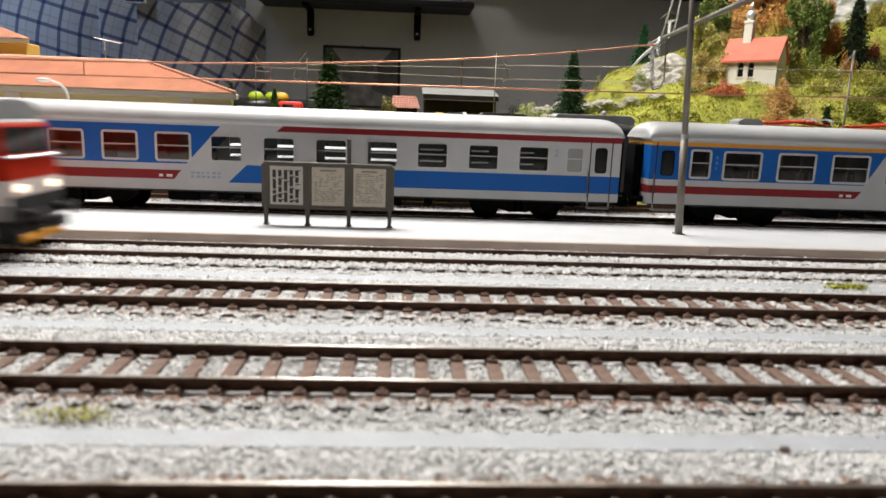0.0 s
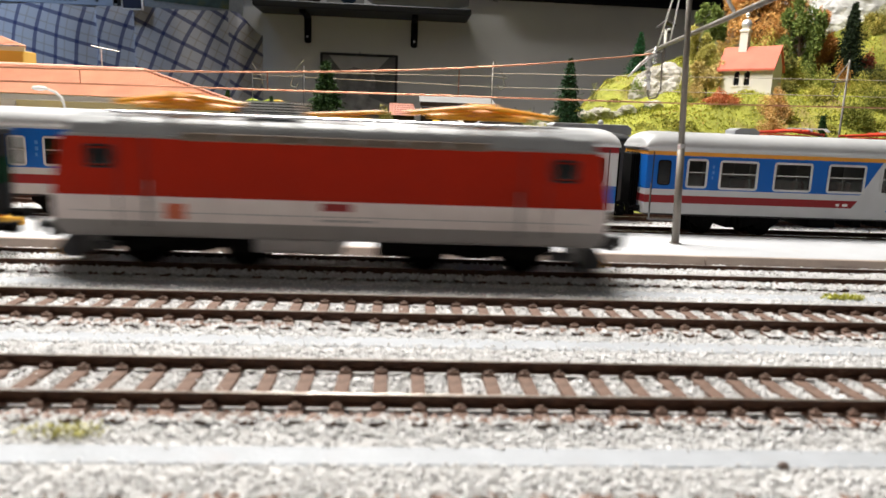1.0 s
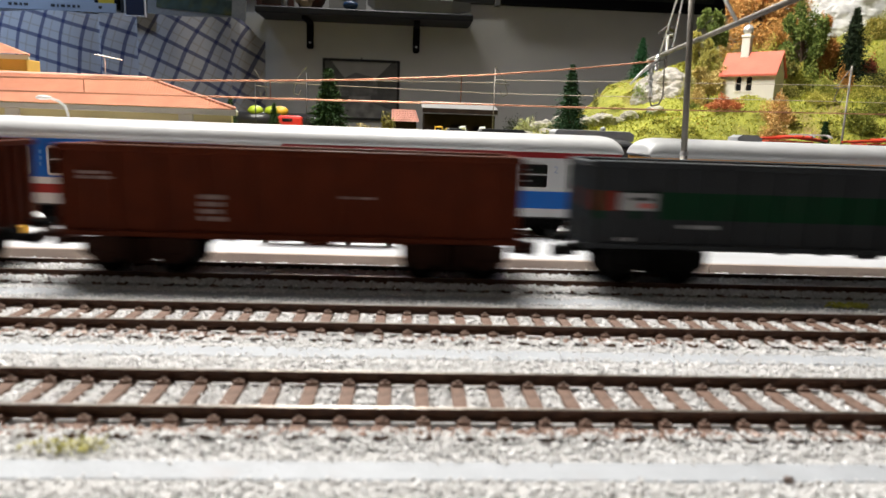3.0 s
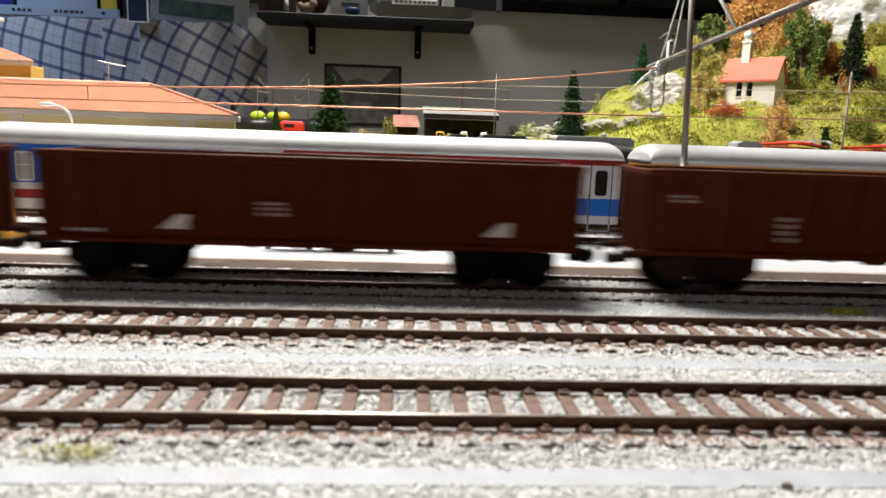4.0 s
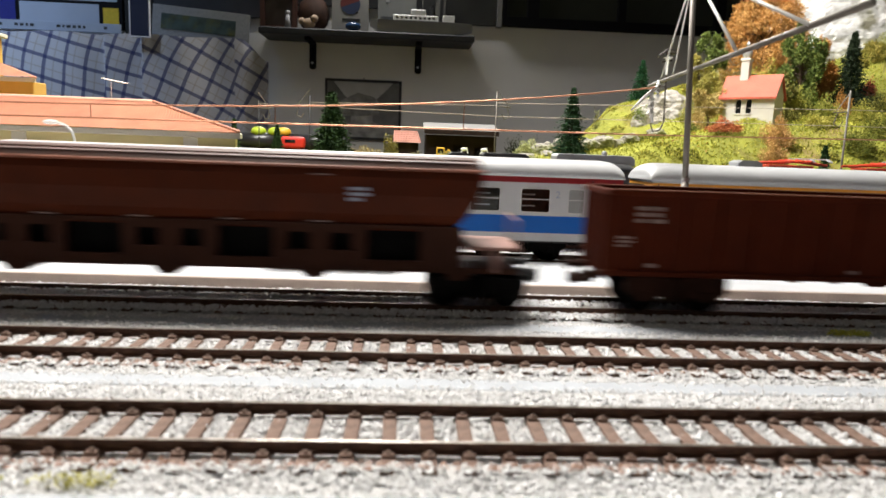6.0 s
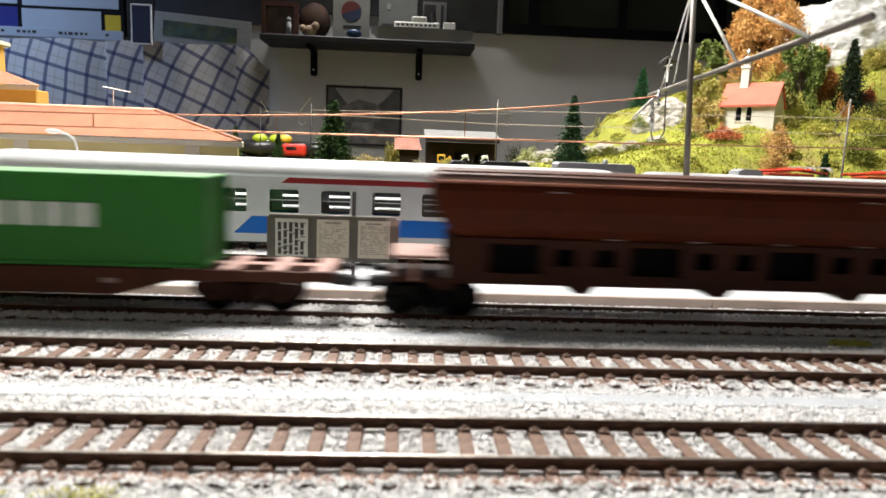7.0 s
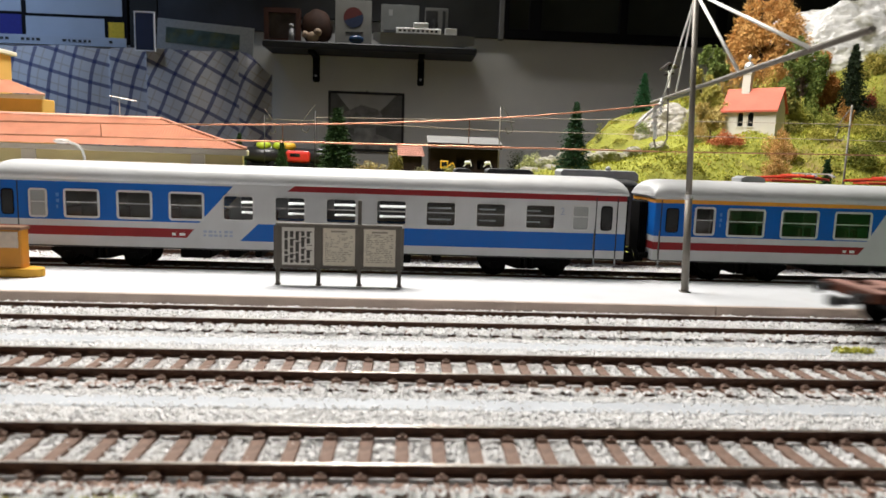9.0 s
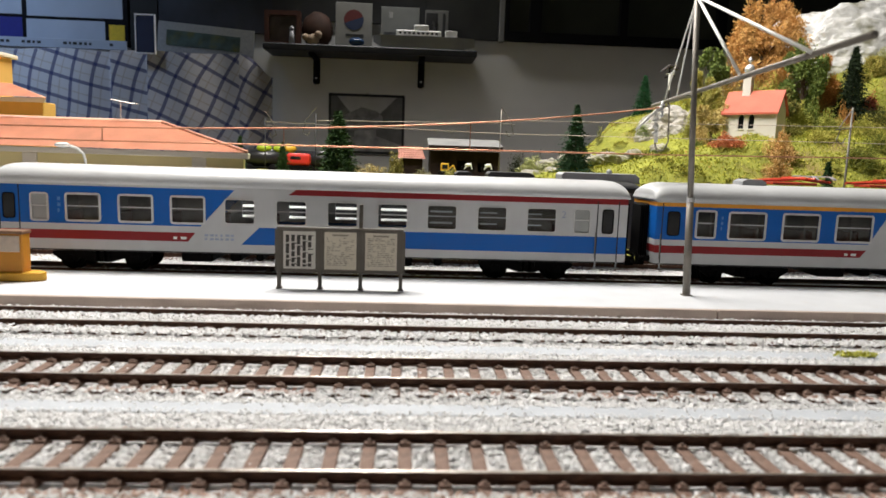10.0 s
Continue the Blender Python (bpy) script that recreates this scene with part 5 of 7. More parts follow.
# ---- chapel, shrine, barn, rear goods ----
def chapel():
    c = thing("chapel", at(299.5, 482, 0, 0, 0, -45), "small white chapel with a red roof and bell turret", "chapel")
    wall = material("chapel_white", (0.72, 0.69, 0.62), 0.85, 0, 0.06, 40, 0.2, 400)
    redr = material("chapel_red_roof", (0.50, 0.112, 0.064), 0.7, 0, 0.12, 60, 0.3, 500)
    h, dp = 23.0, 25.0
    holes = [(-10.2, -5.2, 91.5, 104), (-1.2, 3.8, 91.5, 104)]
    part("wall", panel(bmesh.new(), -h, h, 56, 108, holes, 0, 3), wall, c)
    w = bmesh.new()
    box(w, -h, -h + 3, 3, dp, 56, 108)
    box(w, -h + 3, h, dp - 3, dp, 56, 108)
    for x in (-h, h - 3):
        extrude_poly(w, [(0, 107.9), (dp, 107.9), (dp / 2, 123.6)], "x", x, x + 3)
    box(w, h - 3, h, 3, dp - 3, 56, 108)
    part("wall", w, wall, c)
    for hl in holes:
        n = part("window", box(bmesh.new(), hl[0], hl[1], 2, 2.5, hl[2], hl[3]), DARK_GLASS, c, "dark arched window")
        a = bmesh.new()
        xm, r = (hl[0] + hl[1]) / 2, 2.5
        for s in (-1, 1):
            pts = [(xm + s * (r + 0.1), hl[3] + 0.1)] + [(xm + s * r * math.cos(radians(t)), hl[3] - r + r * math.sin(radians(t))) for t in range(0, 91, 18)]
            extrude_poly(a, pts, "y", -0.1, 2)
        part("arch", a, wall, n)
        part("sill", box(bmesh.new(), hl[0] - 0.6, hl[1] + 0.6, -0.9, 0.3, hl[2] - 1.2, hl[2] - 0.1, 0.1), wall, n)
    for s in (-1, 1):
        r = bmesh.new()
        ya, yb = dp / 2 - s * (dp / 2 + 3.5), dp / 2
        extrude_poly(r, [(ya, 103.8), (yb, 124.6), (yb, 126.4), (ya, 105.6)], "x", -h - 1.8, h + 1.8)
        part("roof_slope", r, redr, c, "matt red roof")
    t = bmesh.new()
    box(t, -11.6, -4.4, dp / 2 - 3.6, dp / 2 + 3.6, 116, 140, 0.3)
    box(t, -12.4, -3.6, dp / 2 - 4.4, dp / 2 + 4.4, 139, 141.2, 0.3)
    part("turret", t, wall, c)
    d = bmesh.new()
    ball(d, (-8, dp / 2, 145.5), 4.6, 1, 1, 1.15, 2)
    rod(d, (-8, dp / 2, 149), (-8, dp / 2, 157), 0.6, seg=6)
    ball(d, (-8, dp / 2, 154), 2.0, sub=2)
    part("turret_dome", d, BRIGHT, c, "silver turret dome", None, True)


chapel()


def shrine():
    bm = bmesh.new()
    rod(bm, (0, 0, 0), (-3, 0, 66), 1.2, 1.0, seg=6)
    rod(bm, (-7.5, 0, 55), (3, 0, 57), 0.8, seg=6)
    extrude_poly(bm, [(-11, 62), (-3, 68.5), (6, 64), (5.5, 62.4), (-3, 66.4), (-10.6, 60.4)], "y", -5, 5)
    rod(bm, (-2.5, -2.2, 42), (-2.7, -2.2, 58), 1.3, 1.8, seg=8, mi=1)
    rod(bm, (-7, -2.2, 58.5), (2, -2.2, 59.5), 0.8, seg=6, mi=1)
    ball(bm, (-2.7, -1.6, 59), 1.4)
    s = part("wayside_cross", bm, [material("shrine_wood", (0.04, 0.032, 0.03), 0.8), WHITE], None, "", at(264, 585, 92))
    tagged(s, "dark wooden wayside cross with a small roof", "statue")


shrine()


def barn():
    b = thing("barn", at(0, 0, 34), "long dark wooden shed with a pale grey roof", "shed")
    wood = material("dark_shed_wood", (0.020, 0.013, 0.011), 0.9, 0, 0.3, 120, 0.4, 500, None, 0.1)
    roof = material("grey_shed_roof", (0.24, 0.24, 0.235), 0.8, 0, 0.12, 60, 0.3, 300)
    part("wall", panel(bmesh.new(), 14, 90, 0, 30, [(44, 54, 0, 20), (66, 74, 8, 18)], 604, 606), wood, b)
    w = bmesh.new()
    box(w, 14, 16, 606, 640, 0, 30)
    box(w, 88, 90, 606, 640, 0, 30)
    box(w, 16, 88, 638, 640, 0, 30)
    part("wall", w, wood, b)
    for k in range(14):
        part("plank", box(bmesh.new(), 14.4 + k * 2.1, 16.2 + k * 2.1, 603.4, 604, 0, 30, 0.1), wood, b)
    r = bmesh.new()
    extrude_poly(r, [(596, 33.5), (645, 42), (645, 44), (596, 35.5)], "x", 12, 92)
    part("roof", r, roof, b, "pale grey sloping roof")
    part("eave_board", box(bmesh.new(), 12.5, 91.5, 595.2, 596, 30.5, 35.4, 0.2), wood, b)
    s = thing("small_shed", at(0, 0, 34), "small shed with a faded pink tiled roof", "shed")
    part("wall", box(bmesh.new(), -18, 7, 612, 640, 0, 22, 0.3), wood, s)
    part("roof_slope", tiled_slope((-20, 608, 20), (10, 608, 20), (-20, 626, 33), (6, 626, 33), 34, 6, 0.6), material("pink_tile", (0.48, 0.24, 0.19), 0.8, 0, 0.15, 90), s, "faded pink tiles")


barn()


def tank_wagon(x, y, z, col, label, dome):
    t = thing("tank_wagon", at(x, y, z), label, "goods wagon", "rear tank wagons")
    b = rod(bmesh.new(), (-27, 0, 16), (27, 0, 16), 9, seg=24)
    for s in (-1, 1):
        ball(b, (s * 27, 0, 16), 9, 0.35, 1, 1, 2)
    part("tank", b, col, t, "", None, True)
    part("frame", box(bmesh.new(), -32, 32, -9, 9, 5, 7.4, 0.4), BLACK, t)
    if dome:
        for x, mt in ((2, dome), (19, dome), (27, AMBER)):
            part("load", ball(bmesh.new(), (x, 0 if mt is dome else 2, 26), 6.5, 1.25, 1.2, 0.85, 2), mt, t, "bright rounded top", None, True)
    for k in (-21, 21):
        bogie(t, k, 16, 4.8, 10, BLACK, BLACK, 7, 12)


BLK_GLOSS = material("glossy_black_tank", (0.02, 0.02, 0.022), 0.3, 0, 0.2, 60)
AMBER = material("amber_paint", (0.72, 0.42, 0.03), 0.4, 0, 0.1, 60)
LIME = material("lime_green_paint", (0.42, 0.55, 0.03), 0.5, 0, 0.1, 60)
REDP = material("bright_red_paint", (0.62, 0.03, 0.02), 0.4, 0, 0.1, 60)
tank_wagon(-160, 590, 34, BLK_GLOSS, "black tank wagon with lime-green load on top", LIME)
tank_wagon(-98, 592, 34, BLK_GLOSS, "black tank wagon with a red cover", None)


def lorry():
    l = thing("red_lorry", at(-118, 560, 36), "small bright red lorry among the rear wagons", "lorry")
    part("cab", box(bmesh.new(), -12, 12, -6, 6, 8, 20, 3.2, 0, 3), REDP, l)
    part("windscreen", box(bmesh.new(), -7, 3, -6.3, -5.8, 14, 17.0, 0.2), DARK_GLASS, l)
    for x in (-8, 8):
        part("wheel", rod(bmesh.new(), (x, -7, 4), (x, -5, 4), 4, seg=16), BLACK, l)
    part("chassis", box(bmesh.new(), -14, 14, -5, 5, 5, 8, 0.3), BLACK, l)
    e = thing("excavator", at(29, 575, 36), "small yellow excavator beside the shed", "excavator")
    part("cab", box(bmesh.new(), -4, 4, -4, 4, 6, 15, 0.6), YEL_DIG, e)
    part("cab_window", box(bmesh.new(), -3, 3, -4.3, -3.9, 9, 13.5, 0.3), DARK_GLASS, e)
    part("undercarriage", box(bmesh.new(), -7, 7, -5, 5, 1.5, 7, 1.2), BLACK, e)
    a = bmesh.new()
    rod(a, (4, 0, 9), (9, 0, 13), 0.7, seg=6)
    rod(a, (9, 0, 13), (12, 0, 6), 0.6, seg=6)
    part("arm", a, YEL_DIG, e)


YEL_DIG = material("digger_yellow", (0.75, 0.42, 0.02), 0.5)
lorry()


def motorbike(x):
    m = thing("motorbike", at(x, 560, 43), "tiny pale model motorbike by the shed", "motorbike", "motorbikes")
    for d in (-4, 4):
        part("wheel", rod(bmesh.new(), (d, -0.6, 3), (d, 0.6, 3), 3, seg=14), BLACK, m)
    b = bmesh.new()
    rod(b, (-4, 0, 3), (0, 0, 7), 0.9, seg=6)
    rod(b, (4, 0, 3), (2, 0, 9), 0.8, seg=6)
    ball(b, (0, 0, 7), 2.2, 1.6, 0.7, 0.8)
    part("frame", b, WHITE, m)


motorbike(52)
motorbike(72)


# ---- on the room's rear wall ----
def cloth():
    m = bpy.data.materials.new("checked_cloth")
    m.use_nodes = True
    N, L = m.node_tree.nodes, m.node_tree.links
    bs = N["Principled BSDF"]
    bs.inputs["Roughness"].default_value = 0.9
    uv = N.new("ShaderNodeUVMap")
    uv.uv_map = "weave"
    sep = N.new("ShaderNodeSeparateXYZ")
    L.new(uv.outputs[0], sep.inputs[0])
    col = None

    def stripe(src, shift, width):
        a, b, c = N.new("ShaderNodeMath"), N.new("ShaderNodeMath"), N.new("ShaderNodeMath")
        a.operation, b.operation, c.operation = "ADD", "FRACT", "LESS_THAN"
        a.inputs[1].default_value, c.inputs[1].default_value = shift, width
        L.new(src, a.inputs[0]), L.new(a.outputs[0], b.inputs[0]), L.new(b.outputs[0], c.inputs[0])
        return c.outputs[0]

    for src, shift, width, c, k in ((sep.outputs[0], 0.5, 0.06, (0.42, 0.36, 0.30), 0.5), (sep.outputs[1], 0.5, 0.06, (0.42, 0.36, 0.30), 0.5),
                                    (sep.outputs[0], 0.0, 0.17, (0.02, 0.03, 0.15), 0.72), (sep.outputs[1], 0.0, 0.17, (0.02, 0.03, 0.15), 0.72)):
        mk = N.new("ShaderNodeMath")
        mk.operation = "MULTIPLY"
        mk.inputs[1].default_value = k
        L.new(stripe(src, shift, width), mk.inputs[0])
        mx = N.new("ShaderNodeMix")
        mx.data_type = "RGBA"
        mx.inputs[7].default_value = (*c, 1)
        if col is None:
            mx.inputs[6].default_value = (0.60, 0.60, 0.64, 1)
        else:
            L.new(col, mx.inputs[6])
        L.new(mk.outputs[0], mx.inputs[0])
        col = mx.outputs[2]
    L.new(col, bs.inputs["Base Color"])
    bm = bmesh.new()
    lay = bm.loops.layers.uv.new("weave")
    nx, nz = 240, 50
    rows = []
    for j in range(nz + 1):
        row = []
        for i in range(nx + 1):
            u, w = i / nx, j / nz
            x = -905 + 610 * u
            top = 243 + 3 * u + 2 * math.sin(u * 23) - 34 * smooth((u - 0.93) / 0.07)
            z = -60 + (top + 60) * w
            y = 1272 + 3 * math.sin(u * 38 + 1.5 * w) + 4 * math.sin(u * 17 - 2 * w)
            # two overlapping folds, and a rounded turn at the free end
            y -= 16 * smooth((x + 604) / 8) * (1 - smooth((x + 590) / 70)) + 22 * smooth((x + 530) / 8) * (1 - smooth((x + 520) / 160))
            y += 46 * smooth((x + 335) / 40)
            row.append((bm.verts.new((x, y, z)), u))
        rows.append(row)
    for a, b in zip(rows, rows[1:]):
        for i in range(nx):
            f = bm.faces.new((a[i][0], a[i + 1][0], b[i + 1][0], b[i][0]))
            for lp in f.loops:
                p = lp.vert.co
                u = (p.x + 905) / 610
                um = sum(w.vert.co.x for w in f.loops) / 4
                an = radians(-12) if um < -597 else radians(-17) if um < -524 else radians(-27)
                q = Vector((p.x * (1.12 if um > -350 else 1.0) + 3 * math.sin(p.z * 0.04), p.z - 4 * math.sin((p.x + 905) * 0.016)))
                lp[lay].uv = ((q.x * math.cos(an) + q.y * math.sin(an)) / 39, (-q.x * math.sin(an) + q.y * math.cos(an)) / 41)
    tagged(part("checked_cloth", bm, m, None, "", None, True), "draped white cloth with a blue check pattern", "cloth")


cloth()


def wall_things():
    blackp = material("black_lacquer", (0.008, 0.008, 0.010), 0.8, spec=0.1)
    sh = thing("wall_shelf", at(0, 0, 0), "dark grey wall shelf on two black brackets", "shelf")
    part("board", box(bmesh.new(), -300, 122, 1250, 1349, 257, 270, 2), material("shelf_grey", (0.032, 0.035, 0.042), 0.6, 0, 0.1, 10), sh)
    for x in (-207, 13):
        b = bmesh.new()
        box(b, x - 7, x + 7, 1338, 1348, 202, 257, 3)
        box(b, x - 6, x + 6, 1265, 1345, 250, 256.8, 1)
        part("bracket", b, blackp, sh)
        part("screw", rod(bmesh.new(), (x, 1336, 214), (x, 1339, 214), 2.4, seg=10), BRIGHT, sh)
    pf = thing("framed_picture", at(0, 1344, 0), "grey street photograph in a thin dark frame", "picture")
    part("frame", frame_ring(bmesh.new(), -181, -20, 60, 185, 4, 5, 8, 1.5), DARK, pf)
    part("photo", box(bmesh.new(), -177, -24, 0, 2, 63, 181), material("photo_grey", (0.34, 0.34, 0.335), 0.6, 0, 0.45, 45), pf)
    s = bmesh.new()
    extrude_poly(s, [(-165, 180), (-36, 180), (-85, 135), (-122, 133)], "y", -0.6, 0.2)
    part("sky_patch", s, material("photo_pale", (0.52, 0.52, 0.52), 0.6, 0, 0.1, 30), pf)
    s = bmesh.new()
    extrude_poly(s, [(-176, 180), (-163, 180), (-126, 132), (-126, 95), (-176, 80)], "y", -0.8, 0.2)
    extrude_poly(s, [(-25, 180), (-38, 180), (-80, 135), (-80, 98), (-25, 80)], "y", -0.8, 0.2)
    part("dark_patch", s, material("photo_dark", (0.16, 0.16, 0.16), 0.6, 0, 0.3, 40), pf)
    part("roofline", extrude_poly(bmesh.new(), [(-148, 140), (-112, 158), (-78, 150), (-66, 138), (-66, 112), (-148, 108)], "y", -1.0, 0.2), material("photo_mid", (0.24, 0.24, 0.24), 0.6, 0, 0.4, 60), pf)
    part("hook", ball(bmesh.new(), (-100, 0, 187), 2), BRIGHT, pf)
    pa = thing("abstract_painting", at(0, 1335, 0), "abstract painting of white, blue and yellow fields with black lines", "painting")
    part("canvas", box(bmesh.new(), -1000, -590, 0, 12, 262, 470, 1), blackp, pa)
    bw = material("bluish_white_paint", (0.34, 0.385, 0.47), 0.6, 0, 0.05, 20)
    for n, (a, b, c, d), mt in (("white_field", (-990, -800, 318, 366), bw), ("white_field", (-790, -600, 316, 366), bw), ("white_field", (-792, -636, 272, 310), bw), ("blue_field", (-990, -800, 272, 312), material("deep_blue", (0.008, 0.012, 0.17), 0.6)), ("yellow_field", (-628, -597, 270, 304), material("mustard", (0.60, 0.42, 0.02), 0.6)), ("white_field", (-990, -600, 374, 440), bw)):
        part(n, box(bmesh.new(), a, b, -1, 0.5, c, d), mt, pa)
    lb = thing("paper_strip", at(0, 1300, 0), "white strip of paper with a row of small dark marks", "paper")
    part("strip", box(bmesh.new(), -900, -580, 0, 4, 250, 268, 0.5), bw, lb)
    r = random.Random(3)
    x = -880.0
    while x < -600:
        w = r.uniform(3, 8)
        if r.random() < 0.7:
            part("mark", box(bmesh.new(), x, x + w, -0.6, 0.2, 257, 262), DARK, lb)
        x += w + 4
    gl = thing("glass_block", at(-520, 1240, 236), "upright clear glass block with bright edges", "ornament")
    part("core", box(bmesh.new(), -17, 17, -2, 2, 3, 72, 1), material("bluish_glass", (0.05, 0.06, 0.11), 0.1, 0, 0.1, 20), gl)
    # Glow along the block's edges painted in as white strips.
    e = bmesh.new()
    for a in ((-19.5, -17, 0, 75), (17, 19.5, 0, 75), (-17, 17, 72, 75), (-17, 17, 0, 3)):
        box(e, a[0], a[1], -2.5, 2.5, a[2], a[3], 0.6)
    part("bright_edge", e, material("edge_glow_white", (0.9, 0.9, 0.95), 0.2), gl)
    gp = thing("landscape_card", at(-430, 1320, 0), "tilted white card with a green landscape", "picture")
    part("card", box(bmesh.new(), -98, 96, -1, 1, 0, 62, 0.5), material("dull_white_card", (0.30, 0.31, 0.32), 0.7), gp, "", at(0, 0, 246, 0, 4, 0))
    part("landscape", box(bmesh.new(), -80, 68, -2, -1, 16, 46), material("dark_landscape", (0.05, 0.085, 0.08), 0.6, 0, 0.5, 40, 0, 1, ((0.10, 0.11, 0.03), 30, 0.5)), gp, "", at(0, 0, 246, 0, 4, 0))
    for n, a, lab, c in (("black_board", (-588, -532, 246, 520), "narrow black upright panel beside the painting", (0.008, 0.008, 0.009)), ("dark_picture", (-530, -298, 300, 520), "large dark blue-grey picture", (0.03, 0.035, 0.05)), ("dark_picture", (20, 174, 306, 520), "dark picture behind the shelf", (0.03, 0.032, 0.032)), ("dark_picture", (-300, 20, 330, 520), "dark wall picture behind the shelf", (0.03, 0.032, 0.036))):
        b = part(n, box(bmesh.new(), a[0], a[1], 1340, 1348, a[2], a[3], 1), material("dim_canvas", c, 0.5, 0, 0.4, 12))
        tagged(b, lab, "picture")
    w = thing("window_1", at(0, 0, 0), "dark wide window with black frame bars", "window", "", "structure")
    part("window_frame", panel(bmesh.new(), 186, 1200, 306, 620, [(194, 238, 324, 600), (262, 430, 324, 600), (446, 640, 324, 600), (660, 900, 324, 600)], 1326, 1346), blackp, w)
    part("pane", box(bmesh.new(), 190, 1190, 1340, 1343, 318, 610), material("night_glass", (0.040, 0.043, 0.036), 0.7, 0, 0.2, 10, spec=0.1), w)
    part("window_post", box(bmesh.new(), 175, 185, 1330, 1349, 303, 620, 0.5), material("window_white", (0.22, 0.22, 0.22), 0.6), w)


wall_things()


def shelf_things():
    z = 270.2
    t = thing("framed_ornament", at(-262, 1300, z), "brown framed box standing on the shelf", "ornament")
    part("frame", frame_ring(bmesh.new(), -42, 30, 0, 68, 0, 9, 14, 2), material("dark_red_wood", (0.06, 0.02, 0.012), 0.5, 0, 0.2, 30), t)
    part("backing", box(bmesh.new(), -38, 26, -2, 1, 3, 64), material("dim_print", (0.10, 0.08, 0.075), 0.7, 0, 0.5, 30), t)
    b = ball(bmesh.new(), (0, 0, 36), 32, 1, 0.8, 1.15, 3)
    for v in b.verts:
        v.co *= 1 + 0.06 * noise.noise(v.co * 0.12)
    tagged(part("round_basket", b, material("dark_orange_brown", (0.04, 0.014, 0.006), 0.8, 0, 0.4, 40, 0.6, 80), None, "", at(-202, 1312, z), True), "dark orange-brown rounded basket on the shelf", "basket")
    d = ball(bmesh.new(), (0, 0, 11), 11, 1.2, 0.9, 1)
    ball(d, (11, -3, 20), 8, 1, 1, 1)
    ball(d, (-14, -2, 15), 7, 1, 1, 1)
    tagged(part("stuffed_toy", d, material("beige_plush", (0.38, 0.28, 0.2), 0.95, 0, 0.3, 60), None, "", at(-205, 1268, z), True), "small beige stuffed toy on the shelf", "toy")
    d = rod(bmesh.new(), (0, 0, 0), (0, 0, 26), 6, 4, seg=14)
    ball(d, (0, 0, 30), 5)
    tagged(part("figurine", d, material("grey_white_ceramic", (0.30, 0.30, 0.32), 0.4), None, "", at(-246, 1266, z), True), "small grey ceramic figurine on the shelf", "ornament")
    # Card, booklet and carton colours darkened for the dim light on the shelf.
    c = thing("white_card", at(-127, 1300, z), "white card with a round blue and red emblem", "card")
    part("card", box(bmesh.new(), -37, 37, 0, 4, 0, 92, 0.6), material("card_dimmed_white", (0.25, 0.25, 0.24), 0.7, 0, 0.08, 40), c)
    for nm, a0, a1, col in (("emblem_top", 20, 200, (0.12, 0.02, 0.02)), ("emblem_bottom", 200, 380, (0.02, 0.035, 0.09))):
        p = [(20 * math.cos(radians(a0 + (a1 - a0) * k / 16)), 58 + 20 * math.sin(radians(a0 + (a1 - a0) * k / 16))) for k in range(17)]
        part(nm, extrude_poly(bmesh.new(), p, "y", -0.8, 0.1), material(nm, col, 0.6), c)
    part("printed_line", box(bmesh.new(), -16, 20, -0.8, 0.1, 26, 30), DARK, c)
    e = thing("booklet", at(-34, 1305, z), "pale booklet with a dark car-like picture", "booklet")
    part("cover", box(bmesh.new(), -38, 40, 0, 5, 0, 88, 0.6), material("booklet_dimmed_pale", (0.19, 0.20, 0.20), 0.7, 0, 0.08, 40), e)
    part("picture_patch", box(bmesh.new(), -32, 30, -0.8, 0.1, 8, 38), material("booklet_dark", (0.05, 0.055, 0.06), 0.6, 0, 0.4, 60), e)
    part("emblem", box(bmesh.new(), -22, -14, -0.8, 0.1, 66, 78, 0.1), GREY, e)
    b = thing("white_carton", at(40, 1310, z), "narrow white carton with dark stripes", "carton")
    part("carton", box(bmesh.new(), -22, 26, 0, 20, 0, 86, 0.8), material("carton_dimmed_white", (0.15, 0.15, 0.145), 0.7), b)
    part("stripe", box(bmesh.new(), -20, 4, -0.8, 0.1, 16, 80), DARK, b)
    part("stripe", box(bmesh.new(), 14, 20, -0.8, 0.1, 24, 80), DARK, b)
    s = thing("model_ship", at(20, 1268, z), "grey model ship with white superstructure on the shelf", "model ship")
    h = bmesh.new()
    rings = []
    for x, w, lo in ((-105, 4, 12), (-90, 12, 3), (0, 15, 0), (60, 13, 0), (98, 2, 8)):
        rings.append([h.verts.new(p) for p in ((x, -w, 24), (x, -w * 0.7, lo), (x, w * 0.7, lo), (x, w, 24))])
    for p, q in zip(rings, rings[1:]):
        for i in range(4):
            h.faces.new((p[i], p[(i + 1) % 4], q[(i + 1) % 4], q[i]))
    h.faces.new(rings[0]), h.faces.new(rings[-1])
    part("hull", h, material("ship_grey", (0.30, 0.31, 0.33), 0.5, 0, 0.1, 30), s)
    part("superstructure", box(bmesh.new(), -60, 30, -8, 8, 23.5, 36, 2), WHITE, s, "white superstructure")
    part("bridge", box(bmesh.new(), -25, 5, -7, 7, 35.5, 47, 2), WHITE, s)
    part("deck_house", box(bmesh.new(), 38, 62, -6, 6, 23.5, 38, 1), WHITE, s)
    part("funnel", rod(bmesh.new(), (20, 0, 35), (16, 0, 55), 5, 4, seg=12), DARK, s)
    w = bmesh.new()
    for k in range(9):
        box(w, -54 + k * 9, -49 + k * 9, -8.3, -7.8, 28, 32)
    part("portholes", w, DARK, s)
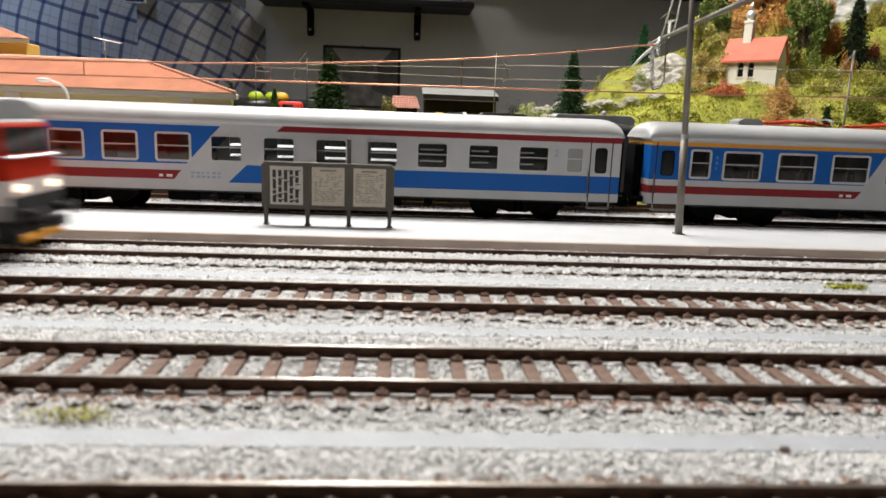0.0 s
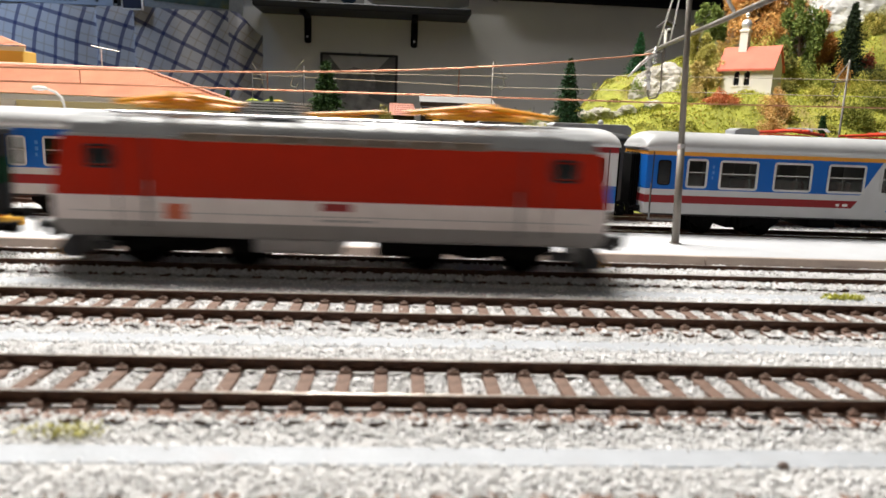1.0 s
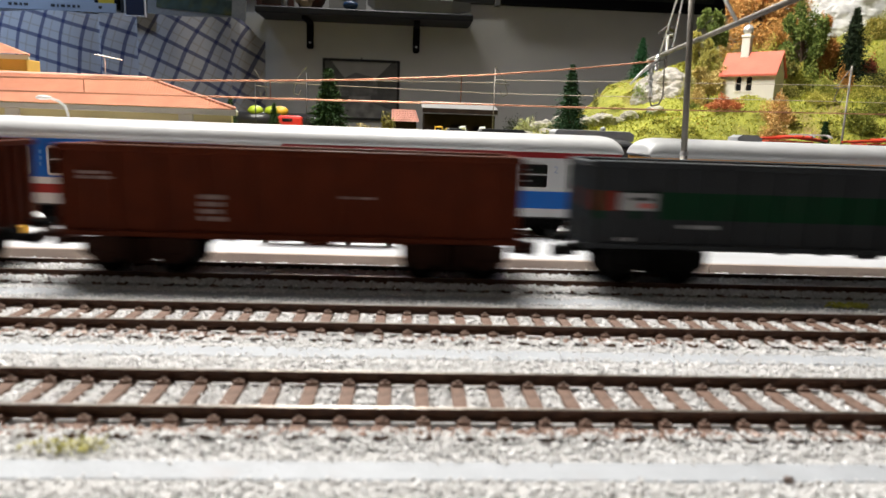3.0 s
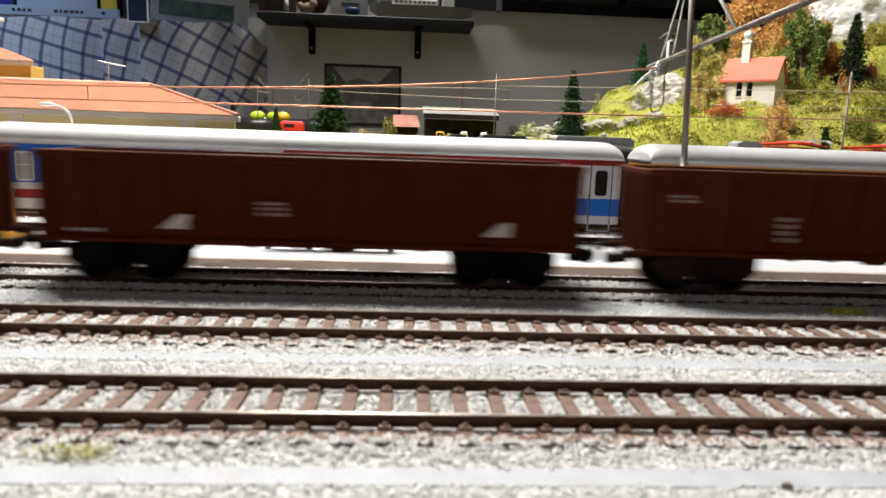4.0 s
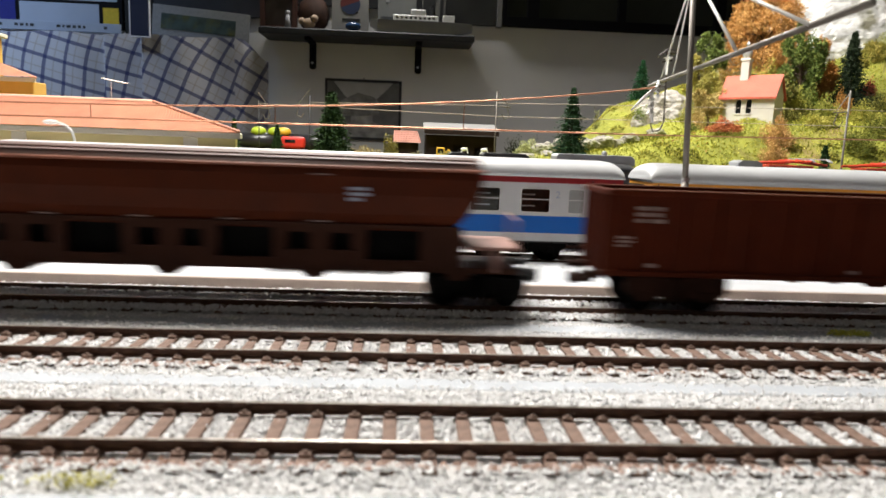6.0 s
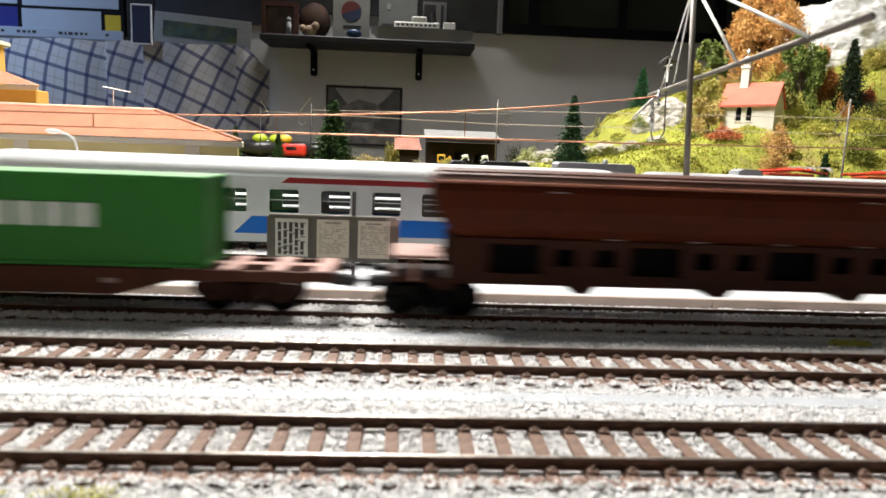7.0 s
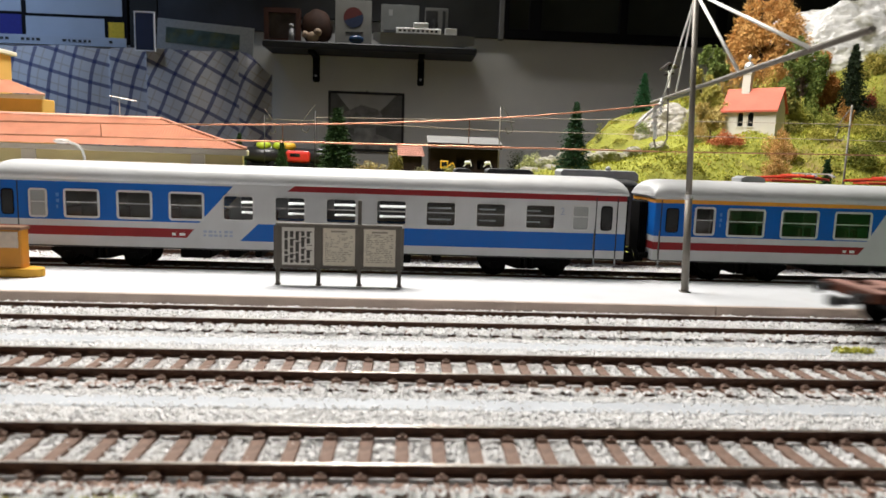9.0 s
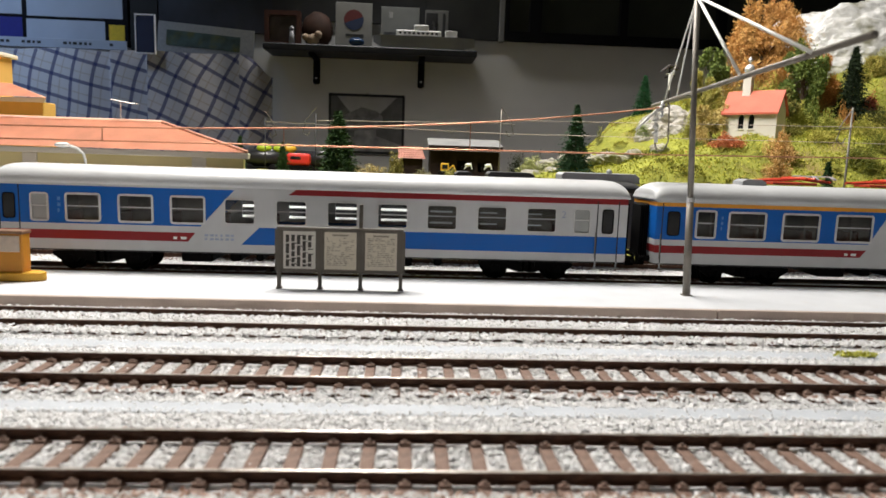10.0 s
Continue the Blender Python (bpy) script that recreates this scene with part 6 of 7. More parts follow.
    tagged(part("blue_ornament", ball(bmesh.new(), (0, 0, 9), 10, 1.6, 1, 0.9, 2), material("dark_blue_glass", (0.02, 0.05, 0.12), 0.2), None, "", at(-118, 1264, z), True), "small dark blue ornament on the shelf", "ornament")


shelf_things()


# ---- the goods train on the track before the platform ----
TRAIN_Y = 105.0
# seconds and the place of the locomotive's rear end along the track (mm)
RUN = [(0.0, -297.0), (0.5, -201.5), (1.0, -110.5), (1.5, -21.0), (2.0, 69.5), (2.5, 163.0), (3.2, 292.0), (4.0, 438.8), (4.5, 528.0), (5.0, 619.2), (5.5, 720.0), (6.2, 842.0),
       (7.0, 986.4), (7.5, 1082.0), (8.0, 1190.0), (8.5, 1286.0), (9.0, 1389.0), (9.5, 1487.0), (10.0, 1585.0)]
TRAIN = []  # (thing, offset of its middle from the locomotive's rear end)

LOCO_RED, LOCO_WHITE, LOCO_GREY = (0.45, 0.020, 0.0035), (0.84, 0.76, 0.73), (0.33, 0.315, 0.305)
YELLOW = material("orange_yellow_paint", (0.85, 0.36, 0.015), 0.45, 0, 0.08, 100)
LOUVRE = material("beige_louvres", (0.22, 0.17, 0.13), 0.6, 0, 0.2, 200)
HEADLIGHT = glow("headlight_glow", (1.0, 0.74, 0.5), 3.0)
RED_LENS = material("red_lens", (0.6, 0.03, 0.03), 0.2)


def pantograph(parent, x0, x1):
    p = part("pantograph", bmesh.new(), YELLOW, parent, "folded orange-yellow pantograph")
    xm = (x0 + x1) / 2
    bm = box(bmesh.new(), xm - 11, xm + 11, -6.8, -5.2, 48.6, 49.8, 0.2)
    part("base_bar", box(bmesh.new(), xm - 11, xm + 11, 5.2, 6.8, 48.6, 49.8, 0.2), YELLOW, p)
    for x in (xm - 11, xm + 11):
        part("base_bar", box(bmesh.new(), x - 1, x + 1, -7, 7, 48.7, 49.7, 0.2), YELLOW, p)
    p.data = data_of("pantograph", bm, YELLOW)
    for y in (-6, 6):
        for q, r, d in (((x0, y * 0.5, 50.2), (xm, y, 53.0), 0.85), ((x1, y * 0.5, 50.2), (xm, y, 53.0), 0.85), ((x0 + 8, y, 49.4), (xm + 6, y * 0.7, 51.6), 0.9), ((x1 - 8, y, 49.4), (xm - 6, y * 0.7, 51.6), 0.9)):
            part("arm", rod(bmesh.new(), q, r, d, seg=6), YELLOW, p)
    for dx in (-2.6, 2.6):
        cs = extrude_poly(bmesh.new(), [(-15, 51.8), (-11, 53.2), (11, 53.2), (15, 51.8), (15, 52.3), (11, 53.9), (-11, 53.9), (-15, 52.3)], "x", xm + dx - 0.7, xm + dx + 0.7)
        part("contact_strip", cs, YELLOW, p)
    for dx in (-10, 10):
        for y in (-5, 5):
            part("insulator", rod(bmesh.new(), (xm + dx, y, 46.8), (xm + dx, y, 48.7), 1.0, seg=8), GREY, p)


def locomotive():
    L = thing("electric_locomotive", at(-200, TRAIN_Y, 0), "red and white electric locomotive with yellow pantographs", "locomotive")
    paint = livery("locomotive_livery", LOCO_GREY, [(LOCO_WHITE, 14.4, 22.0, -90, 0, 90, 0), (LOCO_RED, 22.0, 39.6, -90, 0, 90, 0), (LOCO_GREY, 39.6, 60, -90, 0, 90, 0)], 0.45, 0.1, (0.08, 0.02, 0.015), 0.15)
    prof = [(-83.5, 9.4), (-86.2, 12.5), (-86.4, 22.0), (-85.8, 25.0), (-83.4, 38.5), (-81.8, 40.6), (81.8, 40.6), (83.4, 38.5), (85.8, 25.0), (86.4, 22.0), (86.2, 12.5), (83.5, 9.4)]
    part("body", extrude_poly(bmesh.new(), prof, "y", -15.6, 15.6, 0.9), paint, L, "red body over a white band and grey sill")
    rf = bmesh.new()
    extrude_poly(rf, [(-15.2, 40.2), (-14.2, 43.6), (-11.5, 45.6), (-6, 46.8), (6, 46.8), (11.5, 45.6), (14.2, 43.6), (15.2, 40.2)], "x", -81, 81, 0.5)
    part("roof", rf, GREY, L, "grey roof")
    lv = bmesh.new()
    for k in range(7):
        x = -47 + k * 13.6
        box(lv, x, x + 12.4, -15.8, -14.5, 39.2, 41.7, 0.15)
        for j in range(4):
            box(lv, x + 0.5, x + 11.9, -16.05, -15.6, 39.5 + j * 0.55, 39.75 + j * 0.55)
    part("louvres", lv, LOUVRE, L, "beige ventilation louvres under the roof edge")
    rl = bmesh.new()
    for y in (-12.4, -9.5):
        rod(rl, (-70, y, 47.2), (70, y, 47.2), 0.45, seg=6)
    for x in range(-65, 70, 13):
        box(rl, x - 0.5, x + 0.5, -12.8, -9, 45.2, 47.2)
    part("roof_rail", rl, BRIGHT, L, "bright roof walkway rails")
    rb = bmesh.new()
    box(rb, -30, -13, -8, 8, 46.6, 52.2, 0.5)
    rq = part("roof_equipment", rb, BLACK, L, "slatted resistor box")
    for j in range(6):
        part("slat", box(bmesh.new(), -30.3, -12.7, -8.4, 8.4, 47.2 + j * 0.85, 47.6 + j * 0.85), WHITE, rq, "pale slat")
    ob = bmesh.new()
    rod(ob, (-11, -3, 48.5), (13, -3, 50.2), 0.6, seg=6)
    rod(ob, (-11, 3, 48.5), (13, 3, 50.2), 0.6, seg=6)
    box(ob, -6, 8, -4, 4, 46.7, 48.6, 0.4)
    part("conductor_bar", ob, YELLOW, L, "yellow roof conductor bars")
    for x0, x1 in ((-71, -28), (21, 69)):
        pantograph(L, x0, x1)
    for s in (-1, 1):
        w = bmesh.new()
        n = Vector((13.5, 0, 2.4)).normalized() * 0.25
        for y0, y1 in ((-13.2, -0.6), (0.6, 13.2)):
            pts = [(84.95, 30.2), (83.6, 38.0)]
            vs = []
            for (px, pz), yy in ((pts[0], y0), (pts[0], y1), (pts[1], y1), (pts[1], y0)):
                vs.append(w.verts.new((s * (px + n.x), yy, pz + n.z)))
            w.faces.new(vs)
            q = [w.verts.new((v.co.x - s * 0.5, v.co.y, v.co.z - 0.2)) for v in vs]
            w.faces.new(q[::-1])
            for i in range(4):
                w.faces.new((vs[i], vs[(i + 1) % 4], q[(i + 1) % 4], q[i]))
        part("windscreen", w, DARK_GLASS, L, "dark windscreen")
        tr = bmesh.new()
        box(tr, min(s * 84.9, s * 86.1), max(s * 84.9, s * 86.1), -14.8, 14.8, 28.6, 29.4, 0.15)
        part("trim", tr, BRIGHT, L, "bright trim line under the windscreen")
        for y in (-11.0, -8.2, 8.2, 11.0):
            hb = rod(bmesh.new(), (s * 86.0, y, 19.4), (s * 87.0, y, 19.4), 1.15, seg=14)
            part("headlight", hb, HEADLIGHT if s > 0 else RED_LENS, L, "lit headlight" if s > 0 else "red tail lamp")
        pl = bmesh.new()
        extrude_poly(pl, [(s * 79, 2.2), (s * 86.0, 2.2), (s * 87.0, 4.2), (s * 84, 8.8), (s * 79, 8.8)], "y", -13, 13)
        part("snow_plough", pl, DARK, L, "dark rail guard")
        py = box(bmesh.new(), min(s * 84, s * 88), max(s * 84, s * 88), -12, 12, 2.4, 4.6, 0.3)
        part("rail_guard", py, YELLOW, L, "yellow rail guard edge")
        ap = box(bmesh.new(), min(s * 85.6, s * 86.7), max(s * 85.6, s * 86.7), -15.2, 15.2, 8.8, 16.8, 0.3)
        part("apron", ap, DARK, L, "dark grey front apron")
        buffers(L, s * 86, s, DARK, 11.5)
        for y in (-15.72,):
            a, b = sorted((s * 67.8, s * 75.2))
            part("cab_window", box(bmesh.new(), a, b, y, y + 0.5, 30.8, 36.8, 1.0, 0, 3), DARK_GLASS, L, "cab side window")
            part("window_frame", frame_ring(bmesh.new(), a - 0.6, b + 0.6, 30.2, 37.4, y + 0.2, 0.6, 0.3, 1.5), DARK, L, "dark rubber window frame")
            db = bmesh.new()
            for x in (s * 58, s * 66.5):
                box(db, x - 0.2, x + 0.2, y - 0.1, y + 0.2, 12.5, 39.5)
            part("door", db, DARK, L, "cab door gap")
            rb2 = rod(bmesh.new(), (s * 57, y - 0.8, 13), (s * 57, y - 0.8, 27), 0.25, seg=6)
            part("handrail", rb2, GREY, L)
            part("step", box(bmesh.new(), a, b, -15.8, -13, 5.0, 7.6, 0.2), DARK, L, "dark step plate")
    part("emblem", box(bmesh.new(), -52.5, -46.5, -15.75, -15.4, 15.2, 20.0, 0.1), EMBLEM, L, "orange emblem drawn as a plain shape")
    part("number_plate", box(bmesh.new(), -5, 4.5, -15.75, -15.4, 19.0, 21.4, 0.1), material("red_plate", (0.32, 0.02, 0.02), 0.5), L, "dark red plate")
    bars(L, "lettering", -6, 12, 15.6, 16.8, -15.65, GREY, 9)
    part("sill_line", box(bmesh.new(), -80, 80, -15.72, -15.4, 17.1, 17.3), GREY, L)
    for x in (-45.5, 44):
        bogie(L, x, 32.0, 6.4, 13.5, BLACK, BLACK, 10, 26)
    mb = bmesh.new()
    box(mb, -26, 2, -14.6, 14.6, 5.0, 9.8, 0.6)
    part("equipment_box", mb, LOCO_BOX, L, "pale grey equipment box")
    mb = bmesh.new()
    box(mb, 12, 24, -12, 12, 4.4, 9.6, 0.6)
    part("battery_box", mb, BLACK, L)
    TRAIN.append((L, 86.4))


EMBLEM = material("orange_red_emblem", (0.62, 0.14, 0.06), 0.5)
LOCO_BOX = material("pale_box_paint", (0.45, 0.43, 0.42), 0.5)


def gondola(off, length, paint, top, label, ribs, marks, dark=BLACK, group="open goods wagons", bx=None, high=40.0):
    """An open bogie wagon with ribbed side walls; off is its left end from the locomotive's rear end."""
    h = length / 2
    g = thing("open_wagon", at(off, TRAIN_Y, 0), label, "goods wagon", group)
    for s in (-1, 1):
        b = bmesh.new()
        y0, y1 = sorted((s * 14.3, s * 13.2))
        box(b, -h + 1, h - 1, y0, y1, 13.2, high)
        ya, yb = sorted((s * 14.2, s * 15.3))
        rib = data_of("rib", extrude_poly(bmesh.new(), [(-1.3, 13), (1.3, 13), (0.9, high - 1), (-0.9, high - 1)], "y", ya, yb + (0.3 if s > 0 else 0)), paint)
        for k in range(ribs + 1):
            part("rib", rib, None, g, "", at(-h + 2.2 + (length - 4.4) * k / ribs, 0, 0))
        ya, yb = sorted((s * 13.0, s * 15.4))
        box(b, -h + 0.5, h - 0.5, ya, yb, high - 1.6, high + 0.3, 0.3)
        box(b, -h, h, ya, yb, 12.4, 14.2, 0.3)
        part("side_wall", b, paint, g)
    for s in (-1, 1):
        b = bmesh.new()
        x0, x1 = sorted((s * h, s * (h - 1.1)))
        box(b, x0, x1, -13.2, 13.2, 11.5, high)
        xa, xb = sorted((s * (h - 0.2), s * (h + 1.2)))
        post = data_of("post", box(bmesh.new(), xa, xb, -0.9, 0.9, 12, high), paint)
        for y in (-12, -6, 0, 6, 12):
            part("post", post, None, g, "", at(0, y, 0))
        box(b, min(s * (h - 1), s * (h + 1.4)), max(s * (h - 1), s * (h + 1.4)), -15, 15, high - 1.6, high + 0.3, 0.3)
        part("end_wall", b, paint, g)
        buffers(g, s * (h + 0.5), s, dark, 12)
    f = bmesh.new()
    box(f, -h + 1, h - 1, -13, 13, 12.6, 13.4)
    box(f, -h + 18, h - 18, -3, 3, 11.4, 12.6)
    for x in (-20, -6, 34):
        box(f, x - 1.6, x + 1.6, -13, -9, 11.2, 12.6, 0.3)
    extrude_poly(f, [(2, 12.6), (14, 12.6), (11.5, 10.8), (4.5, 10.8)], "y", -14.2, -12.5)
    rod(f, (-h + 30, -12, 11.9), (h - 30, -12, 11.9), 0.3, seg=6)
    part("underframe", f, paint, g)
    t = bmesh.new()
    for y in (-14.2, 14.2):
        box(t, -h + 0.4, h - 0.4, y - 1.0, y + 1.0, high + 0.3, high + 0.6)
    part("top_rail", t, top, g, "lighter top edge")
    b0, b1 = bx or (-h + 24, h - 28)
    bogie(g, b0, 20.7, 5.4, 12.8, dark, BLACK, 12.6, 17)
    bogie(g, b1, 20.7, 5.4, 12.8, dark, BLACK, 12.6, 17)
    for nm, x0, x1, z0, z1, mat, n, rows, lab in marks:
        bars(g, nm, x0 - h, x1 - h, z0, z1, -15.45, mat, n, rows, lab)
    TRAIN.append((g, off + h))
    return g


FLAT_DARK = material("dirty_brown_bogie", (0.026, 0.010, 0.006), 0.7, 0, 0.3, 150, spec=0.1)
CHALK = material("faded_white_print", (0.30, 0.22, 0.20), 0.7)
GREEN = (0.001, 0.034, 0.012)
BROWN_A = livery("red_brown_wagon_paint", (0.088, 0.017, 0.006), [], 0.65, 0.45, (0.035, 0.010, 0.006), 0.08)
BROWN_B = livery("brown_wagon_paint", (0.072, 0.0125, 0.0038), [], 0.65, 0.4, (0.034, 0.008, 0.004), 0.08)
BROWN_TOP = material("pale_brown_edge", (0.26, 0.095, 0.055), 0.45, 0, 0.25, 60)
GREY_TOP = material("pale_grey_edge", (0.30, 0.33, 0.35), 0.4, 0, 0.2, 60)


def triangle_mark(g, x, z, h):
    b = bmesh.new()
    extrude_poly(b, [(x - 4.6 - h, z - 2.3), (x + 4.0 - h, z - 2.3), (x + 4.6 - h, z + 2.3), (x + 1.5 - h, z + 2.3)], "y", -15.75, -15.3)
    part("marking", b, material("white_marking", (0.52, 0.46, 0.44), 0.7), g, "faded white triangle marking")


def wagons():
    paint = livery("grey_green_wagon_paint", (0.029, 0.033, 0.037), [(GREEN, 22.2, 31.0, -64, 0, 90, 0), ((0.22, 0.03, 0.02), 24.6, 31.0, -86.5, 0, -78, 0)], 0.55, 0.25, (0.02, 0.02, 0.02), 0.15)
    gw = gondola(-199.6, 172, paint, GREY_TOP, "dark grey open wagon with a green band", 14, [("lettering", 28, 42, 19.5, 21.5, GREY, 3, 1, "faint grey lettering"), ("lettering", 8, 14, 15, 17, GREY, 2, 1, "")], BLACK, bx=(-86 + 23, -86 + 147))
    part("logo", box(bmesh.new(), 8.5 - 86, 20.5 - 86, -15.7, -15.3, 25.0, 30.6, 0.1), GREY, gw, "white panel with a red and grey emblem shape")
    e = bmesh.new()
    box(e, 15.5 - 86, 19 - 86, -15.85, -15.6, 25.8, 27.4)
    part("emblem", e, material("emblem_red", (0.6, 0.06, 0.04), 0.5), gw)
    e = bmesh.new()
    box(e, 12.0 - 86, 19 - 86, -15.85, -15.6, 28.2, 29.2)
    part("emblem", e, DARK, gw)
    gondola(-364.6, 141, BROWN_A, BROWN_TOP, "short red-brown open wagon with worn walls", 10, [("lettering", 85, 96, 26, 27.2, CHALK, 2, 1, ""), ("lettering", 42, 50, 18, 27, CHALK, 2, 4, "faded vertical lettering"), ("lettering", 6, 16, 30, 33, CHALK, 2, 2, "")], FLAT_DARK, bx=(-70.5 + 22, 70.5 - 19.5))
    w = gondola(-555.6, 168, BROWN_B, BROWN_TOP, "red-brown open wagon with white triangle markings", 14, [("lettering", 66, 76, 22, 27, CHALK, 3, 3, "faded lettering"), ("lettering", 8, 20, 15.8, 17.4, GREY, 4, 1, "")], BLACK, bx=(-84 + 23, -84 + 145))
    triangle_mark(w, 41, 19.5, 84.2)
    triangle_mark(w, 142, 19.5, 84.2)
    gondola(-747.6, 169, BROWN_B, BROWN_TOP, "red-brown open wagon with faded lettering", 14, [("lettering", 8, 18, 30, 36, CHALK, 2, 3, ""), ("lettering", 12, 18, 15.5, 17.5, CHALK, 1, 1, "small pale plate"), ("lettering", 152, 160, 31.5, 34.5, CHALK, 2, 2, ""), ("lettering", 2, 8, 22, 26, CHALK, 1, 3, ""), ("lettering", 80, 86, 15, 17, CHALK, 1, 1, "")], FLAT_DARK, bx=(-84 + 24, -84 + 145))


def hopper():
    left, n = -984.0, 195.0
    h = n / 2
    g = thing("hopper_wagon", at(left, TRAIN_Y, 0), "dark brown self-discharging hopper wagon with a ridged roof", "goods wagon")
    body = livery("hopper_brown_paint", (0.078, 0.0165, 0.0055), [], 0.5, 0.45, (0.030, 0.010, 0.006), 0.12)
    low = livery("hopper_frame_paint", (0.045, 0.016, 0.009), [], 0.6, 0.4, (0.02, 0.01, 0.008), 0.12)
    b = bmesh.new()
    rings = []
    for x, k in ((-h, 0.0), (-h + 1, 0.05), (h - 1, 0.05), (h, 0.0)):
        rings.append([b.verts.new((x * (1 - d), y, z)) for y, z, d in ((-11.0, 24.5, 0.10), (-14.6, 30, 0.05), (-15.4, 36, 0.015), (-15.0, 41.5, 0), (-13.2, 44.8, 0), (13.2, 44.8, 0), (15.0, 41.5, 0), (15.4, 36, 0.015), (14.6, 30, 0.05), (11.0, 24.5, 0.10))])
    for p, q in zip(rings, rings[1:]):
        for i in range(10):
            j = (i + 1) % 10
            b.faces.new((p[i], p[j], q[j], q[i]))
    b.faces.new(rings[0])
    b.faces.new(rings[-1])
    part("hopper_body", b, body, g, "curved brown hopper walls")
    r = bmesh.new()
    extrude_poly(r, [(-13.4, 44.9), (-12.0, 46.6), (-6, 48.4), (6, 48.4), (12.0, 46.6), (13.4, 44.9)], "x", -h + 0.5, h - 0.5, 0.3)
    for y in (-11.6, -8.5):
        rod(r, (-h + 2, y, 47.6), (h - 2, y, 47.6), 0.4, seg=6)
    part("roof", r, HOP_ROOF, g, "dark grey-brown ridged roof")
    t = bmesh.new()
    box(t, -h - 0.4, h + 0.4, -15.4, -13.2, 43.9, 44.9, 0.3)
    box(t, -h - 0.4, h + 0.4, 13.2, 15.4, 43.9, 44.9, 0.3)
    part("gutter", t, BROWN_TOP, g, "paler brown gutter edge")
    f = bmesh.new()
    sq = [(-h + 19 + 46.5 * k, -h + 36 + 46.5 * k, 15.2, 25.2) for k in range(4)]
    sq += [(-h + 40.4 + 46.5 * k + d, -h + 47.4 + 46.5 * k + d, 18.0, 23.6) for k in range(3) for d in (0, 13.4)]
    panel(f, -h + 6, h - 6, 13.0, 26.5, sq, -13.6, -12.6)
    panel(f, -h + 6, h - 6, 13.0, 26.5, sq, 12.6, 13.6)
    box(f, -h - 13, h + 13, -13, 13, 11.4, 13.2, 0.2)
    for k in range(5):
        x = -h + 4 + 46 * k
        extrude_poly(f, [(x - 6, 13), (x + 6, 13), (x + 2.5, 9.0), (x - 2.5, 9.0)], "y", -13, 13)
    part("frame", f, low, g, "brown lower frame with square openings")
    c = bmesh.new()
    box(c, -h + 8, h - 8, -9, 9, 13, 26)
    part("chute", c, BLACK, g, "dark discharge chutes")
    for s in (-1, 1):
        p = bmesh.new()
        xa, xb = sorted((s * (h - 4), s * (h + 13)))
        box(p, xa, xb, -14, 14, 19.2, 20.4, 0.3)
        for y in (-13, 13):
            box(p, min(s * (h + 4), s * (h + 6)), max(s * (h + 4), s * (h + 6)), y - 0.7, y + 0.7, 12, 19.4)
            rod(p, (s * (h + 12), y, 20), (s * (h + 12), y, 29), 0.4, seg=6)
        rod(p, (s * (h + 12), -13, 29), (s * (h + 12), 13, 29), 0.4, seg=6)
        part("end_platform", p, PINK, g, "pinkish-brown end platform")
        buffers(g, s * (h + 12.5), s, DARK, 12)
    bars(g, "lettering", -h + 152, -h + 160, 34, 39, -15.6, BLUE_PAINT, 1, 3, "blue plate")
    bars(g, "lettering", -h + 36, -h + 47, 41.8, 42.4, -15.3, CHALK, 1, 1, "")
    bars(g, "lettering", -h + 140, -h + 152, 41.8, 42.4, -15.3, CHALK, 1, 1, "")
    for k in range(4):
        bars(g, "grip", -h + 55 + 28 * k, -h + 68 + 28 * k, 27.0, 27.6, -13.9, CHALK, 1, 1, "pale grab bar")
    bogie(g, -h + 0.5, 20.7, 5.4, 12.8, BLACK, BLACK, 10.8, 16)
    bogie(g, h - 0.5, 20.7, 5.4, 12.8, BLACK, BLACK, 10.8, 16)
    TRAIN.append((g, left + h))


HOP_ROOF = material("hopper_roof", (0.085, 0.032, 0.02), 0.55, 0.0, 0.25, 60)
PINK = material("faded_pinkish_brown_deck", (0.30, 0.16, 0.13), 0.6, 0, 0.25, 80)


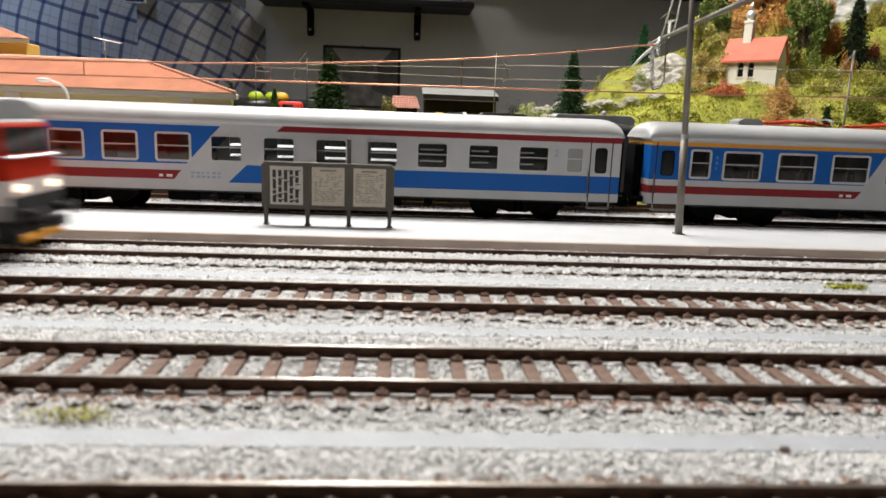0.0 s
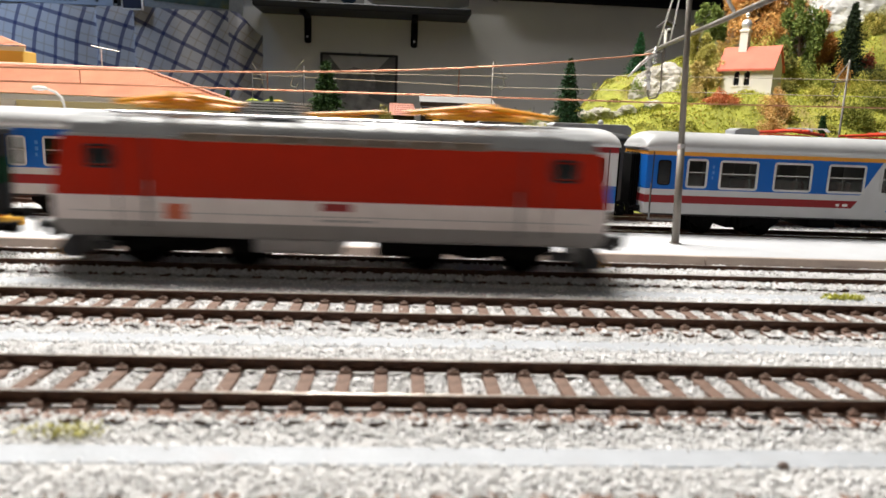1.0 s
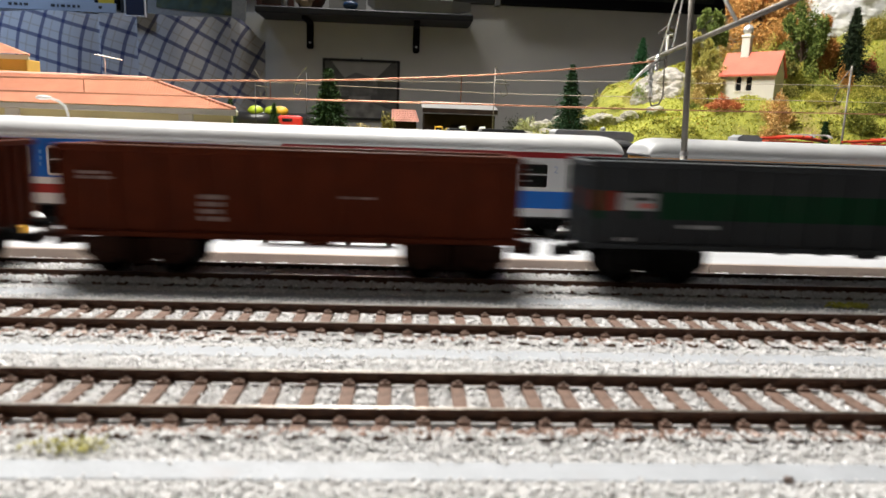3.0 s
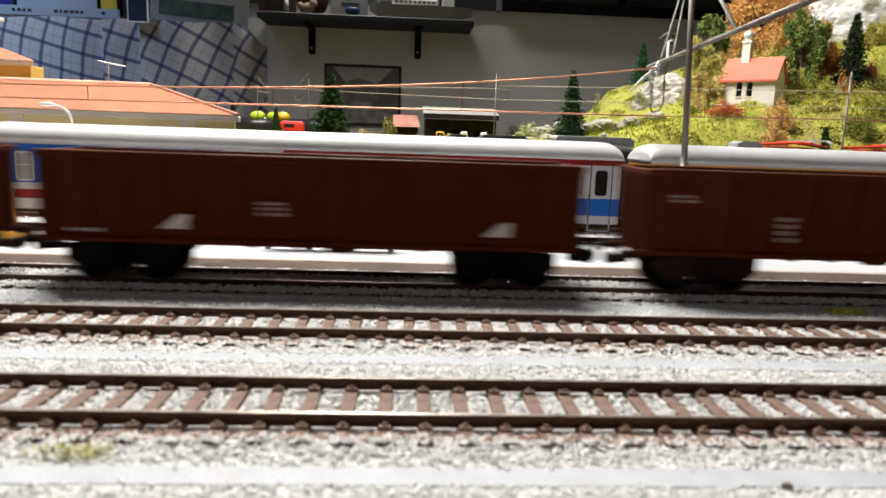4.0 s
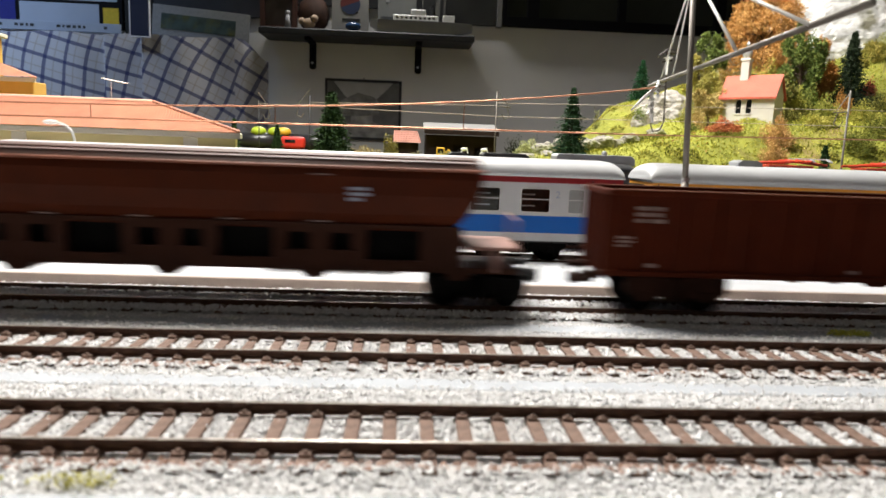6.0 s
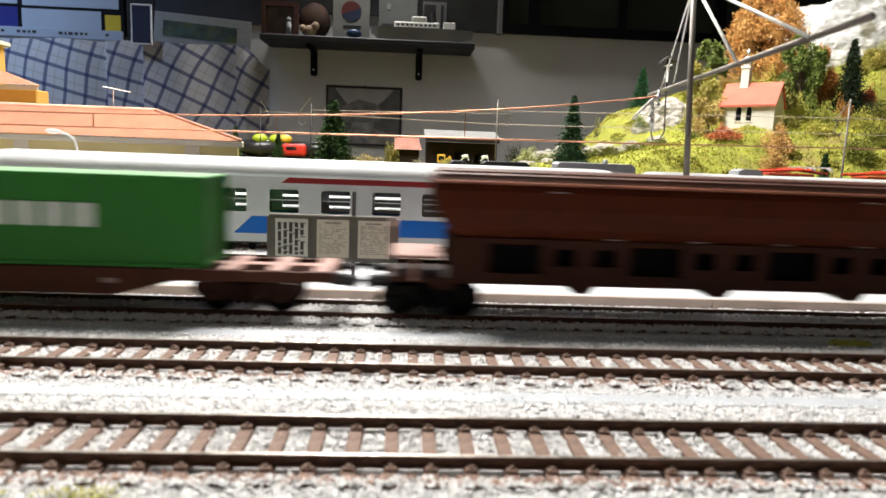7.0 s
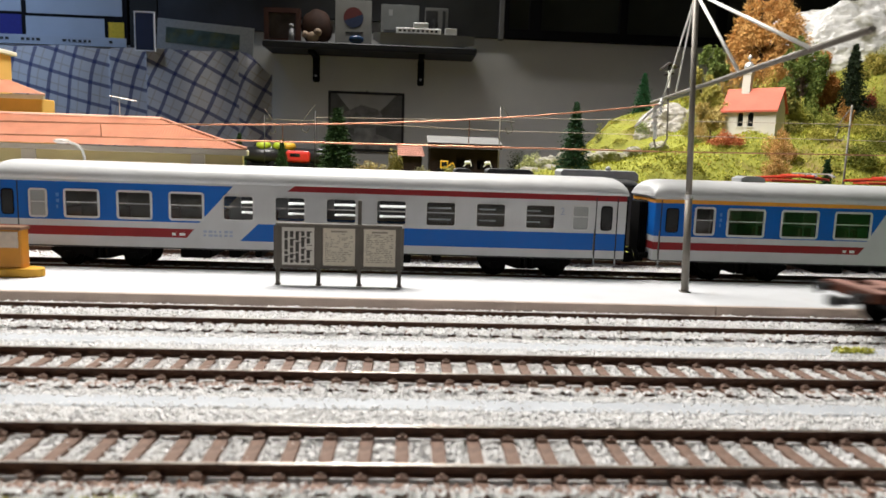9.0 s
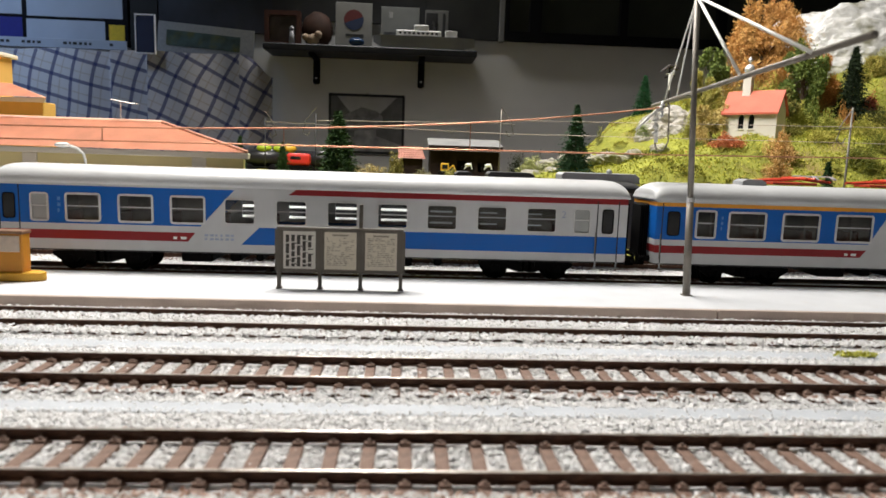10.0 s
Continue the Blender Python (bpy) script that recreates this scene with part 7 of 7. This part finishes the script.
def flat_wagon():
    mid = -1126.3
    g = thing("container_wagon", at(mid, TRAIN_Y, 0), "brown flat wagon for containers with an open deck frame", "goods wagon")
    paint = livery("flat_brown_paint", (0.075, 0.025, 0.014), [], 0.6, 0.35, (0.03, 0.014, 0.01), 0.15)
    h = 110.5
    f = bmesh.new()
    for s in (-1, 1):
        ya, yb = sorted((s * 14, s * 12.4))
        extrude_poly(f, [(-h, 13.8), (-h, 10.8), (-62, 10.0), (-44, 5.2), (44, 5.2), (62, 10.0), (h, 10.8), (h, 13.8)], "y", ya, yb, 0.2)
    box(f, -70, 70, -3, 3, 8, 13.6)
    part("frame", f, paint, g, "brown fish-bellied frame")
    for s in (-1, 1):
        for x in (h - 1.5, h - 16, h - 31, h - 44):
            xa, xb = sorted((s * (x - 4), s * (x + 1.5)))
            part("cross_member", box(bmesh.new(), xa, xb, -13.8, 13.8, 12.6, 14.3, 0.2), PINK, g, "faded pinkish-brown cross member")
        d = box(bmesh.new(), min(s * (h - 50), s * h), max(s * (h - 50), s * h), -2.5, 2.5, 12, 14.2, 0.2)
        part("deck", d, PINK, g, "faded centre beam")
    for x0, x1 in ((-36, -20), (-8, 5), (40, 44)):
        part("lettering", box(bmesh.new(), x0, x1, -14.3, -13.9, 9, 10.5), CHALK, g)
    for s in (-1, 1):
        buffers(g, s * (h - 0.5), s, DARK, 12)
        st = bmesh.new()
        box(st, min(s * (h - 1), s * (h + 1.5)), max(s * (h - 1), s * (h + 1.5)), -14.5, 14.5, 10.5, 14.2, 0.3)
        part("headstock", st, paint, g)
        bogie(g, s * 84, 20.7, 5.4, 12.8, FLAT_DARK, BLACK, 10.6, 17)
    TRAIN.append((g, mid))
    k = thing("shipping_container", at(mid, TRAIN_Y, 0), "green forty-foot shipping container on a flat wagon", "container")
    green = livery("container_green", (0.030, 0.165, 0.028), [], 0.5, 0.1, (0.02, 0.10, 0.03), 0.15)
    light = material("pale_container_roof", (0.20, 0.40, 0.20), 0.45, 0, 0.1, 60)
    c = bmesh.new()
    H = 71.4
    n = 44
    pts = []
    for i in range(n):
        x = -H + 1.5 + (2 * H - 3) * i / (n - 1)
        pts.append((x, -13.6 + (0.35 if i % 2 else 0)))
    prof = pts + [(x, -y) for x, y in reversed(pts)]
    extrude_poly(c, prof, "z", 15.0, 42.2)
    part("wall", c, green, k, "lightly corrugated green walls")
    e = bmesh.new()
    for x in (-H, H - 1.6):
        for y in (-14.0, 12.4):
            box(e, x, x + 1.6, y, y + 1.6, 14.2, 42.9, 0.2)
    for z in (14.2, 41.6):
        for y in (-14.0, 12.8):
            box(e, -H + 1.5, H - 1.5, y, y + 1.2, z, z + 1.3, 0.2)
        for x in (-H, H - 1.2):
            box(e, x, x + 1.2, -12.5, 12.5, z, z + 1.3, 0.2)
    part("corner_frame", e, green, k)
    part("roof_panel", box(bmesh.new(), -H + 0.6, H - 0.6, -13.4, 13.4, 42.3, 43.0, 0.2), light, k, "lighter green roof")
    cw = material("container_white", (0.50, 0.57, 0.51), 0.5)
    for i in range(9):
        x = -38 + i * 8.62
        part("logo_bar", box(bmesh.new(), x, x + 7.0, -13.95, -13.4, 26.4, 33.9, 0.2), cw, k, "whitish bar in place of a letter")
    TRAIN.append((k, mid))


locomotive()
wagons()
hopper()
flat_wagon()


# ---- what moves ----
def run_at(t):
    for (a, s0), (b, s1) in zip(RUN, RUN[1:]):
        if t <= b:
            return s0 + (s1 - s0) * (t - a) / (b - a)
    return RUN[-1][1]


def motions():
    for ob, off in TRAIN:
        walk(ob, [(t, at(s + off, TRAIN_Y, 0)) for t, s in RUN])
        for p in ob.children_recursive:
            if p.name.startswith("wheelset"):
                x, z = p.location.x / MM, p.location.z / MM
                walk(p, [(k / FPS, at(x, 0, z) @ Matrix.Rotation(run_at(k / FPS) / z, 4, "Y")) for k in range(10 * FPS + 1)])


motions()
